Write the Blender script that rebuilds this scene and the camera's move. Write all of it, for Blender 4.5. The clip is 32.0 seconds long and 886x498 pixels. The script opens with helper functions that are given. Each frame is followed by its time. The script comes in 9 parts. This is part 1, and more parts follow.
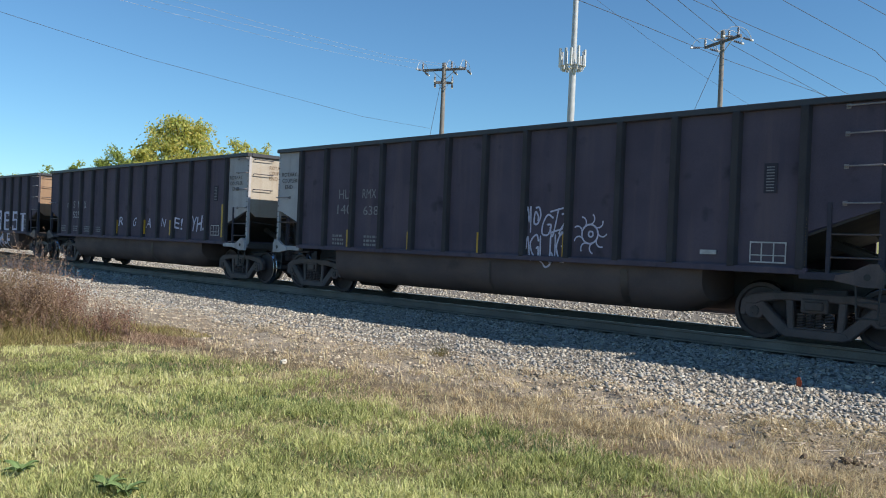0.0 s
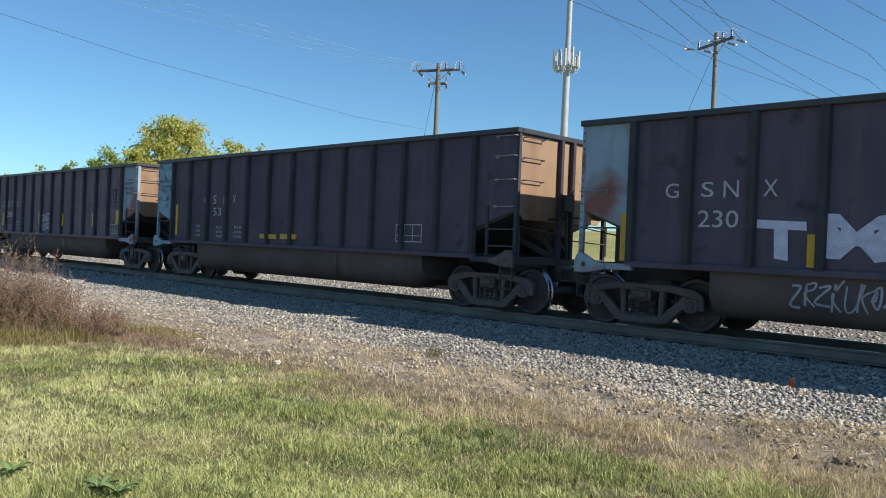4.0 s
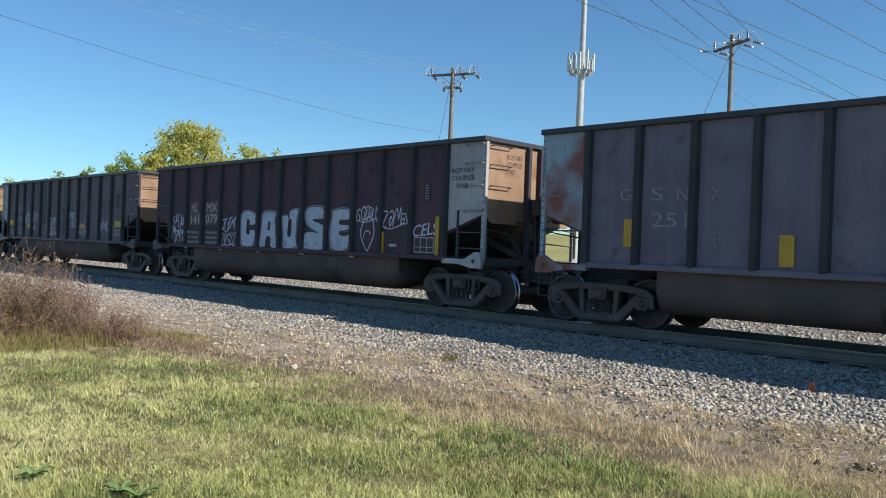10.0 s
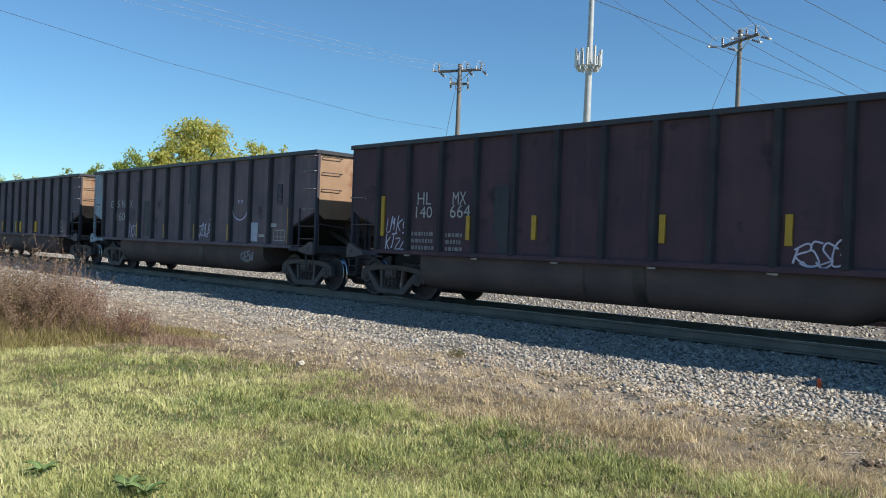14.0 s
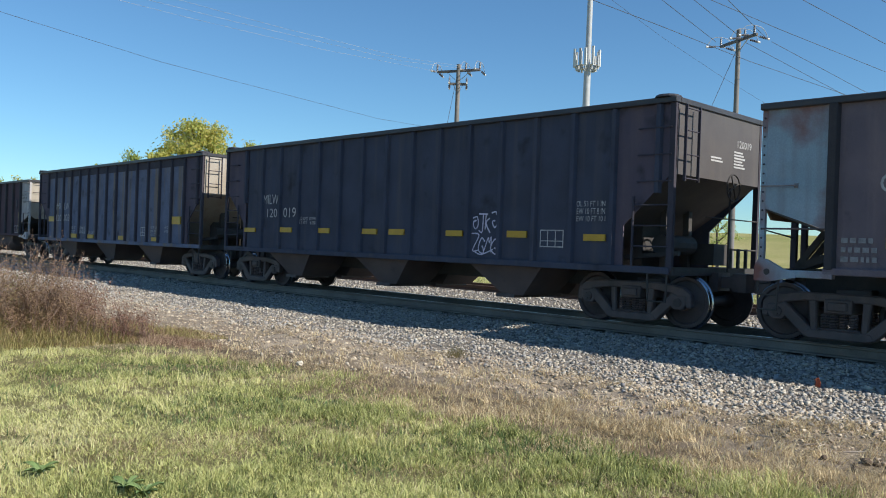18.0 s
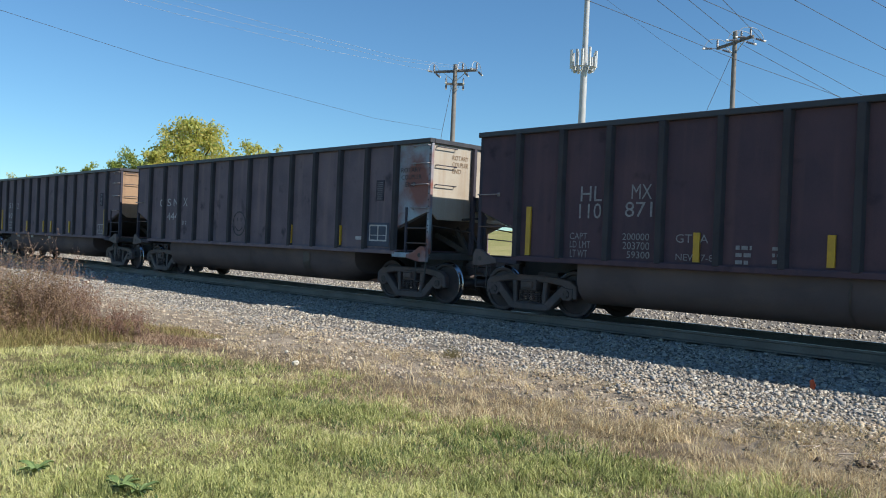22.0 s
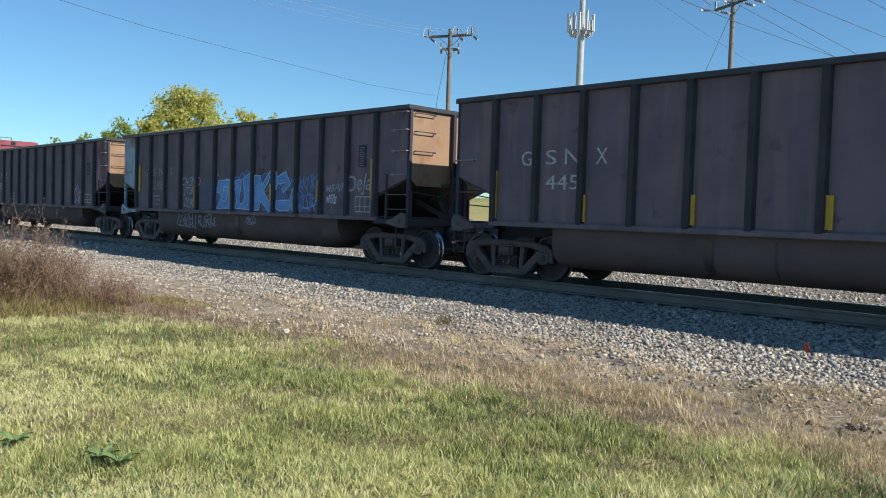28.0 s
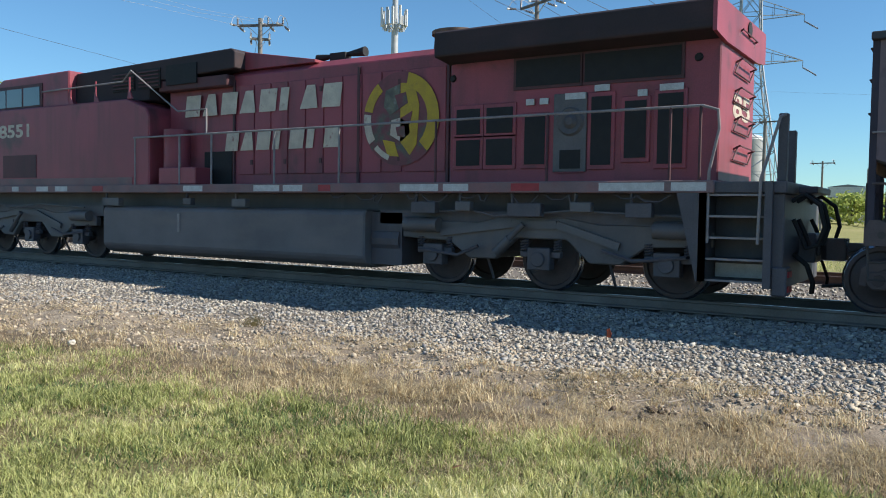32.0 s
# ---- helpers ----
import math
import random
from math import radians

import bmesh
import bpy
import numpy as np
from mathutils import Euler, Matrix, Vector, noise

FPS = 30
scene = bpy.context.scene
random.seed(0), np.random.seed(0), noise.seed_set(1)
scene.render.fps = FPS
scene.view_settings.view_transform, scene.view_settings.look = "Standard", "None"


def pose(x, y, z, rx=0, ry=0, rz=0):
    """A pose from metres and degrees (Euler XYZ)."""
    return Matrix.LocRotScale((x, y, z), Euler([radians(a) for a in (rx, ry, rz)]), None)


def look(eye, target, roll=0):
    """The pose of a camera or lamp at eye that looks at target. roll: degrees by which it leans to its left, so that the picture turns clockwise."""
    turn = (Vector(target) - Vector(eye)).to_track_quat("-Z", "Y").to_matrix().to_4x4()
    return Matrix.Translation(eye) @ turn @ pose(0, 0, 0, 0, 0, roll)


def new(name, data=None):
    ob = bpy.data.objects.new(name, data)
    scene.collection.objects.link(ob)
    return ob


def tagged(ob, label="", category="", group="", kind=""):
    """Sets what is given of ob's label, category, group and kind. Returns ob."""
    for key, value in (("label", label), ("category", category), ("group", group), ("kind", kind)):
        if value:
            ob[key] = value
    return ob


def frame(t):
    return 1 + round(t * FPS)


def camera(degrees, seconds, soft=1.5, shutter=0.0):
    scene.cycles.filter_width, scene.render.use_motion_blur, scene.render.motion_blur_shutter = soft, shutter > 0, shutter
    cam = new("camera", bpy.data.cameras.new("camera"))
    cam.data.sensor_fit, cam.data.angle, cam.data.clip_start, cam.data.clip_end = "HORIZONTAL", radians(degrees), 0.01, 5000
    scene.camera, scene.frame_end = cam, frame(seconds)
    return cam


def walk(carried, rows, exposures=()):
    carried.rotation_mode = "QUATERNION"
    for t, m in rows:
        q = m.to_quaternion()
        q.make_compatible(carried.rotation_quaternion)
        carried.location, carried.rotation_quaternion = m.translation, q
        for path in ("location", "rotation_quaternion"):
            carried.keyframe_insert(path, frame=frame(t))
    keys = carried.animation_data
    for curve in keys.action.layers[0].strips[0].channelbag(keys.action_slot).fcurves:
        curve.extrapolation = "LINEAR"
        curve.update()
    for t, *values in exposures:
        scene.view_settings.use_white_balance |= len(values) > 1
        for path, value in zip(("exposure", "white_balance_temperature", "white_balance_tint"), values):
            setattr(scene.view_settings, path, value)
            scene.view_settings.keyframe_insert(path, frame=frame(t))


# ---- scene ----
# World: x along the track (the train runs towards +x), y away from the camera, z up from the rail tops.
cam = camera(56.8, 32.0, 1.0)

# seconds, place, yaw to the left of +y, pitch up, roll
PATH = [
    (0, 0.042, -0.039, 1.273, 44.94, -0.23, 2.32), (0.5, 0.038, -0.043, 1.274, 44.72, -0.17, 2.28), (1, 0.040, -0.040, 1.274, 44.69, -0.14, 2.21),
    (1.5, 0.035, -0.038, 1.272, 44.66, -0.28, 2.28), (2, 0.034, -0.043, 1.272, 44.52, -0.32, 2.45), (2.5, 0.033, -0.042, 1.272, 44.51, -0.36, 2.50),
    (3, 0.029, -0.038, 1.273, 44.47, -0.33, 2.57), (3.5, 0.031, -0.036, 1.270, 44.48, -0.27, 2.54), (5.5, 0.051, -0.037, 1.272, 44.69, 0.19, 1.85),
    (6, 0.044, -0.035, 1.274, 44.76, 0.12, 1.86), (6.5, 0.041, -0.040, 1.272, 44.91, 0.02, 1.98), (7, 0.036, -0.035, 1.280, 44.77, 0.08, 1.78),
    (7.5, 0.033, -0.038, 1.282, 44.72, 0.08, 1.80), (8, 0.034, -0.041, 1.282, 45.02, 0.08, 1.99), (8.5, 0.036, -0.042, 1.279, 45.25, 0.10, 2.02),
    (9, 0.035, -0.041, 1.281, 45.44, 0.10, 2.09), (9.5, 0.032, -0.042, 1.277, 45.53, 0.08, 2.11), (10, 0.026, -0.048, 1.274, 45.57, 0.08, 2.21),
    (10.5, 0.024, -0.048, 1.273, 45.50, 0.09, 2.32), (11, 0.032, -0.043, 1.277, 45.48, 0.03, 2.41), (11.5, 0.031, -0.042, 1.277, 45.54, -0.07, 2.48),
    (12, 0.033, -0.039, 1.274, 45.47, -0.12, 2.52), (12.5, 0.033, -0.039, 1.275, 45.52, -0.07, 2.50), (13, 0.034, -0.042, 1.274, 45.54, 0.03, 2.42),
    (13.5, 0.036, -0.042, 1.271, 45.68, -0.09, 2.28), (14, 0.039, -0.045, 1.275, 46.07, -0.20, 2.15), (14.5, 0.029, -0.042, 1.274, 46.28, -0.27, 2.05),
    (15, 0.026, -0.042, 1.270, 46.29, -0.39, 2.30), (15.5, 0.027, -0.046, 1.269, 46.26, -0.38, 2.42), (17.5, 0.040, -0.042, 1.270, 46.02, -0.26, 2.09),
    (18, 0.041, -0.041, 1.271, 46.00, -0.17, 2.06), (18.5, 0.034, -0.039, 1.270, 45.70, -0.13, 2.06), (19, 0.030, -0.044, 1.275, 45.74, -0.15, 2.23),
    (19.5, 0.028, -0.050, 1.277, 45.70, -0.28, 2.38), (20, 0.030, -0.050, 1.273, 45.79, -0.41, 2.48), (20.5, 0.031, -0.045, 1.271, 45.69, -0.31, 2.44),
    (21, 0.040, -0.049, 1.274, 45.62, -0.12, 2.36), (21.5, 0.037, -0.048, 1.271, 45.70, -0.10, 2.36), (22, 0.037, -0.049, 1.274, 45.70, -0.16, 2.36),
    (22.5, 0.030, -0.047, 1.276, 45.72, -0.21, 2.39), (23, 0.022, -0.050, 1.276, 45.81, -0.31, 2.44), (23.5, 0.023, -0.048, 1.273, 45.90, -0.39, 2.33),
    (24, 0.029, -0.042, 1.271, 45.81, -0.47, 2.22), (24.5, 0.030, -0.039, 1.274, 45.64, -0.30, 2.09), (25, 0.033, -0.034, 1.267, 45.72, -0.64, 1.78),
    (25.5, 0.043, -0.035, 1.268, 45.52, -1.32, 1.58), (27.5, 0.009, 0.094, 1.272, 45.48, -2.55, 1.66), (28, 0.012, 0.114, 1.252, 45.51, -2.42, 1.80),
    (28.5, 0.026, 0.152, 1.251, 44.65, -3.52, 2.04), (29, -0.045, 0.185, 1.247, 44.12, -3.83, 2.49), (29.5, -0.176, 0.229, 1.255, 44.36, -3.89, 2.71),
    (30, -0.255, 0.255, 1.261, 44.16, -3.82, 2.73), (30.5, -0.270, 0.289, 1.257, 44.24, -3.72, 2.82), (31, -0.256, 0.341, 1.256, 44.09, -3.51, 2.45),
    (31.5, -0.194, 0.379, 1.252, 42.96, -3.21, 1.96), (31.6, -0.168, 0.387, 1.276, 40.37, -3.08, 1.83), (31.7, -0.206, 0.340, 1.290, 38.86, -3.14, 1.59),
    (31.8, -0.186, 0.322, 1.294, 38.75, -3.15, 1.57), (31.9, -0.107, 0.411, 1.268, 37.52, -2.81, 1.56), (32, -0.099, 0.441, 1.269, 32.97, -2.56, 0.91),
]


def aim(x, y, z, yaw, pitch, roll):
    a, b = radians(yaw), radians(pitch)
    ahead = Vector((-math.sin(a) * math.cos(b), math.cos(a) * math.cos(b), math.sin(b)))
    return look((x, y, z), Vector((x, y, z)) + ahead, roll)


walk(cam, [(t, aim(*row)) for t, *row in PATH], exposures=[(0, 0.55), (27, 0.55), (29, 0.59), (31, 0.61), (31.5, 0.62), (32, 0.64)])

# ---- light ----
SUN = Vector((1.18, 0.406, 1.0)).normalized()
world = bpy.data.worlds.new("sky")
scene.world = world
world.use_nodes = True
sky = world.node_tree.nodes.new("ShaderNodeTexSky")
sky.sky_type, sky.sun_disc = "NISHITA", False
sky.sun_elevation = math.asin(SUN.z)
sky.sun_rotation = math.atan2(SUN.x, SUN.y)
sky.altitude, sky.air_density, sky.dust_density, sky.ozone_density = 200, 1.0, 0.0, 2.0
world.node_tree.nodes["Background"].inputs["Strength"].default_value = 0.077
tint = world.node_tree.nodes.new("ShaderNodeMix")
tint.data_type, tint.blend_type = "RGBA", "MULTIPLY"
tint.inputs["Factor"].default_value = 1.0
tint.inputs["B"].default_value = (0.63, 0.955, 1.15, 1)
world.node_tree.links.new(sky.outputs["Color"], tint.inputs["A"])
world.node_tree.links.new(tint.outputs["Result"], world.node_tree.nodes["Background"].inputs["Color"])
lamp = bpy.data.lights.new("sun", "SUN")
lamp.energy, lamp.angle, lamp.color = 4.15, radians(0.53), (1.0, 0.95, 0.85)
sun_ob = new("sun", lamp)
sun_ob.matrix_world = look(SUN * 60, (0, 0, 0))

# ---- the plan ----
CL = 13.658          # the centre line of the near track
CL2 = 20.95          # and of the second one
PITCH = 16.18        # length of a wagon over its couplers
GROUND = -0.37


def travelled(t):
    """How far the train has come at t seconds: the left top corner of wagon c is at travelled(t) - PITCH * c."""
    return -2.1512 + 10.51964 * t + 0.00423406 * t * t - 9.546e-06 * t**3


# ---- materials ----
def rgb(c):
    return (c[0], c[1], c[2], 1.0)


MATS = {}


def material(name, c1, c2=None, scale=3.0, rough=0.7, metal=0.0, bump=0.15, fine=60.0, c3=None, streak=(5, 5, 0.3), amount=0.5,
             spread=(0.35, 0.65), own=True, stain=None):
    """A worn surface: two colours by a coarse noise, a third in long streaks, a fine grain in colour and relief."""
    m = bpy.data.materials.new(name)
    MATS[name] = m
    m.use_nodes = True
    nt = m.node_tree
    n, ln = nt.nodes, nt.links
    bsdf = n["Principled BSDF"]
    bsdf.inputs["Roughness"].default_value, bsdf.inputs["Metallic"].default_value = rough, metal
    co = n.new("ShaderNodeTexCoord")
    vec = co.outputs["Object"]
    if own:
        info = n.new("ShaderNodeObjectInfo")
        mul = n.new("ShaderNodeMath")
        mul.operation = "MULTIPLY"
        mul.inputs[1].default_value = 53.0
        ln.new(info.outputs["Random"], mul.inputs[0])
        add = n.new("ShaderNodeVectorMath")
        add.operation = "ADD"
        ln.new(vec, add.inputs[0])
        ln.new(mul.outputs[0], add.inputs[1])
        vec = add.outputs[0]

    def noise_of(sc, detail=4, vector=None):
        t = n.new("ShaderNodeTexNoise")
        t.inputs["Scale"].default_value, t.inputs["Detail"].default_value = sc, detail
        ln.new(vector or vec, t.inputs["Vector"])
        return t.outputs["Fac"]

    def ramp(fac, lo, hi):
        r = n.new("ShaderNodeMapRange")
        r.inputs["From Min"].default_value, r.inputs["From Max"].default_value = lo, hi
        ln.new(fac, r.inputs["Value"])
        return r.outputs["Result"]

    def mix(fac, a, b, blend="MIX"):
        x = n.new("ShaderNodeMix")
        x.data_type, x.blend_type = "RGBA", blend
        if isinstance(fac, float):
            x.inputs["Factor"].default_value = fac
        else:
            ln.new(fac, x.inputs["Factor"])
        for sock, v in ((x.inputs["A"], a), (x.inputs["B"], b)):
            if isinstance(v, tuple):
                sock.default_value = rgb(v)
            else:
                ln.new(v, sock)
        return x.outputs["Result"]

    out = mix(ramp(noise_of(scale), *spread), c1, c2 or tuple(v * 0.75 for v in c1))
    if c3:
        mp = n.new("ShaderNodeMapping")
        mp.inputs["Scale"].default_value = streak
        ln.new(vec, mp.inputs["Vector"])
        f = ramp(noise_of(1.0, 5, mp.outputs[0]), 0.5, 0.78)
        s = n.new("ShaderNodeMath")
        s.operation = "MULTIPLY"
        s.inputs[1].default_value = amount
        ln.new(f, s.inputs[0])
        out = mix(s.outputs[0], out, c3)
    if stain:
        f = ramp(noise_of(stain[1], 6), stain[2], stain[2] + 0.15)
        out = mix(f, out, stain[0])
    grain = noise_of(fine, 3)
    out = mix(ramp(grain, 0.25, 0.75), out, mix(1.0, out, (0.72, 0.72, 0.72), "MULTIPLY"))
    ln.new(out, bsdf.inputs["Base Color"])
    if bump:
        b = n.new("ShaderNodeBump")
        b.inputs["Strength"].default_value, b.inputs["Distance"].default_value = bump, 0.01
        ln.new(grain, b.inputs["Height"])
        ln.new(b.outputs[0], bsdf.inputs["Normal"])
    return m


def island(m, colors, scale=0.5, ratio=0.5, fine=9, lo=0.36, hi=0.64):
    """Turns m into a material whose colour runs over colors from piece to piece and with a slow noise over the ground."""
    nt = m.node_tree
    n, ln = nt.nodes, nt.links
    bsdf = n["Principled BSDF"]
    for l in list(bsdf.inputs["Base Color"].links):
        ln.remove(l)
    geo, co = n.new("ShaderNodeNewGeometry"), n.new("ShaderNodeTexCoord")
    fields = []
    for sc in (scale, scale * fine):
        noise_t = n.new("ShaderNodeTexNoise")
        noise_t.inputs["Scale"].default_value, noise_t.inputs["Detail"].default_value = sc, 3
        ln.new(co.outputs["Object"], noise_t.inputs["Vector"])
        fields.append(noise_t.outputs["Fac"])
    both = n.new("ShaderNodeMix")
    both.data_type = "FLOAT"
    both.inputs["Factor"].default_value = 0.45
    ln.new(fields[0], both.inputs["A"])
    ln.new(fields[1], both.inputs["B"])
    mr = n.new("ShaderNodeMapRange")
    mr.inputs["From Min"].default_value, mr.inputs["From Max"].default_value = lo, hi
    ln.new(both.outputs["Result"], mr.inputs["Value"])
    x = n.new("ShaderNodeMix")
    x.data_type = "FLOAT"
    x.inputs["Factor"].default_value = ratio
    ln.new(geo.outputs["Random Per Island"], x.inputs["A"])
    ln.new(mr.outputs["Result"], x.inputs["B"])
    r = n.new("ShaderNodeValToRGB")
    els = r.color_ramp.elements
    for i, c in enumerate(colors):
        e = els[i] if i < 2 else els.new(1.0)
        e.color = rgb(c)
    for i, e in enumerate(els):
        e.position = i / (len(colors) - 1)
    for e, c in zip(els, colors):
        e.color = rgb(c)
    ln.new(x.outputs["Result"], r.inputs["Fac"])
    ln.new(r.outputs["Color"], bsdf.inputs["Base Color"])
    return m


def translucent(m, share):
    """Lets part of the light through, as thin leaves do."""
    nt = m.node_tree
    tr, mx = nt.nodes.new("ShaderNodeBsdfTranslucent"), nt.nodes.new("ShaderNodeMixShader")
    mx.inputs[0].default_value = share
    nt.links.new(nt.nodes["Principled BSDF"].inputs["Base Color"].links[0].from_socket, tr.inputs["Color"])
    nt.links.new(nt.nodes["Principled BSDF"].outputs[0], mx.inputs[1])
    nt.links.new(tr.outputs[0], mx.inputs[2])
    nt.links.new(mx.outputs[0], nt.nodes["Material Output"].inputs["Surface"])


# wagon paint, by the wagon
material("grey_brown", (0.224, 0.176, 0.194), (0.166, 0.136, 0.158), 1.2, 0.62, 0.0, 0.12, 90, c3=(0.299, 0.218, 0.213), amount=0.85, stain=((0.078, 0.0697, 0.0855), 2.2, 0.62))
material("maroon", (0.127, 0.0783, 0.0925), (0.0954, 0.0655, 0.0821), 1.2, 0.6, 0.0, 0.12, 90, c3=(0.157, 0.0946, 0.101), amount=0.85, stain=((0.0517, 0.0399, 0.0505), 2.2, 0.62))
material("slate", (0.221, 0.196, 0.248), (0.176, 0.155, 0.2), 1.2, 0.6, 0.0, 0.12, 90, c3=(0.274, 0.223, 0.248), amount=0.85, stain=((0.0908, 0.0758, 0.0949), 2.0, 0.62))
material("dark_grey", (0.132, 0.108, 0.14), (0.103, 0.0844, 0.113), 1.2, 0.6, 0.0, 0.12, 90, c3=(0.167, 0.127, 0.144), amount=0.85, stain=((0.0557, 0.0469, 0.0609), 2.0, 0.62))
material("navy", (0.0816, 0.0907, 0.133), (0.0666, 0.0716, 0.101), 1.2, 0.55, 0.0, 0.12, 90, c3=(0.139, 0.127, 0.129), amount=0.5, stain=((0.043, 0.0423, 0.0537), 1.6, 0.62))
material("weathered_blue", (0.188, 0.216, 0.309), (0.133, 0.154, 0.231), 1.6, 0.6, 0.0, 0.12, 90, c3=(0.294, 0.201, 0.101), streak=(3.2, 3.2, 0.28), amount=1.0, stain=((0.0894, 0.0936, 0.124), 2.4, 0.6))
material("dusty_end", (0.42, 0.27, 0.165), (0.33, 0.205, 0.125), 1.2, 0.8, 0.0, 0.12, 80, c3=(0.24, 0.125, 0.075), streak=(3, 3, 0.5), amount=0.6, stain=((0.26, 0.11, 0.06), 1.9, 0.6))
material("sooty_end", (0.11, 0.1, 0.1), (0.085, 0.077, 0.08), 1.2, 0.8, 0.0, 0.12, 80, c3=(0.16, 0.135, 0.12), streak=(3, 3, 0.5), amount=0.5)
material("pale_end", (0.5, 0.45, 0.38), (0.43, 0.37, 0.3), 1.5, 0.8, 0.0, 0.12, 80, c3=(0.34, 0.22, 0.13), amount=0.55)
material("white_panel", (0.567, 0.54, 0.538), (0.446, 0.419, 0.428), 1.6, 0.65, 0.0, 0.1, 80, c3=(0.27, 0.216, 0.193), amount=0.6)
material("blue_panel", (0.37, 0.47, 0.55), (0.3, 0.4, 0.47), 1.6, 0.6, 0.0, 0.1, 80, c3=(0.2, 0.17, 0.16), amount=0.5, stain=((0.26, 0.095, 0.075), 0.85, 0.47))
material("peeled_panel", (0.26, 0.42, 0.53), (0.2, 0.34, 0.45), 1.6, 0.6, 0.0, 0.1, 80, stain=((0.06, 0.05, 0.05), 3.4, 0.53))
material("rust_panel", (0.24, 0.07, 0.065), (0.14, 0.075, 0.08), 1.3, 0.7, 0.0, 0.1, 80, c3=(0.5, 0.5, 0.54), streak=(2.5, 2.5, 0.8), amount=0.75)
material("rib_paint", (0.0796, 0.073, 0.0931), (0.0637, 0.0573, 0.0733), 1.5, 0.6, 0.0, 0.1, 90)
# darker than the panels: the ribs' shaded flanks are put into this colour
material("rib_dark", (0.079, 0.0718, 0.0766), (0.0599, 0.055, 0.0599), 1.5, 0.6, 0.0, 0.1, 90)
material("chord_paint", (0.053, 0.051, 0.0605), (0.0388, 0.0377, 0.0443), 2.0, 0.5, 0.0, 0.1, 90, c3=(0.102, 0.0867, 0.081), streak=(0.6, 5, 5))
material("tub_paint", (0.16, 0.121, 0.114), (0.114, 0.0888, 0.0884), 1.0, 0.65, 0.0, 0.12, 80, c3=(0.23, 0.161, 0.129), streak=(1.0, 1.0, 3.0), amount=0.5, stain=((0.0354, 0.0338, 0.0407), 1.1, 0.66))
material("belly_stain", (0.055, 0.042, 0.038), (0.09, 0.064, 0.054), 3.0, 0.55, 0.0, 0.1, 60)
material("under_black", (0.0554, 0.0503, 0.0503), (0.0806, 0.0706, 0.0654), 2.5, 0.75, 0.0, 0.2, 60)
material("truck_iron", (0.131, 0.0986, 0.0959), (0.0878, 0.07, 0.07), 4.0, 0.65, 0.0, 0.25, 70, c3=(0.196, 0.128, 0.108), amount=0.5)
material("wheel_iron", (0.101, 0.0766, 0.0768), (0.0721, 0.0579, 0.0593), 5.0, 0.6, 0.2, 0.15, 70)
material("tread_steel", (0.52, 0.53, 0.56), (0.42, 0.43, 0.46), 8.0, 0.22, 1.0, 0.03, 120)
material("yellow", (0.68, 0.4, 0.025), (0.58, 0.34, 0.03), 5.0, 0.5, 0.0, 0.05, 120)
material("white_letters", (0.62, 0.61, 0.6), (0.46, 0.45, 0.45), 12.0, 0.65, 0.0, 0.0, 90)
material("faded_letters", (0.36, 0.35, 0.35), (0.25, 0.24, 0.245), 14.0, 0.65, 0.0, 0.0, 90)
material("black_letters", (0.045, 0.04, 0.04), (0.07, 0.06, 0.06), 9.0, 0.65, 0.0, 0.0, 90)
material("spray_white", (0.744, 0.722, 0.871), (0.6, 0.582, 0.726), 7.0, 0.6, 0.0, 0.0, 60)
material("spray_grey", (0.442, 0.455, 0.507), (0.338, 0.351, 0.403), 9.0, 0.6, 0.0, 0.0, 60)
material("spray_silver", (0.588, 0.634, 0.756), (0.462, 0.499, 0.608), 6.0, 0.5, 0.0, 0.0, 60)
material("spray_overspray", (0.3, 0.31, 0.37), (0.2, 0.2, 0.25), 7.0, 0.65, 0.0, 0.0, 40)
material("spray_blue", (0.121, 0.286, 0.63), (0.193, 0.437, 0.84), 2.5, 0.6, 0.0, 0.0, 60)
material("spray_haze", (0.1, 0.19, 0.34), (0.07, 0.13, 0.25), 2.2, 0.65, 0.0, 0.0, 60)
material("spray_mist", (0.5, 0.68, 0.85), (0.38, 0.54, 0.72), 5.0, 0.65, 0.0, 0.0, 60)
material("spray_dark", (0.035, 0.035, 0.045), (0.05, 0.05, 0.06), 6.0, 0.6, 0.0, 0.0, 60)
material("rust_patch", (0.2, 0.09, 0.085), (0.13, 0.07, 0.07), 6.0, 0.7, 0.0, 0.0, 60)
material("label_blue", (0.055, 0.075, 0.125), (0.045, 0.06, 0.1), 5.0, 0.6, 0.0, 0.0, 60)
material("rail_steel", (0.239, 0.213, 0.185), (0.168, 0.149, 0.131), 1.5, 0.75, 0.0, 0.1, 60, own=False)
material("rail_top", (0.4, 0.4, 0.42), (0.3, 0.3, 0.32), 3.0, 0.3, 1.0, 0.03, 60, own=False)
material("rail_rust", (0.17, 0.1, 0.07), (0.12, 0.075, 0.055), 2.0, 0.8, 0.0, 0.1, 60, own=False)
material("creosote", (0.0585, 0.0494, 0.0442), (0.0845, 0.0715, 0.0611), 4.0, 0.85, 0.0, 0.4, 40)
material("pole_wood", (0.276, 0.255, 0.237), (0.202, 0.186, 0.175), 2.0, 0.85, 0.0, 0.3, 40, c3=(0.138, 0.122, 0.113), streak=(8, 8, 0.4), own=False)
material("crossarm_wood", (0.2, 0.18, 0.17), (0.15, 0.135, 0.13), 3.0, 0.85, 0.0, 0.2, 40)
material("galvanised", (0.56, 0.57, 0.58), (0.47, 0.48, 0.49), 1.2, 0.55, 0.1, 0.05, 40)
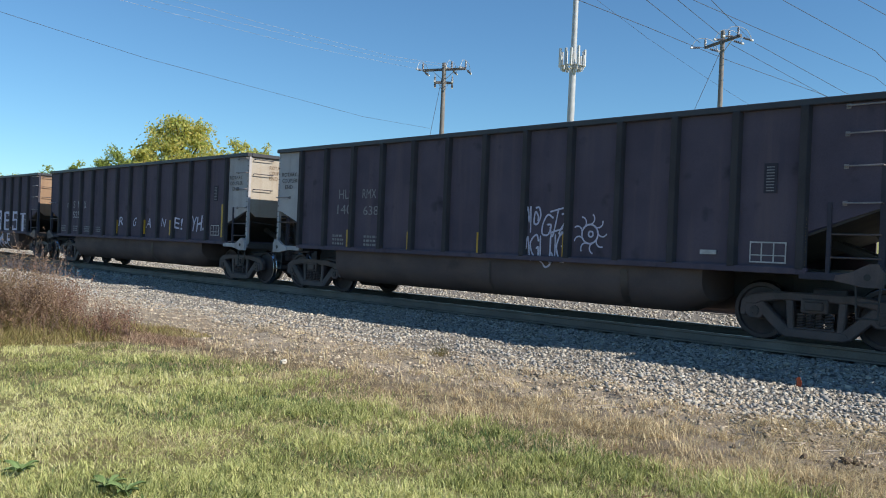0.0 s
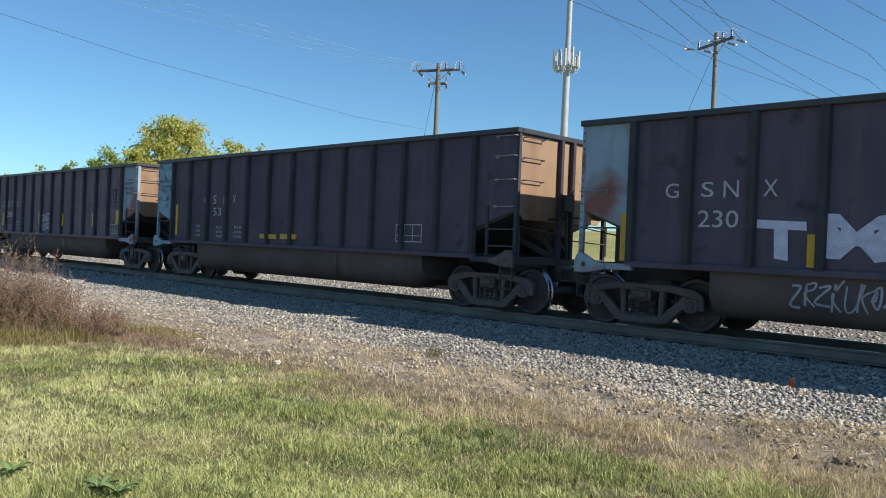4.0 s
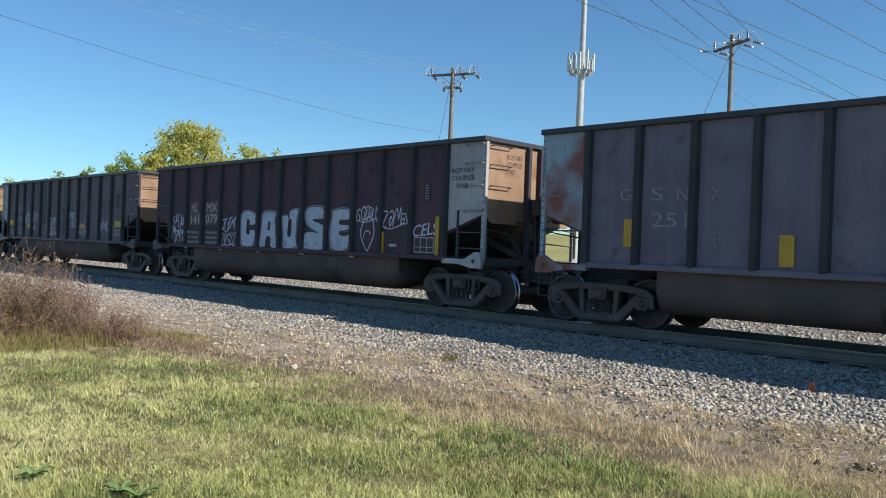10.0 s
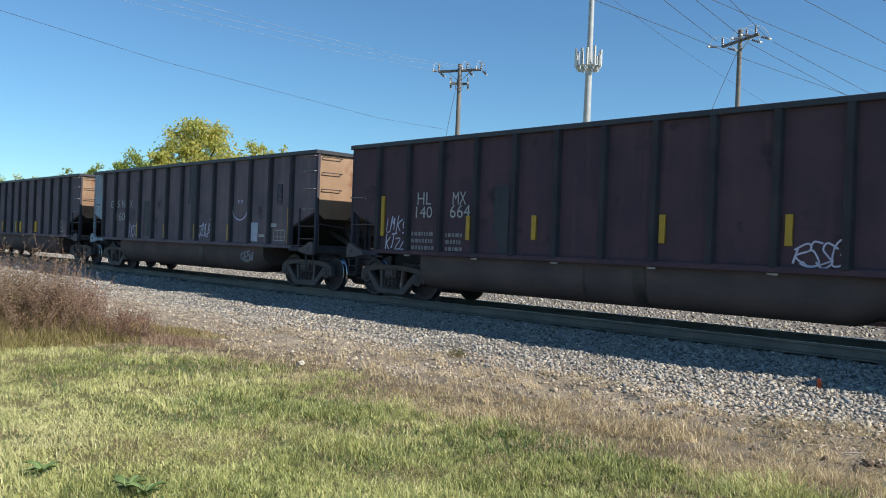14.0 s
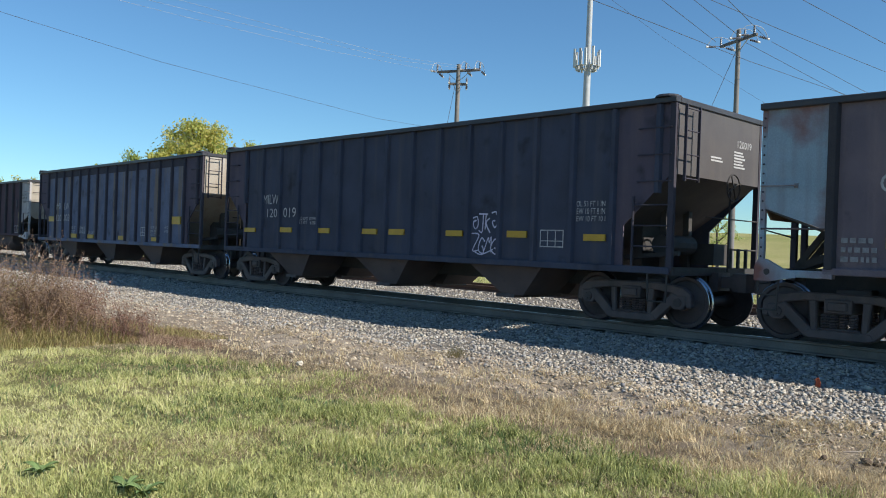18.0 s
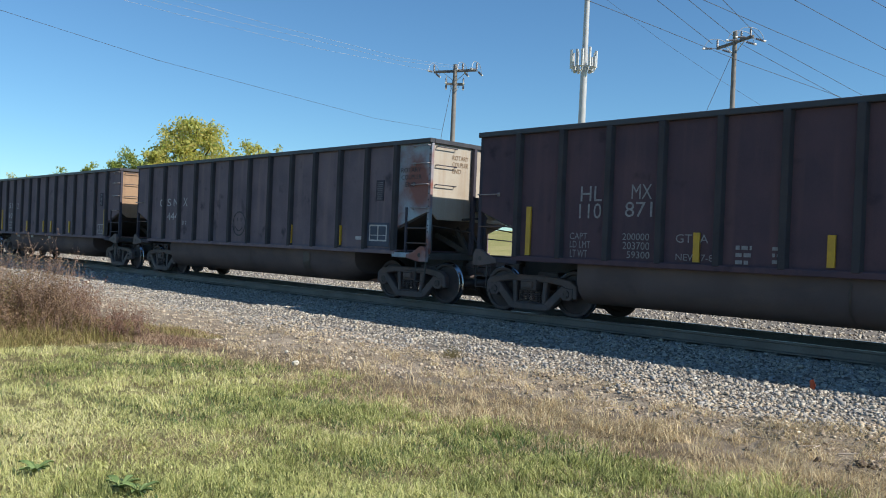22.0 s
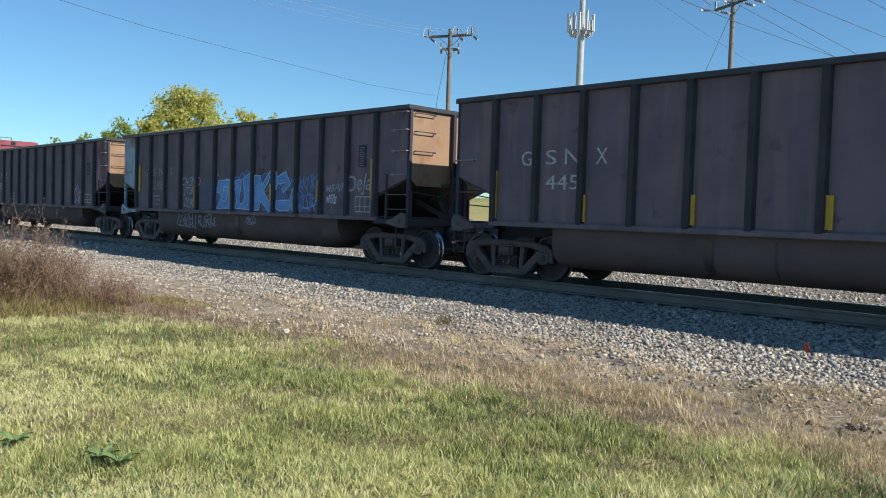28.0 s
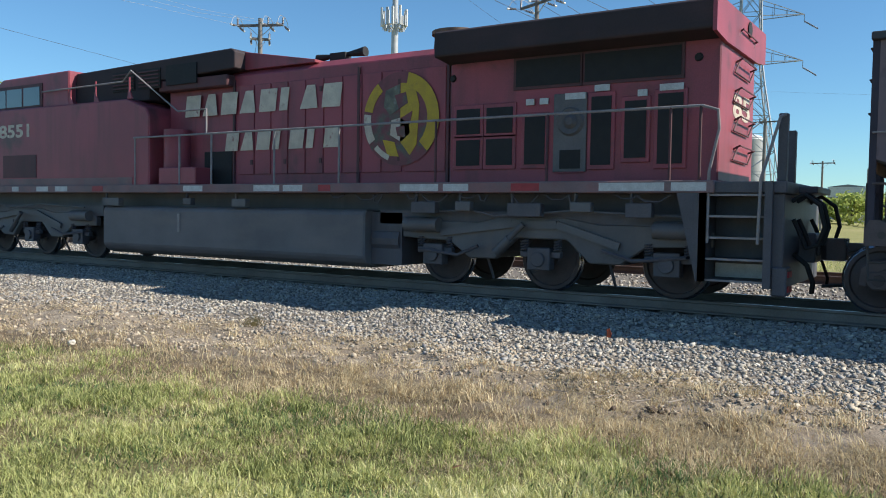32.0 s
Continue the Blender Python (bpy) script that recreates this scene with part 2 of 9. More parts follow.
material("antenna_white", (0.75, 0.75, 0.73), (0.66, 0.66, 0.65), 2.0, 0.5, 0.0, 0.0, 40)
material("insulator", (0.16, 0.16, 0.19), (0.11, 0.11, 0.13), 4.0, 0.35, 0.0, 0.0, 40)
material("wire_dark", (0.06, 0.065, 0.08), None, 4.0, 0.6, 0.0, 0.0, 40)
material("wire_bright", (0.42, 0.431, 0.448), None, 4.0, 0.45, 0.0, 0.0, 40)
material("lattice_steel", (0.42, 0.45, 0.49), (0.34, 0.37, 0.41), 1.0, 0.55, 0.2, 0.0, 40)
material("concrete", (0.55, 0.55, 0.53), (0.47, 0.47, 0.46), 0.4, 0.85, 0.0, 0.1, 20, own=False)
material("roof_metal", (0.3, 0.31, 0.33), None, 1.0, 0.5, 0.3, 0.0, 20)
material("bark", (0.12, 0.095, 0.075), (0.08, 0.065, 0.055), 5.0, 0.9, 0.0, 0.4, 20)
for name in ("grey_brown", "maroon", "slate", "dark_grey", "navy", "weathered_blue", "tub_paint", "rib_paint", "rib_dark"):
    # dull with coal dust
    MATS[name].node_tree.nodes["Principled BSDF"].inputs["Specular IOR Level"].default_value = 0.2
    MATS[name].node_tree.nodes["Principled BSDF"].inputs["Roughness"].default_value = 0.8
# locomotive paint
material("loco_red", (0.39, 0.075, 0.1), (0.3, 0.064, 0.084), 0.9, 0.5, 0.0, 0.06, 60, c3=(0.15, 0.05, 0.056), streak=(3, 3, 0.35), amount=0.8, stain=((0.12, 0.05, 0.05), 1.1, 0.6))
material("loco_dark_red", (0.14, 0.046, 0.052), (0.09, 0.036, 0.041), 1.4, 0.65, 0.0, 0.06, 60, c3=(0.06, 0.04, 0.04), amount=0.7)
material("roof_soot", (0.05, 0.03, 0.033), (0.034, 0.024, 0.027), 1.4, 0.75, 0.0, 0.08, 60, c3=(0.1, 0.05, 0.05), streak=(0.6, 3, 3), amount=0.5)
material("loco_grey", (0.156, 0.151, 0.155), (0.125, 0.117, 0.12), 1.4, 0.6, 0.0, 0.1, 60, c3=(0.203, 0.166, 0.155), amount=0.5)
material("loco_black", (0.104, 0.0976, 0.114), (0.0832, 0.078, 0.0886), 2.0, 0.55, 0.0, 0.1, 60, c3=(0.179, 0.144, 0.137), amount=0.4)
material("tank_grey", (0.188, 0.171, 0.175), (0.144, 0.132, 0.137), 1.2, 0.6, 0.0, 0.1, 60, c3=(0.269, 0.223, 0.202), streak=(0.5, 1, 2), amount=0.6)
material("sill_paint", (0.275, 0.171, 0.171), (0.194, 0.134, 0.134), 1.6, 0.65, 0.0, 0.1, 60, c3=(0.356, 0.104, 0.104), streak=(2, 2, 2), amount=0.6)
material("emblem_dark", (0.26, 0.07, 0.085), (0.19, 0.065, 0.07), 5.0, 0.6, 0.0, 0.0, 60, stain=((0.13, 0.13, 0.1), 3.0, 0.52))
material("screen_black", (0.012, 0.012, 0.013), (0.018, 0.017, 0.017), 8.0, 0.7, 0.0, 0.3, 200)
material("cream", (0.747, 0.658, 0.523), (0.598, 0.508, 0.404), 5.0, 0.6, 0.0, 0.0, 60, stain=((0.299, 0.0747, 0.0822), 7.0, 0.62))
material("emblem_yellow", (0.62, 0.42, 0.03), (0.52, 0.34, 0.04), 5.0, 0.6, 0.0, 0.0, 60, stain=((0.24, 0.16, 0.06), 6.0, 0.66))
material("emblem_grey", (0.2, 0.2, 0.14), (0.12, 0.11, 0.09), 7.0, 0.6, 0.0, 0.0, 60, stain=((0.3, 0.3, 0.28), 8.0, 0.58))
material("stack_tan", (0.3, 0.2, 0.13), (0.16, 0.1, 0.07), 4.0, 0.8, 0.0, 0.2, 60)
material("reflector_white", (0.66, 0.66, 0.64), (0.55, 0.54, 0.52), 8.0, 0.5, 0.0, 0.0, 60)
material("reflector_red", (0.45, 0.04, 0.05), None, 8.0, 0.5, 0.0, 0.0, 60)
material("handrail_grey", (0.34, 0.3, 0.29), (0.25, 0.22, 0.22), 6.0, 0.5, 0.0, 0.0, 60)
glass = bpy.data.materials.new("window_glass")
glass.use_nodes = True
gb = glass.node_tree.nodes["Principled BSDF"]
gb.inputs["Base Color"].default_value, gb.inputs["Roughness"].default_value = (0.05, 0.07, 0.075, 1), 0.06
gb.inputs["Coat Weight"].default_value = 0.6
MATS["window_glass"] = glass


# ---- building tools ----
class Shape:
    """Gathers boxes, bars, tubes and prisms into one mesh."""

    def __init__(self):
        self.v, self.f, self.m, self.slot = [], [], [], 0

    def add(self, verts, faces):
        k = len(self.v)
        self.v += [tuple(p) for p in verts]
        self.f += [tuple(i + k for i in f) for f in faces]
        self.m += [self.slot] * len(faces)
        return self

    def box(self, x0, x1, y0, y1, z0, z1):
        v = [(x, y, z) for z in (z0, z1) for y in (y0, y1) for x in (x0, x1)]
        return self.add(v, [(0, 2, 3, 1), (4, 5, 7, 6), (0, 1, 5, 4), (2, 6, 7, 3), (0, 4, 6, 2), (1, 3, 7, 5)])

    def prism(self, prof, y0, y1, axis="y"):
        """A polygon in the plane across axis, from y0 to y1."""
        n = len(prof)
        put = {"y": lambda a, b, c: (a, c, b), "x": lambda a, b, c: (c, a, b), "z": lambda a, b, c: (a, b, c)}[axis]
        v = [put(a, b, y0) for a, b in prof] + [put(a, b, y1) for a, b in prof]
        f = [(i, (i + 1) % n, n + (i + 1) % n, n + i) for i in range(n)]
        return self.add(v, f + [tuple(range(n))[::-1], tuple(range(n, 2 * n))])

    def bar(self, p, q, w, h=None, up=(0, 0, 1)):
        p, q = Vector(p), Vector(q)
        d = (q - p).normalized()
        side = d.cross(Vector(up))
        if side.length < 1e-4:
            side = d.cross(Vector((0, 1, 0)))
        side.normalize()
        top = side.cross(d)
        a, b = side * w / 2, top * (h or w) / 2
        v = [e + s * a + u * b for e in (p, q) for s, u in ((-1, -1), (1, -1), (1, 1), (-1, 1))]
        return self.add(v, [(0, 1, 2, 3), (4, 7, 6, 5), (0, 4, 5, 1), (1, 5, 6, 2), (2, 6, 7, 3), (3, 7, 4, 0)])

    def tube(self, p, q, r, r2=None, n=8, caps=True):
        p, q = Vector(p), Vector(q)
        d = (q - p).normalized()
        a = d.orthogonal().normalized()
        b = d.cross(a)
        r2 = r if r2 is None else r2
        v = [e + (a * math.cos(i * math.tau / n) + b * math.sin(i * math.tau / n)) * rr for e, rr in ((p, r), (q, r2)) for i in range(n)]
        f = [(i, (i + 1) % n, n + (i + 1) % n, n + i) for i in range(n)]
        return self.add(v, f + ([tuple(range(n))[::-1], tuple(range(n, 2 * n))] if caps else []))

    def pipe(self, pts, r, n=6):
        """One bent tube through pts."""
        pts = [Vector(p) for p in pts]
        way = [(q - p).normalized() for p, q in zip(pts, pts[1:])]
        side = way[0].orthogonal().normalized()
        v, last = [], len(pts) - 1
        for i, p in enumerate(pts):
            d = way[0] if i == 0 else way[-1] if i == last else way[i - 1] + way[i]
            d = d.normalized() if d.length > 1e-6 else way[i - 1]
            side = side - d * side.dot(d)
            side = side.normalized() if side.length > 1e-6 else d.orthogonal().normalized()
            other = d.cross(side)
            v += [p + (side * math.cos(k * math.tau / n) + other * math.sin(k * math.tau / n)) * r for k in range(n)]
        f = [(i * n + k, i * n + (k + 1) % n, (i + 1) * n + (k + 1) % n, (i + 1) * n + k) for i in range(last) for k in range(n)]
        return self.add(v, f + [tuple(range(n))[::-1], tuple(range(last * n, last * n + n))])

    def lathe(self, prof, n=24, centre=(0, 0, 0), cuts=()):
        """Turns (y, radius) pairs about the y axis; after the pairs numbered in cuts the next slot begins."""
        cx, cy, cz = centre
        k = len(self.v)
        for y, r in prof:
            for i in range(n):
                a = i * math.tau / n
                self.v.append((cx + r * math.cos(a), cy + y, cz + r * math.sin(a)))
        for j in range(len(prof) - 1):
            for i in range(n):
                self.f.append((k + j * n + i, k + j * n + (i + 1) % n, k + (j + 1) * n + (i + 1) % n, k + (j + 1) * n + i))
                self.m.append(cuts[j] if cuts else self.slot)
        return self

    def ring(self, c, r, tube_r, axis="x", n=16):
        pts = []
        for i in range(n + 1):
            a = i * math.tau / n
            u, w = r * math.cos(a), r * math.sin(a)
            pts.append((c[0], c[1] + u, c[2] + w) if axis == "x" else (c[0] + u, c[1], c[2] + w))
        return self.pipe(pts, tube_r, 5)


def mesh_of(name, shape, mats, bevel=0.0, smooth=False):
    me = bpy.data.meshes.new(name)
    me.from_pydata(shape.v, [], shape.f)
    for m in (mats if isinstance(mats, (list, tuple)) else [mats]):
        me.materials.append(MATS[m])
    me.polygons.foreach_set("material_index", shape.m)
    bm = bmesh.new()
    bm.from_mesh(me)
    bmesh.ops.recalc_face_normals(bm, faces=bm.faces)
    if bevel:
        bmesh.ops.bevel(bm, geom=[e for e in bm.edges if e.calc_face_angle(0) > 0.5], offset=bevel, segments=1, affect="EDGES", clamp_overlap=True)
    bm.to_mesh(me)
    bm.free()
    if smooth:
        me.polygons.foreach_set("use_smooth", [True] * len(me.polygons))
        me.set_sharp_from_angle(angle=radians(38))
    me.update()
    return me


CACHE = {}


def cached(key, build):
    if key not in CACHE:
        CACHE[key] = build()
    return CACHE[key]


def part(name, me, parent, label="", at=None):
    ob = new(name, me)
    ob.parent = parent
    if at:
        ob.location = at
    if label:
        ob["label"] = label
    return ob


def thing(name, label, category, group="", kind=""):
    return tagged(new(name), label, category, group, kind)


# ---- the ground: one sheet to the horizon ----
def relief(x, y):
    """Tussocks of the lawn, clods and ridges of the verge, the uneven stone slope; works on numbers and arrays."""
    lump = np.sin(5.1 * x + 1.7 * np.sin(2.3 * y)) * np.sin(4.3 * y - 1.2 * np.sin(3.1 * x + 1)) + 0.6 * np.sin(9.7 * x - 6.1 * y + 2 * np.sin(1.9 * x)) * np.sin(8.3 * y + 4.7 * x)
    swell = np.sin(1.9 * x + 0.6 * y + np.sin(0.8 * x)) * np.cos(1.6 * y - 0.5 * x)
    verge = np.exp(-(((y - 7.75 - 0.25 * np.sin(0.8 * x)) / 0.8) ** 2))
    fade = np.clip((12.0 - y) / 2.0, 0, 1) * np.clip((y + 6) / 4, 0, 1) * np.clip((30 - np.abs(x + 6)) / 10, 0, 1)
    bank = 0.05 * np.exp(-(((y - 8.05 - 0.3 * np.sin(0.9 * x + 1)) / 0.3) ** 2)) * np.clip((x + 9) / 3, 0, 1)
    return fade * (lump * (0.011 + 0.03 * verge) + swell * (0.018 + 0.015 * verge) + bank)


def height(x, y):
    z = GROUND
    if y < 9:
        z += 0.025 * math.sin(x * 0.7 + 1.3) * math.cos(y * 0.9) * min(1.0, (9 - y) / 3)
    elif y < 24:
        z += 0.1 * min(1.0, (y - 9) / 2.5) + 0.05 * max(0.0, min(1.0, (y - 11.4) / 0.7))
    if -6 < y < 12 and -40 < x < 30:
        z += float(relief(x, y))
    if 23 < y < 40:
        z -= 0.3 * (y - 23) / 17
    elif y >= 40:
        z -= 0.3
    if y > 70:
        along = 1 / (1 + math.exp((x + 0.2 * y - 5) / 9))
        z += 9.6 * along * (1 / (1 + math.exp(-(y - 175) / 22)) - 0.008) + 0.5 * math.sin(x * 0.031) * min(1, (y - 70) / 60)
    return z


def steps(lo, hi, near_lo, near_hi, step):
    """Close steps where the camera is near, ever wider ones beyond."""
    a, d, v = [], step, near_lo
    while v > lo:
        d *= 1.35
        v -= d
        a.append(max(v, lo))
    b, d, v = [], step, near_hi
    while v < hi:
        d *= 1.35
        v += d
        b.append(min(v, hi))
    return a[::-1] + list(np.arange(near_lo, near_hi + 0.01, step)) + b


gx = steps(-3500, 3500, -20, 4, 0.14)
gy = steps(-3500, 3500, 1, 13, 0.14)
extra = [15, 16, 17, 18, 19, 20, 21, 22, 23, 24, 25, 26, 60, 80, 100, 115, 130, 140, 150, 160, 170, 180, 190, 200, 215, 230, 250, 280]
gy = sorted(set([round(float(v), 3) for v in gy] + extra))
gx = sorted(set([round(float(v), 3) for v in gx] + list(range(-180, 60, 12)) + list(range(-40, 13))))
verts = [(x, y, height(x, y)) for y in gy for x in gx]
w = len(gx)
faces = [(j * w + i, j * w + i + 1, (j + 1) * w + i + 1, (j + 1) * w + i) for j in range(len(gy) - 1) for i in range(w - 1)]
ground_mesh = bpy.data.meshes.new("ground")
ground_mesh.from_pydata(verts, [], faces)
ground_mesh.polygons.foreach_set("use_smooth", [True] * len(faces))


def ground_material():
    m = bpy.data.materials.new("ground")
    m.use_nodes = True
    n, ln = m.node_tree.nodes, m.node_tree.links
    bsdf = n["Principled BSDF"]
    bsdf.inputs["Roughness"].default_value = 0.95
    bsdf.inputs["Specular IOR Level"].default_value = 0.15
    co = n.new("ShaderNodeTexCoord")
    sep = n.new("ShaderNodeSeparateXYZ")
    ln.new(co.outputs["Object"], sep.inputs[0])

    def tex(scale, detail=5):
        t = n.new("ShaderNodeTexNoise")
        t.inputs["Scale"].default_value, t.inputs["Detail"].default_value = scale, detail
        ln.new(co.outputs["Object"], t.inputs["Vector"])
        return t.outputs["Fac"]

    def rng(v, lo, hi, a=0.0, b=1.0):
        r = n.new("ShaderNodeMapRange")
        for key, val in (("From Min", lo), ("From Max", hi), ("To Min", a), ("To Max", b)):
            r.inputs[key].default_value = val
        ln.new(v, r.inputs["Value"])
        return r.outputs["Result"]

    def plus(a, b):
        s = n.new("ShaderNodeMath")
        s.operation = "ADD"
        ln.new(a, s.inputs[0])
        ln.new(b, s.inputs[1])
        return s.outputs[0]

    def mix(f, a, b):
        x = n.new("ShaderNodeMix")
        x.data_type = "RGBA"
        ln.new(f, x.inputs["Factor"])
        for sock, v in ((x.inputs["A"], a), (x.inputs["B"], b)):
            if isinstance(v, tuple):
                sock.default_value = rgb(v)
            else:
                ln.new(v, sock)
        return x.outputs["Result"]

    # distance from the track, with ragged borders
    yy = plus(sep.outputs["Y"], rng(tex(0.6), 0, 1, -1.1, 1.1))
    # lawn soil, kept darker to stand for the shade between blades
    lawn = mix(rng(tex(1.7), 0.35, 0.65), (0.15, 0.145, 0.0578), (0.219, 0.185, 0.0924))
    dry = mix(rng(tex(3.0), 0.35, 0.65), (0.224, 0.17, 0.112), (0.122, 0.0924, 0.0629))
    dirt = mix(rng(tex(4.0), 0.35, 0.65), (0.386, 0.325, 0.253), (0.237, 0.191, 0.147))
    stone = mix(rng(tex(9.0), 0.35, 0.65), (0.271, 0.236, 0.198), (0.16, 0.144, 0.128))
    field = mix(rng(tex(0.05), 0.35, 0.65), (0.286, 0.286, 0.099), (0.396, 0.352, 0.154))
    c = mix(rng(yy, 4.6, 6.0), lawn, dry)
    c = mix(rng(yy, 6.3, 7.1), c, dirt)
    c = mix(rng(yy, 8.3, 9.2), c, stone)
    c = mix(rng(yy, 23.5, 25.0), c, field)
    fine = tex(45.0, 3)
    g = n.new("ShaderNodeMix")
    g.data_type, g.blend_type = "RGBA", "MULTIPLY"
    g.inputs["Factor"].default_value = 1.0
    ln.new(c, g.inputs["A"])
    ln.new(mix(rng(fine, 0.3, 0.7), (0.62, 0.62, 0.62), (1.1, 1.1, 1.1)), g.inputs["B"])
    ln.new(g.outputs["Result"], bsdf.inputs["Base Color"])
    b = n.new("ShaderNodeBump")
    b.inputs["Strength"].default_value, b.inputs["Distance"].default_value = 0.6, 0.03
    ln.new(fine, b.inputs["Height"])
    ln.new(b.outputs[0], bsdf.inputs["Normal"])
    return m


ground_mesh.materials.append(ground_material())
ground = tagged(new("ground", ground_mesh), "mown lawn, dry verge and stony trackside ground running to a grassy rise", "ground", kind="structure")


# ---- the two tracks ----
def rail_shape(y, x0, x1, slots):
    prof = [(-0.076, -0.186), (0.076, -0.186), (0.076, -0.168), (0.012, -0.15), (0.012, -0.05), (0.037, -0.035), (0.037, -0.006), (0.03, 0.0),
            (-0.03, 0.0), (-0.037, -0.006), (-0.037, -0.035), (-0.012, -0.05), (-0.012, -0.15), (-0.076, -0.168)]
    s = Shape()
    n = len(prof)
    s.add([(x, y + a, b) for x in (x0, x1) for a, b in prof], [(i, (i + 1) % n, n + (i + 1) % n, n + i) for i in range(n)])
    s.m = [1 if i == 7 else 0 for i in range(n)]
    return mesh_of("rail", s, slots)


def tie_mesh():
    s = Shape().box(-0.115, 0.115, -1.3, 1.3, -0.2, 0.0)
    return mesh_of("tie", s, "creosote", bevel=0.012)


def build_track(name, label, cy, slots, x0, x1, ties):
    tr = tagged(new(name), label, "railway track", kind="structure")
    for side in (-0.755, 0.755):
        part("rail", rail_shape(cy + side, x0, x1, slots), tr)
    me = cached("tie", tie_mesh)
    plate = cached("tie_plate", lambda: mesh_of("tie_plate", Shape().box(-0.1, 0.1, -0.17, 0.17, -0.045, 0.018), "rail_steel"))
    rnd = random.Random(int(cy))
    for i in range(ties):
        x = 9.0 - 0.52 * i
        t = part("tie", me, tr, at=(x + rnd.uniform(-0.03, 0.03), cy + rnd.uniform(-0.04, 0.04), -0.245 - rnd.uniform(0, 0.015)))
        t.rotation_euler = (0, 0, rnd.uniform(-0.02, 0.02))
        if i < 60 and cy < 15:
            part("tie_plate", plate, tr, at=(x, cy - 0.755, -0.204))
    return tr


near_track = build_track("railway_track", "main line track, steel rails on dark wooden ties in grey ballast", CL, ("rail_steel", "rail_top"), -420, 320, 130)
far_track = build_track("railway_track", "second track with rusty brown rails behind the main line", CL2, ("rail_rust", "rail_rust"), -420, 320, 70)


# ---- bogies ----
def side_frame_mesh():
    s = Shape()
    y0, y1 = -0.07, 0.07
    top = [(-1.16, 0.5), (-1.15, 0.62), (-1.0, 0.72), (-0.6, 0.78), (0.6, 0.78), (1.0, 0.72), (1.15, 0.62), (1.16, 0.5), (1.02, 0.5), (0.84, 0.6), (0.5, 0.65), (-0.5, 0.65), (-0.84, 0.6), (-1.02, 0.5)]
    s.prism(top, y0, y1)
    for k in (-1, 1):
        s.prism([(k * 1.16, 0.54), (k * 1.17, 0.38), (k * 1.07, 0.36), (k * 1.03, 0.54)], y0, y1)
        s.prism([(k * 0.98, 0.56), (k * 0.8, 0.62), (k * 0.3, 0.16), (k * 0.5, 0.11)], y0 - 0.012, y1)
        s.prism([(k * 0.45, 0.67), (k * 0.33, 0.67), (k * 0.31, 0.2), (k * 0.41, 0.2)], y0, y1)
        # bearing adapter over the axle's end
        s.prism([(k * 0.92 + 0.16, 0.58), (k * 0.92 + 0.15, 0.4), (k * 0.92 + 0.08, 0.33), (k * 0.92 - 0.08, 0.33), (k * 0.92 - 0.15, 0.4), (k * 0.92 - 0.16, 0.58)], -0.085, 0.05)
    s.prism([(-0.52, 0.13), (-0.42, 0.09), (0.42, 0.09), (0.52, 0.13), (0.46, 0.23), (-0.46, 0.23)], y0 - 0.02, y1)
    s.box(-0.3, 0.3, -0.09, 0.07, 0.22, 0.26)
    return mesh_of("side_frame", s, "truck_iron", bevel=0.02)


def spring_mesh():
    s = Shape()
    pts = [(0.055 * math.cos(a), 0.055 * math.sin(a), 0.26 + 0.21 * i / 30) for i in range(31) for a in [i * math.tau / 6]]
    s.pipe(pts, 0.015, 4)
    return mesh_of("spring", s, "truck_iron")


def bolster_mesh():
    s = Shape().box(-0.2, 0.2, -1.12, 1.12, 0.48, 0.7).box(-0.26, 0.26, -0.5, 0.5, 0.62, 0.84).box(-0.14, 0.14, -1.16, -1.1, 0.52, 0.66)
    s.box(-0.75, -0.55, -0.75, 0.75, 0.38, 0.5).box(0.55, 0.75, -0.75, 0.75, 0.38, 0.5)
    return mesh_of("bolster", s, "truck_iron", bevel=0.02)


def wheel_prof(r):
    # from the outer face inwards: cap, hub, web, rim, tread, flange, back
    return [(-1.1, 0.0), (-1.1, 0.075), (-1.06, 0.085), (-1.06, 0.12), (-0.93, 0.12), (-0.93, 0.085), (-0.86, 0.085), (-0.86, 0.15), (-0.82, 0.19), (-0.785, r - 0.09),
            (-0.815, r - 0.07), (-0.818, r - 0.012), (-0.812, r - 0.003), (-0.74, r + 0.003), (-0.725, r + 0.027), (-0.7, r + 0.027), (-0.69, r), (-0.69, r - 0.08),
            (-0.74, r - 0.1), (-0.74, 0.14), (-0.66, 0.1), (0.0, 0.09)]


def wheelset_mesh(r):
    p = wheel_prof(r)
    cuts = [1 if i in (11, 12, 13) else 0 for i in range(len(p) - 1)]
    s = Shape()
    s.lathe(p, 26, cuts=cuts)
    s.lathe([(-y, q) for y, q in p], 26, cuts=cuts)
    # cap screws and a balance pocket, which show that it turns
    for k in range(3):
        a = k * math.tau / 3
        for e in (-1.115, 1.1):
            s.tube((0.05 * math.cos(a), e, 0.05 * math.sin(a)), (0.05 * math.cos(a), e + 0.015, 0.05 * math.sin(a)), 0.014, n=5)
    for k in range(2):
        s.bar((0.2 - 0.4 * k, -0.81, 0), ((r - 0.12) * (1 - 2 * k), -0.795, 0), 0.02, 0.05)
    return mesh_of("wheelset", s, ["wheel_iron", "tread_steel"], smooth=True)


SPINNING = []      # wheelset, its place in the bogie, its radius, the wagon's number


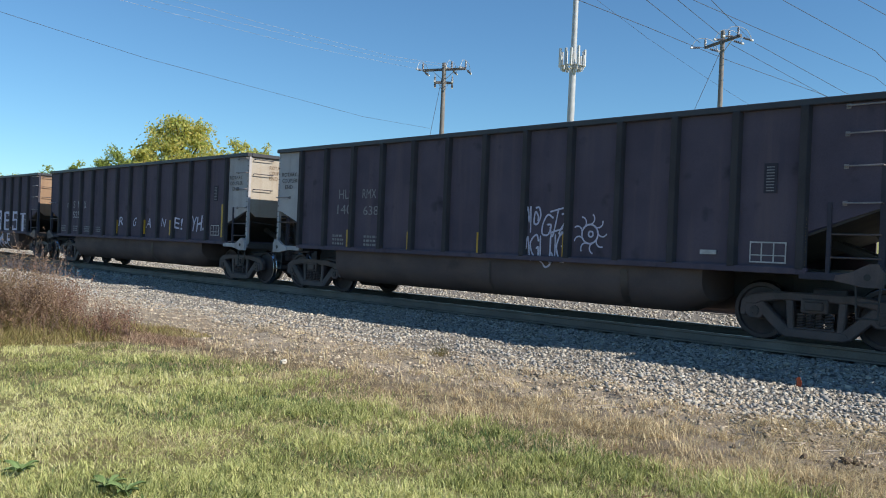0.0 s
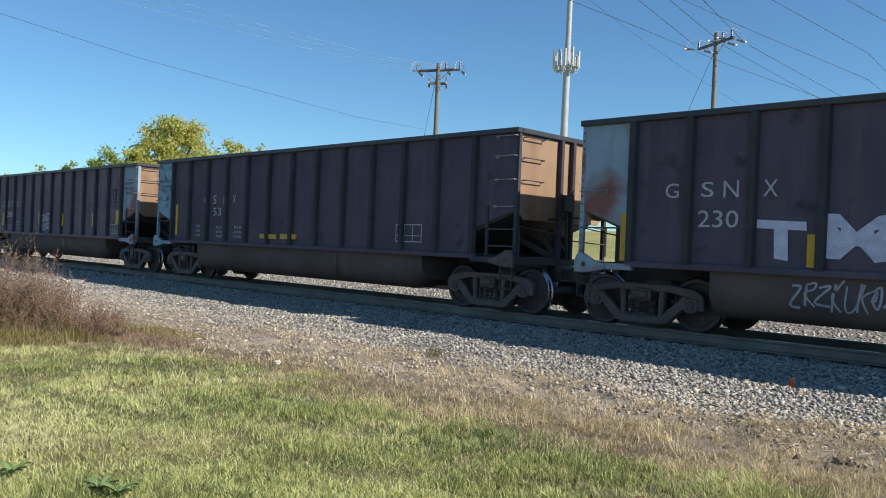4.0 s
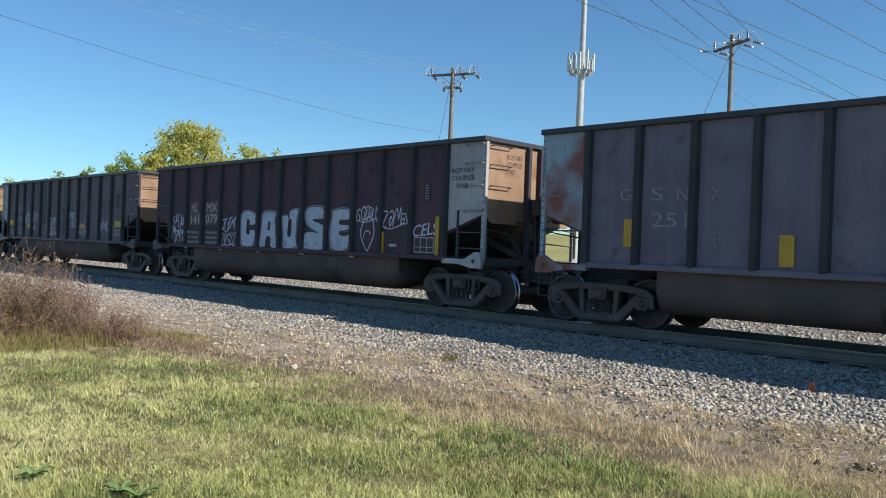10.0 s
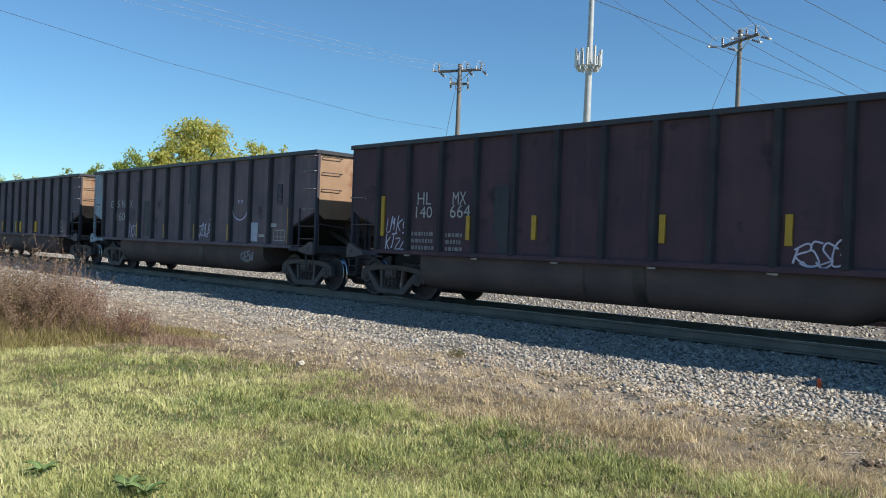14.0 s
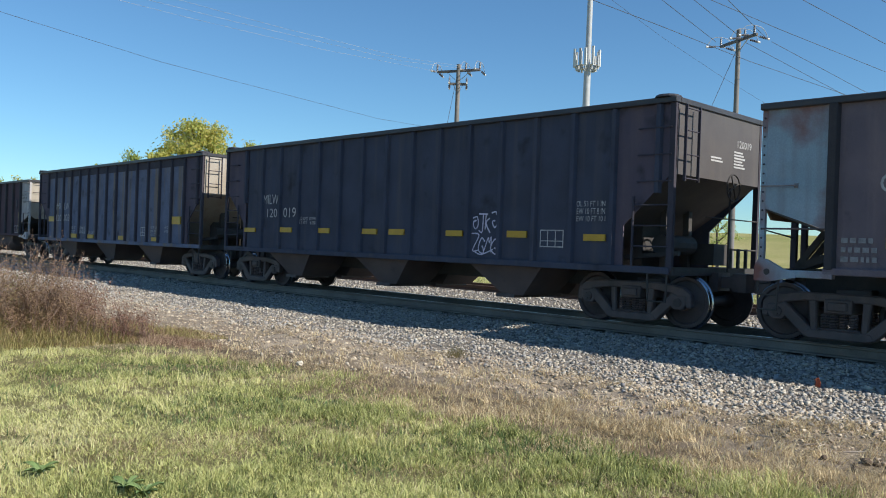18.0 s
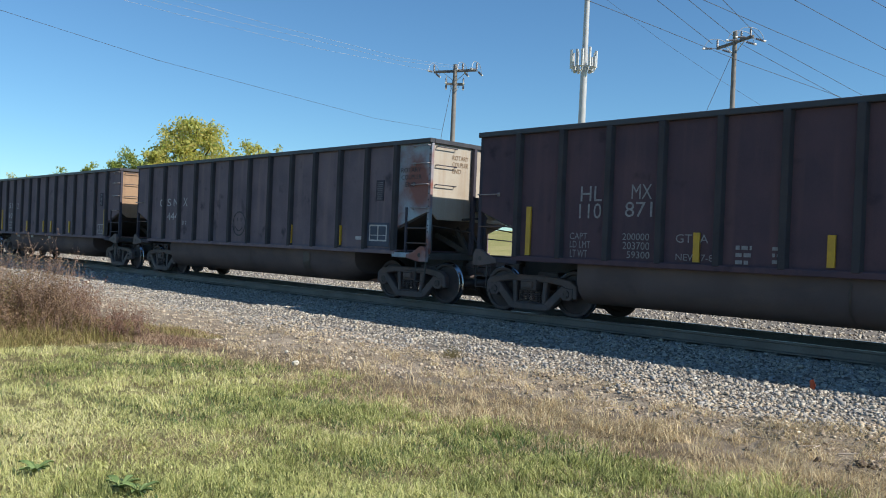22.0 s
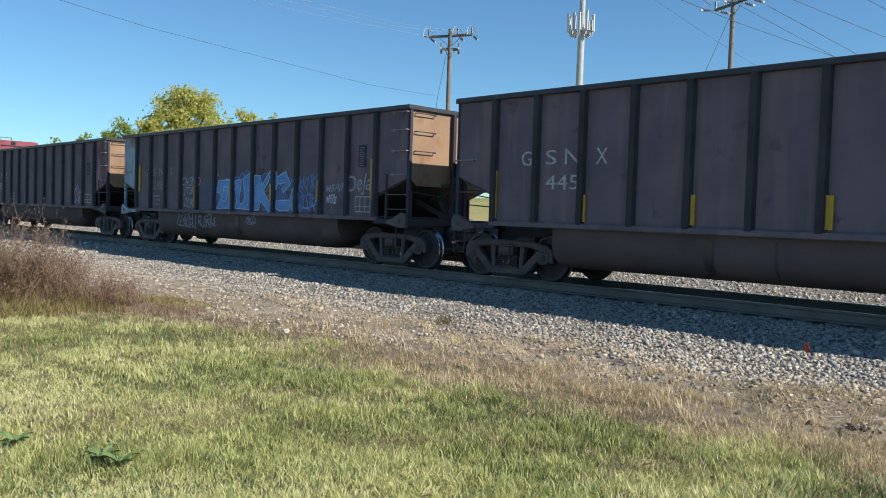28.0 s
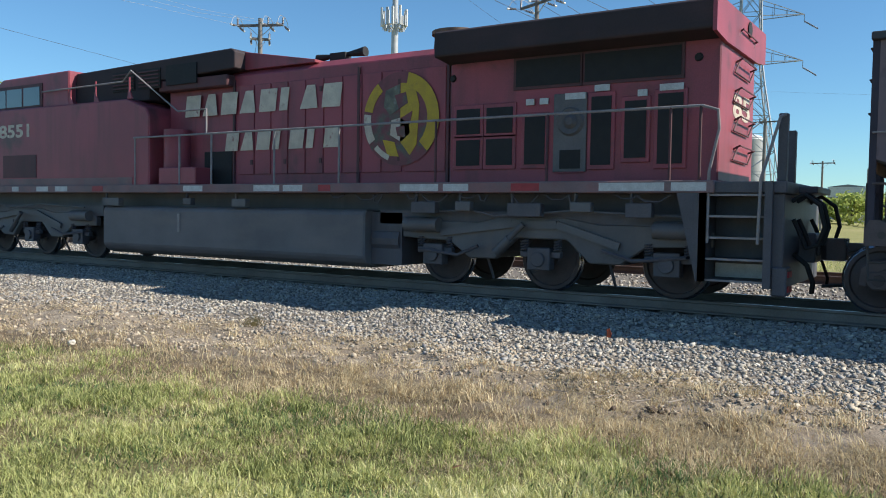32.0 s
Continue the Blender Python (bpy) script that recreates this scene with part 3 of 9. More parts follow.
def add_bogie(car, x, number):
    b = part("bogie", cached("bolster", bolster_mesh), car, "three-piece cast iron bogie", at=(x, 0, 0))
    for side in (-1.0, 1.0):
        f = part("side_frame", cached("side_frame", side_frame_mesh), b, at=(0, side, 0))
        if side > 0:
            f.rotation_euler = (0, 0, math.pi)
        for k in (-0.2, -0.07, 0.07, 0.2):
            part("spring", cached("spring", spring_mesh), b, at=(k, side - 0.04 * (1 if side < 0 else -1), 0))
    for k in (-0.92, 0.92):
        ws = part("wheelset", cached(("wheelset", 0.457), lambda: wheelset_mesh(0.457)), b, "steel wheels with a polished tread", at=(k, 0, 0.457))
        SPINNING.append((ws, (k, 0, 0.457), 0.457, number))


# ---- lettering and paint on the wagon sides ----
def text_points(text, grow=0.0):
    """The built-in letters, bolder by grow, as flat triangles within the unit square."""

    def build():
        cu = bpy.data.curves.new("letters", "FONT")
        cu.body, cu.resolution_u, cu.offset = text, 3, grow
        ob = new("letters", cu)
        bpy.context.view_layer.update()
        me = bpy.data.meshes.new_from_object(ob.evaluated_get(bpy.context.evaluated_depsgraph_get()))
        co = np.empty(len(me.vertices) * 3)
        me.vertices.foreach_get("co", co)
        co = co.reshape(-1, 3)[:, :2]
        lo, hi = co.min(0), co.max(0)
        pts = (co - lo) / np.maximum(hi - lo, 1e-6)
        polys = [tuple(p.vertices) for p in me.polygons]
        bpy.data.objects.remove(ob)
        bpy.data.curves.remove(cu)
        bpy.data.meshes.remove(me)
        return pts, polys

    return cached(("text", text, grow), build)


def tub_y(z):
    """The tub's surface, as a distance from the centre line."""
    if z > 0.8:
        return -1.46
    return -1.46 + 0.5 * (1 - math.sqrt(max(0.0, 1 - ((0.8 - z) / 0.48) ** 2)))


def flat_mesh(name, pts, polys, mat, y, shear=0.0):
    """Points (x, z) laid on the wagon's side, or round the tub where they are below the sill."""
    s = Shape()
    s.add([(x, (y if z > 1.05 else tub_y(z) - 0.012 + (y + 1.545)) - 3e-6 * i, z) for i, (x, z) in enumerate(pts)], polys)
    me = bpy.data.meshes.new(name)
    me.from_pydata(s.v, [], s.f)
    me.materials.append(MATS[mat])
    if min(z for x, z in pts) < 1.05:
        # cut across at many heights, so that the paint follows the round belly
        bm = bmesh.new()
        bm.from_mesh(me)
        for k in range(12):
            bmesh.ops.bisect_plane(bm, geom=bm.verts[:] + bm.edges[:] + bm.faces[:], plane_co=(0, 0, 0.4 + 0.055 * k), plane_no=(0, 0, 1))
        for v in bm.verts:
            if v.co.z <= 1.05:
                v.co.y = tub_y(v.co.z) - 0.016
        bm.to_mesh(me)
        bm.free()
    return me


def letters(name, text, box, mat, y=-1.545, grow=0.0, slant=0.0, unsteady=0.0):
    pts, polys = text_points(text, grow)
    x0, z0, x1, z1 = box
    out = [(x0 + p[0] * (x1 - x0) + slant * (p[1] - 0.5), z0 + p[1] * (z1 - z0)) for p in pts]
    if unsteady:
        out = [(x + 0.018 * unsteady * math.sin(11 * z + 5 * x), z + 0.025 * unsteady * math.sin(7 * x + 2 * z0)) for x, z in out]
    return flat_mesh(name, out, polys, mat, y)


def ribbon(path, width, pts, polys):
    """A flat stroke of a spray can along path."""
    k = len(pts)
    for i, (x, z) in enumerate(path):
        a, b = path[max(0, i - 1)], path[min(len(path) - 1, i + 1)]
        dx, dz = b[0] - a[0], b[1] - a[1]
        l = math.hypot(dx, dz) or 1
        ww = width * (0.75 + 0.5 * abs(math.sin(i * 1.7)))
        pts += [(x - dz / l * ww / 2, z + dx / l * ww / 2), (x + dz / l * ww / 2, z - dx / l * ww / 2)]
        if i:
            polys.append((k + 2 * i - 2, k + 2 * i - 1, k + 2 * i + 1, k + 2 * i))


def smooth_path(knots, n=5):
    out = []
    for i in range(len(knots) - 1):
        p0, p1, p2, p3 = (Vector(knots[max(0, min(len(knots) - 1, i + d))]) for d in (-1, 0, 1, 2))
        for j in range(n):
            t = j / n
            out.append(tuple(0.5 * (2 * p1 + (p2 - p0) * t + (2 * p0 - 5 * p1 + 4 * p2 - p3) * t * t + (3 * p1 - p0 - 3 * p2 + p3) * t**3)))
    return out + [tuple(knots[-1])]


# strokes of a hand with a spray can, within the unit square
STROKES = []
STROKES.append([[(0.9, 0.85), (0.4, 1.0), (0.1, 0.75), (0.5, 0.5), (0.85, 0.25), (0.4, 0.0), (0.0, 0.15)]])
STROKES.append([[(0.1, 0.0), (0.35, 1.0), (0.55, 0.5), (0.75, 0.95), (0.95, 0.0)]])
STROKES.append([[(0.15, 1.0), (0.1, 0.0)], [(0.0, 0.85), (0.7, 1.0), (0.8, 0.65), (0.2, 0.5), (0.95, -0.1)]])
STROKES.append([[(0.9, 0.7), (0.5, 1.0), (0.1, 0.6), (0.2, 0.1), (0.7, 0.0), (0.9, 0.35), (0.5, 0.5)]])
STROKES.append([[(0.0, 0.9), (1.0, 1.0)], [(0.6, 1.0), (0.4, 0.0), (0.1, 0.2)]])
STROKES.append([[(0.1, 1.0), (0.2, 0.0), (0.8, 0.05), (0.9, 1.0)]])
STROKES.append([[(0.0, 0.1), (0.5, 0.6), (0.45, 1.0), (0.25, 0.7), (0.6, 0.2), (1.0, 0.4)]])
STROKES.append([[(0.05, 0.95), (0.75, 0.9), (0.1, 0.1), (0.9, 0.0)]])
STROKES.append([[(0.15, 0.0), (0.2, 1.0)], [(0.9, 0.9), (0.25, 0.5), (0.85, -0.05)]])
STROKES.append([[(0.5, 0.5), (0.6, 0.65), (0.35, 0.7), (0.25, 0.4), (0.6, 0.2), (0.9, 0.5), (0.7, 0.95), (0.2, 0.95)]])


def scribble(name, box, mat, seed, width=0.035, y=-1.546):
    """A hand-sprayed tag whose writing cannot be read: hooks, loops and slashes side by side."""
    rnd = random.Random(seed)
    x0, z0, x1, z1 = box
    pts, polys = [], []
    rows = 2 if (z1 - z0) > 0.62 else 1
    for r in range(rows):
        a, b = z0 + (z1 - z0) * r / rows, z0 + (z1 - z0) * (r + 0.9) / rows
        n = max(3, int((x1 - x0) / ((b - a) * 0.45) + 0.5))
        w = (x1 - x0) / n
        slant = rnd.uniform(-0.02, 0.25) * (b - a)
        for i in range(n):
            u, tall, dz = x0 + w * i + rnd.uniform(-0.15, 0.05) * w, (b - a) * rnd.uniform(0.75, 1.1), rnd.uniform(-0.08, 0.08) * (b - a)
            wide = w * rnd.uniform(0.95, 1.5)
            for stroke in rnd.choice(STROKES):
                k = [(u + (p + rnd.uniform(-0.13, 0.13)) * wide + q * slant, max(z0 - 0.03, a + dz) + (q + rnd.uniform(-0.13, 0.13)) * tall) for p, q in stroke]
                ribbon(smooth_path(k, 6), width * rnd.uniform(0.8, 1.15), pts, polys)
    if rnd.random() < 0.6:
        ribbon(smooth_path([(x0 + 0.1, z0 + 0.02), (x0 * 0.6 + x1 * 0.4, z0 - 0.03), (x1 - 0.1, z0 + 0.08)]), width * 0.8, pts, polys)
    return flat_mesh(name, pts, polys, mat, y)


def quads(boxes):
    pts, polys = [], []
    for x0, z0, x1, z1 in boxes:
        k = len(pts)
        pts += [(x0, z0), (x1, z0), (x1, z1), (x0, z1)]
        polys.append((k, k + 1, k + 2, k + 3))
    return pts, polys


def small_print(box, rows, seed):
    """Rows of bars for stencilling too small to read."""
    rnd = random.Random(seed)
    x0, z0, x1, z1 = box
    out = []
    for r in range(rows):
        a = z0 + (z1 - z0) * r / rows
        u = x0
        while u < x1 - 0.03:
            v = min(x1, u + rnd.uniform(0.04, 0.12))
            out.append((u, a, v, a + (z1 - z0) * 0.55 / rows))
            u = v + 0.03
    return quads(out)


def outline(box, lines, wide=0.022):
    """A stencilled frame with cross lines."""
    x0, z0, x1, z1 = box
    out = [(x0, z0, x1, z0 + wide), (x0, z1 - wide, x1, z1), (x0, z0 + wide, x0 + wide, z1 - wide), (x1 - wide, z0 + wide, x1, z1 - wide)]
    for f in lines:
        u = x0 + (x1 - x0) * f
        out.append((u - wide / 2, z0 + wide, u + wide / 2, z1 - wide))
    zz = z0 + (z1 - z0) * 0.36
    out.append((x0 + wide, zz - 0.008, x1 - wide, zz + 0.008))
    return quads(out)


def round_path(cx, cz, r, a0, a1, n=20, rz=None):
    return [(cx + r * math.cos(radians(a0 + (a1 - a0) * i / n)), cz + (rz or r) * math.sin(radians(a0 + (a1 - a0) * i / n))) for i in range(n + 1)]


# bubble letters: the silver fill and the dark lines within it
BUBBLES, WILD = {}, {}
BUBBLES["C"] = ([(0.02, 0.3), (0.0, 0.75), (0.12, 0.95), (0.5, 1.0), (0.9, 0.92), (1.0, 0.72), (0.97, 0.62), (0.62, 0.6), (0.6, 0.72), (0.45, 0.74), (0.42, 0.4), (0.5, 0.34), (0.62, 0.36), (0.64, 0.46), (0.98, 0.44), (0.97, 0.2), (0.8, 0.0), (0.35, -0.02), (0.08, 0.05)], [])
BUBBLES["A"] = ([(0.0, 0.0), (0.12, 0.5), (0.22, 0.97), (0.88, 0.98), (0.84, 0.75), (0.92, 0.4), (1.0, 0.0), (0.66, 0.02), (0.62, 0.28), (0.42, 0.28), (0.36, 0.02)], [(0.46, 0.48), (0.5, 0.72), (0.62, 0.72), (0.6, 0.48)])
BUBBLES["U"] = ([(0.02, 0.72), (0.0, 0.86), (0.42, 0.86), (0.38, 0.4), (0.5, 0.3), (0.58, 0.4), (0.6, 0.74), (0.48, 0.8), (0.5, 1.0), (1.0, 1.05), (0.94, 0.8), (0.9, 0.3), (0.95, 0.05), (0.6, -0.02), (0.15, 0.0), (0.08, 0.35)], [])
BUBBLES["S"] = ([(0.02, 0.02), (0.0, 0.3), (0.1, 0.4), (0.42, 0.42), (0.66, 0.4), (0.3, 0.5), (0.08, 0.66), (0.06, 0.9), (0.3, 1.02), (0.75, 1.02), (0.95, 0.9), (0.96, 0.74), (0.6, 0.72), (0.42, 0.7), (0.9, 0.58), (1.0, 0.42), (0.95, 0.12), (0.85, -0.02), (0.3, -0.03)], [])
BUBBLES["E"] = ([(0.05, 0.1), (0.0, 0.5), (0.08, 0.85), (0.1, 0.97), (0.5, 1.03), (0.82, 0.98), (0.84, 0.76), (0.46, 0.74), (0.46, 0.64), (0.82, 0.62), (0.8, 0.5), (0.44, 0.46), (0.46, 0.38), (0.7, 0.36), (0.98, 0.42), (0.96, 0.2), (0.7, 0.0), (0.3, -0.03)], [])
# square letters rolled on with a broad brush: bars within the unit square
ROLLED = {}
ROLLED["B"] = [(0.0, 0.0, 0.32, 1.0), (0.3, 0.88, 0.98, 1.0), (0.3, 0.57, 0.74, 0.66), (0.7, 0.02, 1.0, 0.92), (0.3, 0.0, 0.74, 0.1)]
ROLLED["E"] = [(0.0, 0.0, 0.3, 0.98), (0.28, 0.88, 1.0, 1.0), (0.68, 0.76, 1.0, 0.9), (0.28, 0.47, 0.82, 0.57), (0.28, 0.0, 0.98, 0.1)]
ROLLED["S"] = [(0.02, 0.88, 1.0, 1.0), (0.0, 0.5, 0.24, 0.9), (0.74, 0.66, 0.98, 0.9), (0.22, 0.5, 0.9, 0.62), (0.7, 0.08, 1.0, 0.54), (0.0, 0.0, 0.98, 0.11), (0.0, 0.1, 0.2, 0.24)]
ROLLED["T"] = [(-0.08, 0.9, 1.02, 1.0), (0.3, -0.08, 0.62, 0.92)]
# the jagged letters of the blue piece
WILD["D"] = [[(0.1, 0.85), (0.85, 0.87), (0.98, 0.6), (0.8, 0.04), (0.0, 0.02), (0.18, 0.2), (0.25, 0.45), (0.04, 0.5)], [(0.42, 0.66), (0.66, 0.66), (0.54, 0.24), (0.32, 0.24)]]
WILD["U"] = [[(-0.02, 0.78), (0.36, 0.82), (0.22, 0.24), (0.34, 0.12), (0.5, 0.3), (0.42, 0.84), (0.8, 1.0), (1.0, 0.88), (0.88, 0.0), (0.02, 0.03), (0.1, 0.2)]]
WILD["K"] = [[(0.0, 0.82), (0.36, 0.8), (0.42, 0.58), (0.84, 0.92), (0.76, 0.7), (0.52, 0.46), (1.0, 0.02), (0.76, -0.02), (0.4, 0.24), (0.3, 0.02), (0.0, 0.0)]]
WILD["E"] = [[(0.0, 0.74), (0.2, 1.0), (0.22, 0.84), (0.56, 0.98), (0.74, 0.66), (0.48, 0.44), (0.4, 0.5), (0.56, 0.7), (0.26, 0.66), (0.2, 0.54), (-0.04, 0.52)],
             [(0.2, 0.24), (0.74, 0.26), (0.7, 0.0), (0.36, -0.02), (0.18, 0.04)], [(0.8, 0.5), (0.92, 0.58), (1.02, 0.44), (1.0, -0.02), (0.78, 0.02), (0.76, 0.32)]]


def decorate(car, number, d, mark_mat):
    def put(name, me, label=""):
        return part(name, me, car, label)

    for text, *box in d.get("marks", ()):
        if number == 8:
            x0, z0, x1, z1 = box
            put("paint_patch", flat_mesh("paint_patch", *quads([(x0 - 0.05, z0 - 0.05, x1 + 0.05, z1 + 0.05)]), "rust_patch", -1.5425), "dull red repaint patch")
        put("lettering", letters("lettering", text, box, mark_mat))
    for i, (x0, z0, x1, z1) in enumerate(d.get("strips", ())):
        xm = (x0 + x1) / 2
        w2 = (x1 - x0) / 2 if x1 - x0 > 0.3 else 0.055
        w2 = 0.11 if 0.2 < x1 - x0 <= 0.3 and number in (5, 7, 12) and z1 - z0 < 0.6 else w2
        s = Shape().box(xm - w2, xm + w2, -1.566, -1.53, z0, z1)
        put("reflective_strip", mesh_of("reflective_strip", s, "yellow"), "yellow reflective strip")
    for i, box in enumerate(d.get("bars", ())):
        tagged(put("stencilling", flat_mesh("stencilling", *small_print(box, 3, number * 7 + i), "faded_letters", -1.545)), "rows of small faded white stencilling", kind="stuff")
    for i, box in enumerate(d.get("tags", ())):
        put("spray_tag", scribble("spray_tag", box, "spray_white" if box[1] > 1.05 else "spray_grey", number * 31 + i, 0.019 + 0.012 * min(1, box[2] - box[0])), "illegible white sprayed tag")
    for i, box in enumerate(d.get("blue_tags", ())):
        put("spray_tag", scribble("spray_tag", box, "spray_blue" if i == 0 else "spray_haze", number * 31 + i + 9, 0.032), "illegible blue sprayed tag")
    for text, *box in d.get("words", ()):
        big = len(text) == 1 and box[3] - box[1] > 0.5
        if big and number == 8:
            x0, z0, x1, z1 = box
            z0 = max(z0, 1.16)
            place = lambda path: [(x0 + p * (x1 - x0), z0 + q * (z1 - z0)) for p, q in path]
            blob, hole = BUBBLES[text]
            ring = smooth_path(place(blob + blob[:1]), 5)[:-1]
            mid = (sum(p for p, q in ring) / len(ring), sum(q for p, q in ring) / len(ring))
            halo = [(mid[0] + (p - mid[0]) * 1.09, max(1.165, mid[1] + (q - mid[1]) * 1.06 - 0.02)) for p, q in ring]
            put("spray_mist", flat_mesh("spray_mist", halo, [tuple(range(len(halo)))], "spray_overspray", -1.544), "dull silver overspray round the letter")
            fill = put("spray_letter", flat_mesh("spray_letter", ring, [tuple(range(len(ring)))], "spray_silver", -1.549), "silver sprayed bubble letter")
            pts, polys = [], []
            ribbon([(mid[0] + (p - mid[0]) * 0.95, mid[1] + (q - mid[1]) * 0.96) for p, q in ring + ring[:1]], 0.02, pts, polys)
            if hole:
                k = len(pts)
                pts += place(hole)
                polys.append(tuple(range(k, k + len(hole))))
            rnd = random.Random(ord(text))
            for k in range(3):
                u, v = rnd.uniform(0.05, 0.9), rnd.uniform(0.02, 0.16)
                ribbon(place([(u, v), (u + 0.06, v + 0.05), (u + 0.1, v - 0.01), (u + 0.16, v + 0.03)]), 0.012, pts, polys)
            part("letter_outline", flat_mesh("letter_outline", pts, polys, "spray_dark", -1.556), fill, "dark sprayed contour lines")
        elif big and number == 3 and text in ROLLED and box[0] > 9:
            x0, z0, x1, z1 = box
            rnd = random.Random(ord(text))
            pts, polys = [], []
            for a, b, c, d2 in ROLLED[text]:
                k = len(pts)
                wob = lambda: rnd.uniform(-0.022, 0.022)
                ring = [(a, b), ((a + c) / 2, b + wob()), (c, b), (c + wob(), (b + d2) / 2), (c, d2), ((a + c) / 2, d2 + wob()), (a, d2), (a + wob(), (b + d2) / 2)]
                pts += [(x0 + (p + wob()) * (x1 - x0), z0 + (q + wob() * 0.6) * (z1 - z0)) for p, q in ring]
                polys.append(tuple(range(k, k + 8)))
            put("spray_letter", flat_mesh("spray_letter", pts, polys, "spray_white", -1.547), "pale lilac letter rolled on in broad strokes")
        else:
            put("spray_letter", letters("spray_letter", text, box, "spray_white" if number != 20 else "spray_grey", -1.547, 0.04 if big else 0.008, 0.0 if big else 0.07, 0.0 if text == "T-M-F" else 1.0), "white sprayed letter" if len(text) == 1 else "white hand-sprayed word")
    if "piece" in d:
        rnd = random.Random(5)
        x0, x1 = d["piece"][0][1] - 0.2, d["piece"][-1][3] + 0.15
        for mat, y, grow, name in (("spray_blue", -1.5405, 0.022, "spray_mist"), ("spray_haze", -1.5445, 0.0, "spray_cloud")):
            rnd = random.Random(5)
            pts, polys = [], []
            for i in range(110):
                u = rnd.uniform(x0, x1)
                hump = min(1.0, math.sin(math.pi * (u - x0 + 0.1) / (x1 - x0 + 0.2)) ** 0.4) * (0.9 + 0.12 * math.sin(u * 5.0))
                r = rnd.uniform(0.07, 0.2)
                c = (u, rnd.uniform(1.3, 1.3 + 0.95 * hump))
                k = len(pts)
                pts += [(c[0] + (r + grow) * math.cos(a), max(1.14, c[1] + (r + grow) * math.sin(a))) for a in [j * math.tau / 10 for j in range(10)]]
                polys.append(tuple(range(k, k + 10)))
            put(name, flat_mesh(name, pts, polys, mat, y), "hazy pale blue sprayed background")
        for text, *box in d["piece"]:
            bx, bz, cx, cz = box
            for path in WILD[text]:
                place = [(bx + p * (cx - bx), bz + q * (cz - bz)) for p, q in path]
                fill = put("spray_letter", flat_mesh("spray_letter", place, [tuple(range(len(place)))], "spray_blue", -1.552), "blue sprayed letter with a pale outline")
                pts, polys = [], []
                ribbon([v for p, q in zip(place, place[1:] + place[:1]) for v in (p, ((p[0] + q[0]) / 2, (p[1] + q[1]) / 2))] + place[:1], 0.03, pts, polys)
                part("letter_outline", flat_mesh("letter_outline", pts, polys, "spray_mist", -1.557), fill, "pale blue outline")
        pts, polys = [], []
        for i in range(40):
            u, r = rnd.uniform(x0 + 0.2, x1 - 0.2), rnd.uniform(0.012, 0.03)
            c = (u, rnd.uniform(1.25, 2.2))
            k = len(pts)
            pts += [(c[0] + r * math.cos(a), c[1] + r * math.sin(a)) for a in [j * math.tau / 7 for j in range(7)]]
            polys.append(tuple(range(k, k + 7)))
        tagged(put("paint_speckle", flat_mesh("paint_speckle", pts, polys, "spray_mist", -1.56)), "pale specks of paint", kind="stuff")
    for box in d.get("plates", ()):
        if number in (7, 16):
            x0, z0, x1, z1 = box
            put("label_patch", flat_mesh("label_patch", *quads([(x0 - 0.09, z0 - 0.12, x1 + 0.08, z1 + 0.05)]), "label_blue", -1.542), "dark blue painted patch")
        put("label_frame", flat_mesh("label_frame", *outline(box, (0.33, 0.66) if number % 3 and number not in (7, 16) else (0.5,), 0.034 if number in (7, 16) else 0.022), "white_letters", -1.547))
    for x0, z0, x1, z1 in d.get("stencils", ()):
        s = Shape().box(x0, x1, -1.55, -1.53, z0, z1)
        put("code_plate", mesh_of("code_plate", s, "rib_paint"), "dark plate with faint bars")
        for i in range(9):
            u = z0 + 0.03 + (z1 - z0 - 0.05) * i / 9
            put("code_bar", flat_mesh("code_bar", *quads([(x0 + 0.04, u, x1 - 0.04, u + 0.015)]), "faded_letters", -1.553))
    for x0, z0, x1, z1 in d.get("badges", ()):
        put("badge", mesh_of("badge", Shape().box(x0, x1, -1.556 if z0 > 1.05 else -1.48, -1.53 if z0 > 1.05 else -1.44, z0, z1), "white_letters"), "small white plate")
    for i, (x0, z0, x1, z1) in enumerate(d.get("drips", ())):
        rnd = random.Random(number * 13 + i)
        pts, polys = [], []
        for k in range(7):
            u, reach = rnd.uniform(x0, x1), (1.0 if k < 3 else rnd.uniform(0.35, 0.95))
            ribbon([(u + rnd.uniform(-0.012, 0.012), z1 - reach * (z1 - z0) * j / 8) for j in range(9)], rnd.uniform(0.06, 0.16), pts, polys)
        put("drip_stain", flat_mesh("drip_stain", pts, polys, "spray_dark", -1.542), "black drip stain")
    if number in (8, 10, 21):
        for k in range(5):
            x = 2.1 + 2.09 * k
            put("sill_tab", mesh_of("sill_tab", Shape().prism([(x - 0.1, 1.055), (x + 0.1, 1.055), (x + 0.07, 1.02), (x - 0.07, 1.02)], -1.53, -1.5), "white_letters"), "small pale tab under the sill")
    for x0, z0, x1, z1 in d.get("sun", ()):
        cx, cz, r = (x0 + x1) / 2, (z0 + z1) / 2, (x1 - x0) * 0.2
        pts, polys = [], []
        ribbon(round_path(cx, cz, r, 0, 360), 0.03, pts, polys)
        ribbon(round_path(cx + 0.02, cz, 0.05, 0, 360, 10), 0.03, pts, polys)
        for k in range(9):
            a = k * 40 + 12
            ribbon(round_path(cx + (r + 0.1) * math.cos(radians(a)), cz + (r + 0.1) * math.sin(radians(a)), 0.1, a - 180, a - 40, 8), 0.025, pts, polys)
        put("sprayed_sun", flat_mesh("sprayed_sun", pts, polys, "spray_white", -1.547), "white sprayed sun with curling rays")
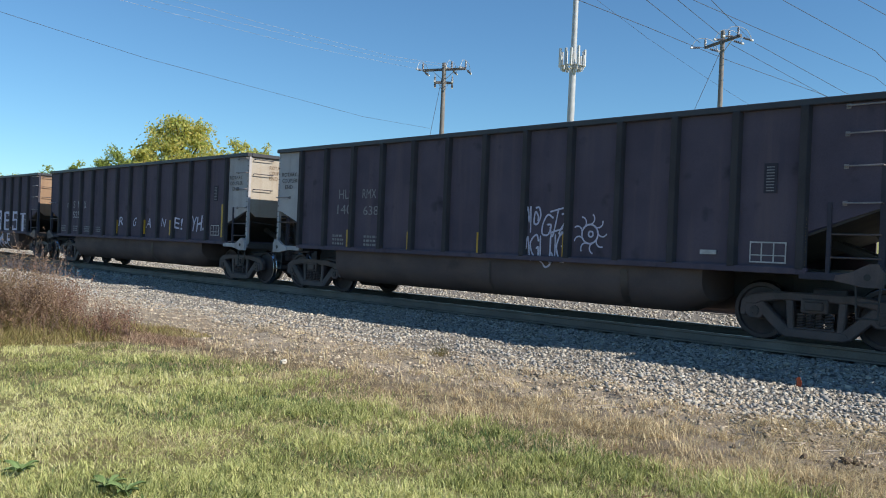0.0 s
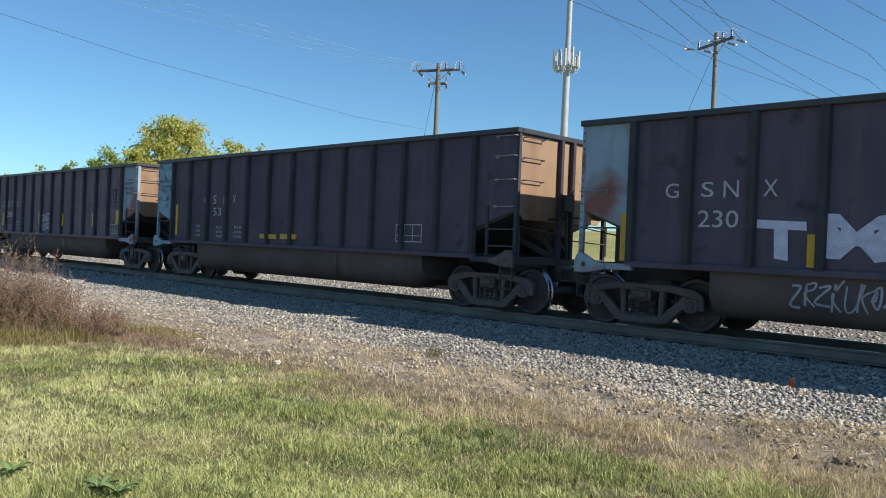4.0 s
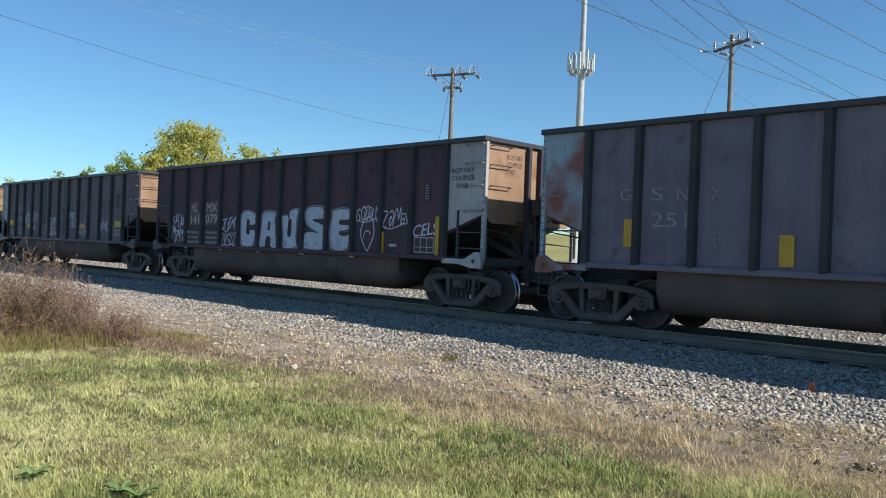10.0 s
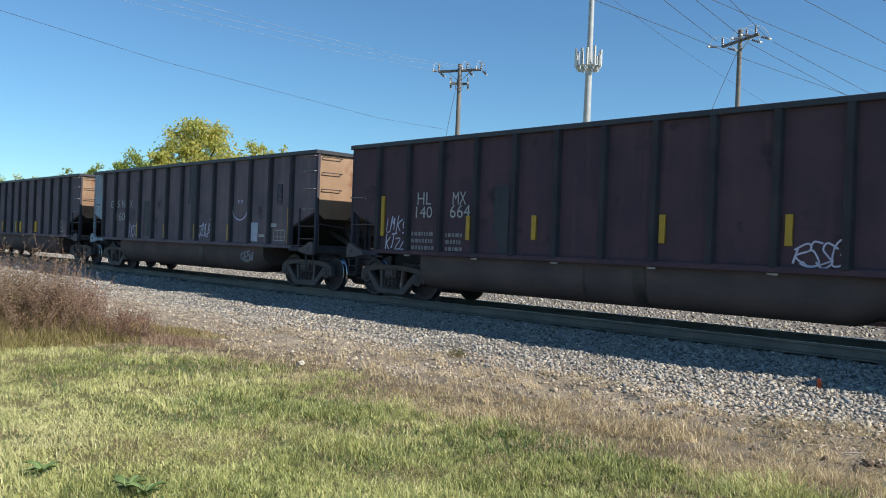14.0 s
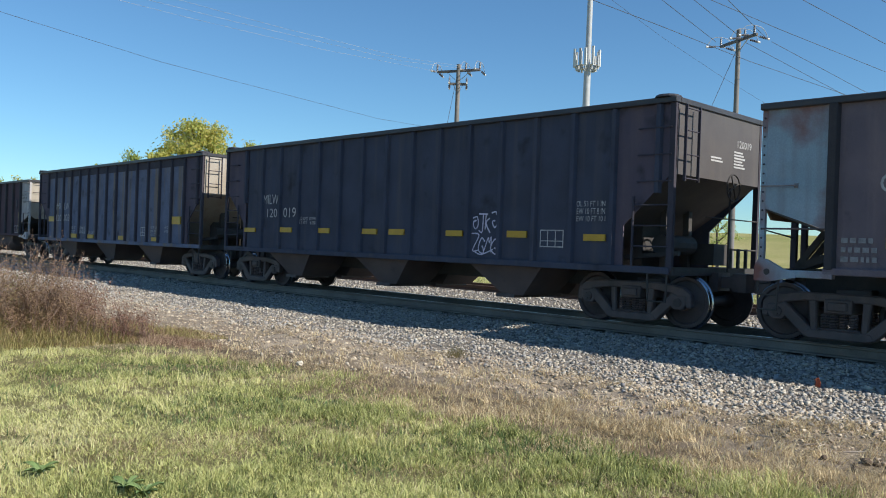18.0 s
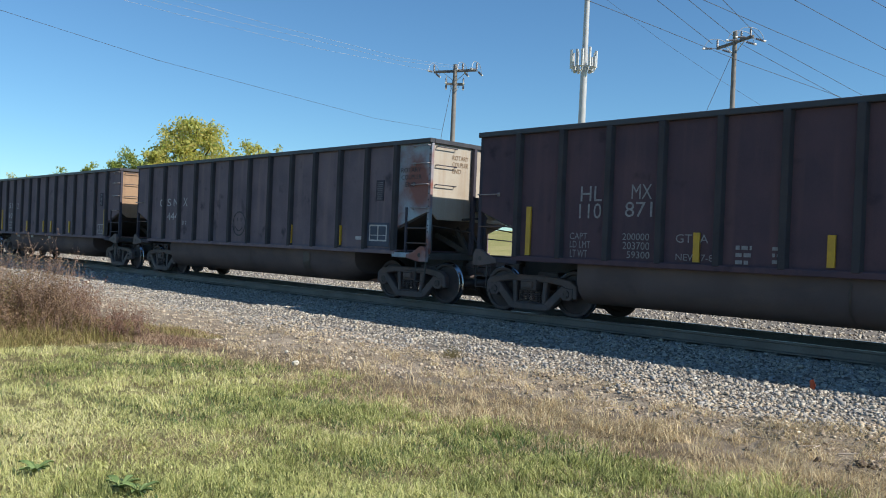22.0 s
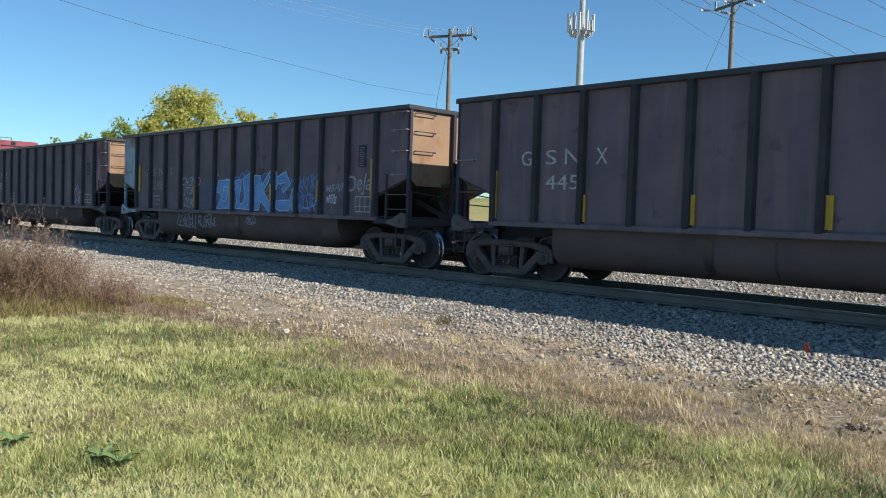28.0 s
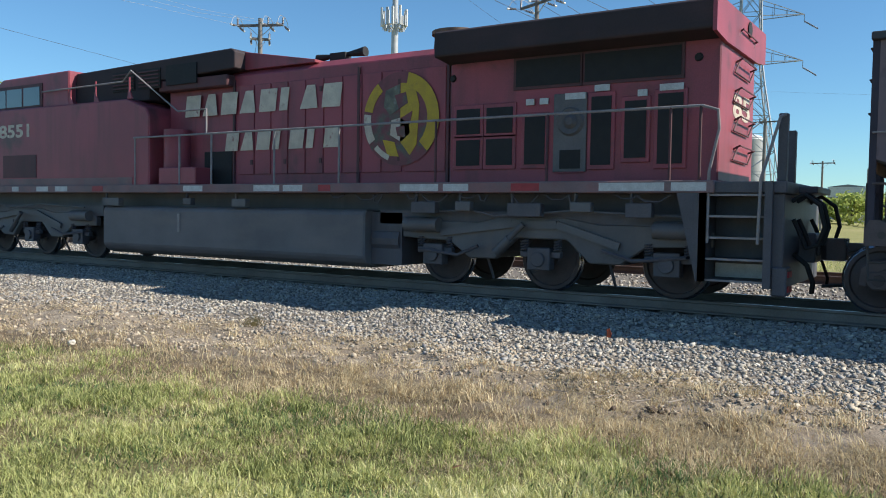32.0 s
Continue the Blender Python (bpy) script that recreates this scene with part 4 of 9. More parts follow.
    for x0, z0, x1, z1 in d.get("smile", ()):
        cx, cz, r = (x0 + x1) / 2, (z0 + z1) / 2, (x1 - x0) / 2
        pts, polys = [], []
        if number == 11:
            ribbon(round_path(cx, cz + 0.12, r, 190, 350, 20, r * 0.9), 0.04, pts, polys)
            for k in (-0.09, 0.09):
                ribbon([(cx + k, z1 - 0.1), (cx + k + 0.01, z1 + 0.0)], 0.06, pts, polys)
        else:
            ribbon(round_path(cx, cz, r, 0, 360, 26), 0.04, pts, polys)
            ribbon(round_path(cx, cz, r * 0.6, 205, 335, 12), 0.035, pts, polys)
            for k in (-0.1, 0.1):
                ribbon([(cx + k, cz + 0.06), (cx + k, cz + 0.16)], 0.04, pts, polys)
        put("sprayed_smile", flat_mesh("sprayed_smile", pts, polys, "spray_white" if number == 11 else "spray_dark", -1.547), "sprayed smiling mouth and eyes")
    for x0, z0, x1, z1 in d.get("cone", ()):
        cx = (x0 + x1) / 2
        pts, polys = [], []
        ribbon(smooth_path([(cx, z0), (x0, z1 - 0.35), (cx - 0.1, z1), (cx + 0.15, z1), (x1, z1 - 0.35), (cx + 0.02, z0)]), 0.03, pts, polys)
        ribbon(round_path(cx, z0 + 0.35, 0.13, 20, 200, 10), 0.025, pts, polys)
        put("spray_drawing", flat_mesh("spray_drawing", pts, polys, "spray_white", -1.547), "white sprayed cone outline")
    for x0, z0, x1, z1 in d.get("patch", ()):
        put("paint_patch", flat_mesh("paint_patch", *quads([(x0, z0, x1, z1)]), "spray_silver", -1.543), "pale paint patch")


# ---- coal gondolas ----
LONG = 14.76                                  # body, from the left top corner
RIBS = [1.08 + 1.045 * k for k in range(13)]
TRUCKS = (1.06, 13.68)


def bulged_panel():
    """A side sheet between two ribs, pressed out a little by its loads."""
    s = Shape()
    nx, nz, w2 = 5, 8, 1.045
    v = []
    for j in range(nz):
        for i in range(nx):
            u, q = i / (nx - 1), j / (nz - 1)
            v.append((u * w2, -1.52 - 0.014 * math.sin(math.pi * u) * math.sin(math.pi * q) ** 0.6, 1.1 + q * 2.44))
    k = len(v)
    v += [(x, -1.49, z) for x, y, z in v]
    f = [(j * nx + i, j * nx + i + 1, (j + 1) * nx + i + 1, (j + 1) * nx + i) for j in range(nz - 1) for i in range(nx - 1)]
    f += [tuple(k + i for i in q)[::-1] for q in f]
    return s.add(v, f)


def end_sheet(flip):
    prof = [(0.03, 3.54), (1.08, 3.54), (1.08, 1.68), (0.03, 2.05)]
    if flip:
        prof = [(LONG - x, z) for x, z in prof]
    return Shape().prism(prof, -1.525, -1.495)


def rib_shape():
    return Shape().prism([(-0.085, -1.515), (-0.055, -1.615), (0.055, -1.615), (0.085, -1.515)], 1.14, 3.53, "z")


def chord_shape():
    s = Shape()
    s.box(0, LONG, -1.6, -1.46, 3.52, 3.622).box(0, LONG, 1.46, 1.6, 3.52, 3.622)
    s.box(0.0, 0.12, -1.46, 1.46, 3.52, 3.622).box(LONG - 0.12, LONG, -1.46, 1.46, 3.52, 3.622)
    return s


def tub_shape():
    s = Shape()
    zs = [1.08, 0.95, 0.8, 0.68, 0.57, 0.47, 0.4, 0.35, 0.325]
    for k in (1, -1):
        prof = [(k * tub_y(z), z) for z in zs] + [(-k * 0.5, 0.33), (-k * 0.24, 0.45), (-k * 0.22, 1.08)]
        n = len(prof)
        rings = [(2.5, 0.0), (2.72, 0.0), (11.5, 0.0), (12.0, 0.22)]
        v = [(x, y * (1 - 0.3 * d), z + d * (1.1 - z) * 1.3) for x, d in rings for y, z in prof]
        f = [(r * n + i, r * n + (i + 1) % n, (r + 1) * n + (i + 1) % n, (r + 1) * n + i) for r in range(3) for i in range(n)]
        s.add(v, f + [tuple(range(n))[::-1], tuple(range(3 * n, 4 * n))])
    return s


def end_wall_shape(flip):
    x0, x1 = (LONG - 0.1, LONG - 0.06)
    prof = [(-1.5, 3.53), (1.5, 3.53), (1.5, 2.25), (1.42, 2.0), (1.25, 1.86), (-1.25, 1.86), (-1.42, 2.0), (-1.5, 2.25)]
    s = Shape().prism(prof, x0, x1, "x")
    if flip:
        s.v = [(LONG - x, y, z) for x, y, z in s.v]
    return s


def slope_shape(flip):
    s = Shape()
    s.add([(LONG - 0.1, -1.49, 2.0), (LONG - 0.1, 1.49, 2.0), (12.5, 1.49, 1.16), (12.5, -1.49, 1.16), (LONG - 0.1, -1.49, 2.04), (LONG - 0.1, 1.49, 2.04),
           (12.5, 1.49, 1.2), (12.5, -1.49, 1.2)], [(0, 1, 2, 3), (4, 7, 6, 5), (0, 4, 5, 1), (1, 5, 6, 2), (2, 6, 7, 3), (3, 7, 4, 0)])
    if flip:
        s.v = [(LONG - x, y, z) for x, y, z in s.v]
    return s


def mirrored(shape, flip):
    if flip:
        shape.v = [(LONG - x, y, z) for x, y, z in shape.v]
    return shape


def grab(p, q, out):
    """A bent round bar from p to q that stands out by the vector out."""
    p, q, out = Vector(p), Vector(q), Vector(out)
    return Shape().pipe([p, p + out, q + out, q], 0.013, 6)


def end_gear(car, flip, paint, post_paint, brake):
    """What stands on one end: posts, ladder, grab irons, sill, step, coupler, hose."""

    def sub(name, build, mat, label="", bevel=0.0, smooth=False):
        me = cached((name, flip, mat), lambda: mesh_of(name, mirrored(build(), flip), mat, bevel, smooth))
        return part(name, me, car, label)

    X = LONG
    part("end_wall", cached(("end_wall", flip, paint), lambda: mesh_of("end_wall", end_wall_shape(flip), paint, 0.006)), car, "dusty sunlit end sheet")
    part("slope_sheet", cached(("slope_sheet", flip), lambda: mesh_of("slope_sheet", slope_shape(flip), "under_black")), car)
    for y in (-0.2, 0.2):
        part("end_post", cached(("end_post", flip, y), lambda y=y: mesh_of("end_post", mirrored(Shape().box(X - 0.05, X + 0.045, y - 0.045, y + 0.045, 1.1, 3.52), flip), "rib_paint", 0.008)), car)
    for y in (-0.2, 0.2):
        me = cached(("strut", flip, y), lambda y=y: mesh_of("strut", mirrored(Shape().bar((X - 0.1, y, 1.15), (13.6, y, 1.55), 0.08, 0.12).bar((X - 0.5, y, 1.72), (X - 0.05, y, 1.12), 0.08, 0.1), flip), "under_black"))
        part("strut", me, car)
    for y in (-1.53, 1.45):
        me = cached(("corner_post", flip, y, post_paint), lambda y=y: mesh_of("corner_post", mirrored(Shape().box(X - 0.1, X - 0.015, y, y + 0.08, 1.1, 3.52), flip), post_paint, 0.006))
        part("corner_post", me, car)
    if post_paint != "rib_paint":
        def rivets():
            s = Shape()
            for i in range(16):
                s.tube((X - 0.057, -1.53, 1.3 + 0.14 * i), (X - 0.057, -1.548, 1.3 + 0.14 * i), 0.017, 0.01, 6)
            return s
        sub("rivet_row", rivets, "rib_paint")
    for y in (-1.55, 1.47):
        me = cached(("step_post", flip, y), lambda y=y: mesh_of("step_post", mirrored(Shape().box(13.97, 14.03, y, y + 0.05, 1.1, 2.12), flip), "rib_paint", 0.006))
        if y < 0 and not flip:
            part("step_post", me, car)
    for z in ((1.33, 1.66) if not flip else (1.72,)):
        me = cached(("rung", flip, z), lambda z=z: mesh_of("rung", mirrored(Shape().tube((14.0 if not flip else 13.72, -1.53, z), (14.7, -1.53, z), 0.014), flip), "handrail_grey" if post_paint != "rib_paint" else "truck_iron"))
        part("rung", me, car)
    for z in ((2.1, 2.62, 3.08, 3.47) if not flip else (2.36,)):
        me = cached(("grab_iron", flip, z), lambda z=z: mesh_of("grab_iron", mirrored(grab((14.2, -1.53, z), (14.7, -1.53, z), (0, -0.075, 0)).box(14.17, 14.23, -1.54, -1.5, z - 0.035, z + 0.035), flip), "handrail_grey"))
        part("grab_iron", me, car)
    for z in (2.62, 3.05, 3.45):
        me = cached(("end_grab", flip, z), lambda z=z: mesh_of("end_grab", mirrored(grab((X - 0.06, -1.36, z), (X - 0.06, -0.78, z), (0.08, 0, 0)), flip), "rib_paint"))
        part("end_grab", me, car)
    sub("end_sill", lambda: Shape().box(X - 0.22, X - 0.02, -1.52, 1.52, 0.98, 1.12).box(13.0, X - 0.22, -0.22, 0.22, 0.66, 1.06), "under_black", "", 0.01)
    sub("side_step_sill", lambda: Shape().box(13.62, X - 0.02, -1.6, -1.46, 1.0, 1.11), "rib_paint" if post_paint == "rib_paint" else post_paint, "", 0.01)

    def pocket():
        prof = [(14.12, 1.0), (14.14, 1.08), (14.34, 1.13), (14.58, 1.26), (14.7, 1.26), (14.76, 1.14), (14.76, 0.93), (14.5, 0.93), (14.3, 0.97)]
        s = Shape().prism(prof, -1.62, -1.54)
        # the pad's hole is only a dark disc, its shade put into the colour
        s.slot = 1
        s.tube((14.56, -1.622, 1.07), (14.56, -1.626, 1.07), 0.05, n=12)
        return s
    me = cached(("jacking_pad", flip, post_paint), lambda: mesh_of("jacking_pad", mirrored(pocket(), flip), [post_paint if post_paint != "rib_paint" else "truck_iron", "under_black"], 0.008))
    part("jacking_pad", me, car)
    sub("stirrup", lambda: Shape().pipe([(14.4, -1.56, 0.98), (14.42, -1.57, 0.5), (14.7, -1.57, 0.5), (14.72, -1.56, 0.98)], 0.018).pipe([(14.41, -1.57, 0.72), (14.71, -1.57, 0.72)], 0.014), "under_black")

    def rail():
        s = Shape()
        s.pipe([(X + 0.0, -1.45, 1.12), (X, -1.45, 1.72), (X, -0.25, 1.62)], 0.014)
        s.pipe([(X, 1.5, 1.85), (X, 1.5, 1.2)], 0.03).pipe([(X, 0.25, 1.5), (X, 1.5, 1.45)], 0.014).pipe([(X, 0.25, 1.85), (X, 1.5, 1.78)], 0.012)
        return s
    sub("end_handrail", rail, "under_black")

    def coupler():
        s = Shape().box(X - 0.3, X + 0.42, -0.11, 0.11, 0.72, 0.92).box(X - 0.05, X + 0.12, -0.22, 0.22, 0.66, 0.98)
        s.prism([(X + 0.36, -0.17), (X + 0.62, -0.2), (X + 0.71, -0.08), (X + 0.6, 0.02), (X + 0.71, 0.1), (X + 0.5, 0.2), (X + 0.36, 0.15)], 0.66, 0.98, "z")
        return s
    sub("coupler", coupler, "truck_iron", "cast knuckle coupler", 0.012)
    sub("air_hose", lambda: Shape().pipe([(X + 0.15, 0.3, 0.7), (X + 0.25, 0.28, 0.45), (X + 0.45, 0.2, 0.28), (X + 0.7, 0.05, 0.26)], 0.025), "under_black")
    sub("uncoupling_lever", lambda: Shape().pipe([(X + 0.02, -1.4, 0.88), (X + 0.05, -0.7, 0.88), (X + 0.3, -0.3, 0.8), (X + 0.4, -0.15, 0.98)], 0.012), "under_black")
    if brake:
        def wheel():
            s = Shape().ring((X + 0.14, 0.42, 2.45), 0.23, 0.016)
            for k in range(4):
                a = k * math.pi / 2 + 0.4
                s.tube((X + 0.14, 0.42, 2.45), (X + 0.14, 0.42 + 0.22 * math.cos(a), 2.45 + 0.22 * math.sin(a)), 0.012, n=5)
            return s.box(X - 0.05, X + 0.12, 0.3, 0.54, 2.22, 2.6).tube((X + 0.05, 0.42, 2.2), (X + 0.05, 0.42, 1.1), 0.02)
        sub("hand_brake", wheel, "under_black", "hand brake wheel and gear case")
    else:
        sub("brake_linkage", lambda: Shape().box(X - 0.04, X + 0.1, -0.14, 0.14, 2.1, 2.42).tube((X + 0.03, 0.0, 2.1), (X + 0.03, 0.05, 1.1), 0.03).pipe([(X + 0.06, 0.05, 2.42), (X + 0.1, 0.05, 2.55), (X + 0.1, 0.12, 2.55), (X + 0.06, 0.12, 2.42)], 0.016).bar((X - 0.02, -0.5, 1.9), (X - 0.02, 0.6, 2.0), 0.05), "under_black", "dark brake linkage between the end posts")


def gondola(number, paint, left=None, right=None, deco=None, marks="white_letters", end="dusty_end", label=""):
    car = thing("coal_gondola", label, "railway wagon", "coal wagons of the train")
    for x in RIBS[:-1]:
        part("side_panel", cached(("side_panel", paint), lambda: mesh_of("side_panel", bulged_panel(), paint, smooth=True)), car, at=(x, 0, 0))
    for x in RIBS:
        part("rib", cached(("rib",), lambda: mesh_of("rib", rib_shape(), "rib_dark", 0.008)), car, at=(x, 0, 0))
    for flip, col in ((True, left), (False, right)):
        mat = col or paint
        part("end_panel", cached(("end_panel", flip, mat), lambda: mesh_of("end_panel", end_sheet(not flip), mat)), car, "repainted pale corner panel" if col else "")
        end_gear(car, flip, end, "rib_paint" if not col or col == "rust_panel" else col, flip)
        if col and col != "rust_panel" and not (flip and col == "blue_panel"):
            x0 = 0.2 if flip else LONG - 0.98
            for k, word in enumerate(("ROTARY", "COUPLER", "END")):
                wide = 0.66 if word != "END" else 0.34
                dx = 0.16 if word == "END" else 0.02 * k
                box = (x0 + dx, 2.9 - 0.16 * k, x0 + dx + wide, 3.0 - 0.16 * k)
                part("lettering", letters("lettering", word, box, "black_letters"), car, "black stencilled words")
            if not flip:
                for k, word in enumerate(("ROTARY", "COUPLER", "END")):
                    pts, polys = text_points(word)
                    me = bpy.data.meshes.new("lettering")
                    y0, wide = (-1.2 + 0.35, 0.5 if k < 2 else 0.28)
                    me.from_pydata([(LONG - 0.052, y0 + p[0] * wide, 3.22 - 0.15 * k + p[1] * 0.1) for p in pts], [], polys)
                    me.materials.append(MATS["faded_end_letters"])
                    part("lettering", me, car, "faded stencilled words on the end sheet")
    part("top_chord", cached(("chord",), lambda: mesh_of("top_chord", chord_shape(), "chord_paint", 0.012)), car, "dark rolled top rail")
    part("far_side", cached(("far_side", paint), lambda: mesh_of("far_side", Shape().prism([(0.03, 3.54), (LONG - 0.03, 3.54), (LONG - 0.03, 2.05), (13.7, 1.68), (13.7, 1.1), (1.06, 1.1), (1.06, 1.68), (0.03, 2.05)], 1.49, 1.525), paint)), car)
    part("floor", cached(("floor",), lambda: mesh_of("floor", Shape().box(1.1, 13.66, -1.48, 1.48, 1.09, 1.13), "under_black")), car)
    for y in (-1.6, 1.5):
        part("side_sill", cached(("side_sill", y, paint), lambda: mesh_of("side_sill", Shape().box(1.0, 13.72, y, y + 0.1, 1.06, 1.16), paint, 0.01)), car)
    part("centre_sill", cached(("centre_sill",), lambda: mesh_of("centre_sill", Shape().box(0.3, LONG - 0.3, -0.2, 0.2, 0.62, 1.08), "under_black")), car)
    part("tub", cached(("tub",), lambda: mesh_of("tub", tub_shape(), "tub_paint", smooth=True)), car, "rounded bathtub belly, dusty brown")
    rnd = random.Random(number * 17 + 3)
    for k in range(2):
        u = rnd.uniform(3.2, 11.0) if k else 7.1 + rnd.uniform(-0.5, 0.5)
        pts, polys = [], []
        ribbon([(u + rnd.uniform(-0.015, 0.015), 1.0 - 0.05 * j) for j in range(13)], 0.03 if k == 0 else rnd.uniform(0.1, 0.3), pts, polys)
        part("seam_stain", flat_mesh("seam_stain", pts, polys, "belly_stain", -1.54), car, "dark oily run down the belly")
    for x in TRUCKS:
        add_bogie(car, x, number)
    if deco:
        decorate(car, number, deco, marks)
    return car


# ---- open hoppers ----
HRIBS = [1.13 + 0.886 * k for k in range(16)]


def hopper(number, paint, deco, label):
    car = thing("coal_hopper", label, "railway wagon", "coal wagons of the train")
    top = 3.9

    def panel():
        return Shape().box(0, 0.886, -1.53, -1.5, 1.02, 3.82)

    for i in range(14):
        part("side_panel", cached(("hop_panel", paint), lambda: mesh_of("side_panel", panel(), paint)), car, at=(HRIBS[i], 0, 0))
        strip = cached(("hop_strip",), lambda: mesh_of("top_strip", Shape().box(0.07, 0.816, -1.545, -1.53, 3.55, 3.82), "rib_paint"))
        if number == 14:
            part("top_strip", strip, car, "dark band under the rim", at=(HRIBS[i], 0, 0))
    for flip in (True, False):
        def corner():
            prof = [(13.53, 3.82), (LONG - 0.02, 3.82), (LONG - 0.02, 2.7), (13.76, 1.75), (13.76, 1.02), (13.53, 1.02)]
            return mirrored(Shape().prism(prof, -1.53, -1.5), flip)
        part("end_panel", cached(("hop_end_panel", flip, paint), lambda: mesh_of("end_panel", corner(), "dark_grey")), car)
    for i, x in enumerate(HRIBS):
        lo = 1.06 if 0 < i < 15 else 2.3
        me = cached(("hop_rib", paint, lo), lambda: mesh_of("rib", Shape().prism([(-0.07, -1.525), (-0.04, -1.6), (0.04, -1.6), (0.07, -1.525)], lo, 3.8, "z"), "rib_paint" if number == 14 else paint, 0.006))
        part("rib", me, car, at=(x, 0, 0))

    def rim():
        s = Shape().box(0, LONG, -1.62, -1.46, 3.8, top).box(0, LONG, 1.46, 1.62, 3.8, top).box(0, 0.14, -1.46, 1.46, 3.8, top).box(LONG - 0.14, LONG, -1.46, 1.46, 3.8, top)
        for x in (0.25, LONG - 0.25):
            s.tube((x, -1.45, top), (x, -1.45, top + 0.05), 0.24, 0.2, 14)
        return s
    part("top_chord", cached(("hop_rim",), lambda: mesh_of("top_chord", rim(), "chord_paint", 0.012)), car, "dark rolled top rail")
    part("far_side", cached(("hop_far", paint), lambda: mesh_of("far_side", Shape().prism([(0.03, 3.82), (LONG - 0.03, 3.82), (LONG - 0.03, 2.7), (13.76, 1.75), (13.76, 1.02), (1.0, 1.02), (1.0, 1.75), (0.03, 2.7)], 1.5, 1.53), paint)), car)
    part("inner_slope", cached(("hop_inner",), lambda: mesh_of("inner_slope", Shape().box(2.4, 12.4, -1.48, 1.48, 1.05, 1.1), "under_black")), car)
    for y in (-1.6, 1.5):
        part("side_sill", cached(("hop_sill", y, paint), lambda: mesh_of("side_sill", Shape().box(0.05, LONG - 0.05, y, y + 0.1, 0.94, 1.06), paint, 0.01)), car)
    part("centre_sill", cached(("hop_centre",), lambda: mesh_of("centre_sill", Shape().box(0.1, LONG - 0.1, -0.2, 0.2, 0.62, 0.96), "under_black")), car)
    for flip in (True, False):
        def end():
            s = Shape().box(LONG - 0.07, LONG - 0.03, -1.5, 1.5, 2.62, 3.82)
            return mirrored(s, flip)
        part("end_wall", cached(("hop_end", flip, number), lambda: mesh_of("end_wall", end(), "pale_end" if number == 14 else "sooty_end")), car, "dusty upper end sheet")

        def slope():
            s = Shape()
            s.add([(LONG - 0.05, -1.48, 2.62), (LONG - 0.05, 1.48, 2.62), (12.35, 1.48, 1.02), (12.35, -1.48, 1.02), (LONG - 0.05, -1.48, 2.66), (LONG - 0.05, 1.48, 2.66),
                   (12.35, 1.48, 1.06), (12.35, -1.48, 1.06)], [(0, 1, 2, 3), (4, 7, 6, 5), (0, 4, 5, 1), (1, 5, 6, 2), (2, 6, 7, 3), (3, 7, 4, 0)])
            return mirrored(s, flip)
        part("slope_sheet", cached(("hop_slope", flip, number), lambda: mesh_of("slope_sheet", slope(), "pale_end" if number == 14 else "sooty_end")), car)

        def sub(name, build, mat="under_black", label=""):
            part(name, cached((name, "hop", flip, mat), lambda: mesh_of(name, mirrored(build(), flip), mat)), car, label)
        sub("corner_post", lambda: Shape().box(LONG - 0.12, LONG - 0.02, -1.58, -1.5, 1.0, 3.82).box(LONG - 0.12, LONG - 0.02, 1.5, 1.58, 1.0, 3.82), "rib_paint")
        sub("bolster_post", lambda: Shape().box(13.3, 13.5, -0.5, 0.5, 1.0, 1.9).bar((12.9, 0.3, 1.0), (13.6, 0.3, 2.0), 0.1).bar((13.9, -0.4, 1.0), (13.9, -0.4, 2.1), 0.12).bar((13.9, 0.4, 1.0), (13.9, 0.4, 2.1), 0.12))
        sub("side_ladder", lambda: Shape().pipe([(13.98, -1.58, 1.06), (13.98, -1.58, 2.25)], 0.022).pipe([(13.98, -1.58, 1.4), (14.68, -1.58, 1.4)], 0.013).pipe([(13.98, -1.58, 1.75), (14.68, -1.58, 1.75)], 0.013).pipe([(13.98, -1.58, 2.1), (14.68, -1.58, 2.1)], 0.013), "rib_paint", "steel side ladder")

        def end_ladder():
            s = Shape()
            for y in (-1.42, -0.98):
                s.bar((LONG + 0.08, y, 2.5), (LONG + 0.08, y, 3.78), 0.05, 0.02)
            for z in (2.55, 2.95, 3.35, 3.72):
                s.pipe([(LONG + 0.08, -1.42, z), (LONG + 0.08, -0.98, z)], 0.013)
            return s
        sub("end_ladder", end_ladder, "rib_paint", "steel ladder on the end sheet")
        for z in (2.5, 2.95, 3.4):
            me = cached(("hop_grab", flip, z), lambda z=z: mesh_of("grab_iron", mirrored(grab((14.05, -1.53, z), (14.68, -1.53, z), (0, -0.07, 0)), flip), "rib_paint"))
            part("grab_iron", me, car)
        sub("end_sill", lambda: Shape().box(LONG - 0.22, LONG, -1.55, 1.55, 0.92, 1.06).box(13.0, LONG - 0.22, -0.22, 0.22, 0.62, 1.0))

        def brake():
            s = Shape().ring((LONG + 0.16, 0.15, 2.5), 0.24, 0.016).tube((LONG + 0.1, 0.15, 2.5), (LONG + 0.1, 0.15, 1.0), 0.02)
            for k in range(4):
                a = k * math.pi / 2 + 0.4
                s.tube((LONG + 0.16, 0.15, 2.5), (LONG + 0.16, 0.15 + 0.23 * math.cos(a), 2.5 + 0.23 * math.sin(a)), 0.012, n=5)
            s.tube((14.0, -0.7, 1.45), (14.0, 0.3, 1.45), 0.18, n=12).box(13.7, 14.4, 0.5, 1.1, 1.1, 1.5).bar((13.4, -0.9, 1.2), (14.5, -0.9, 1.3), 0.08)
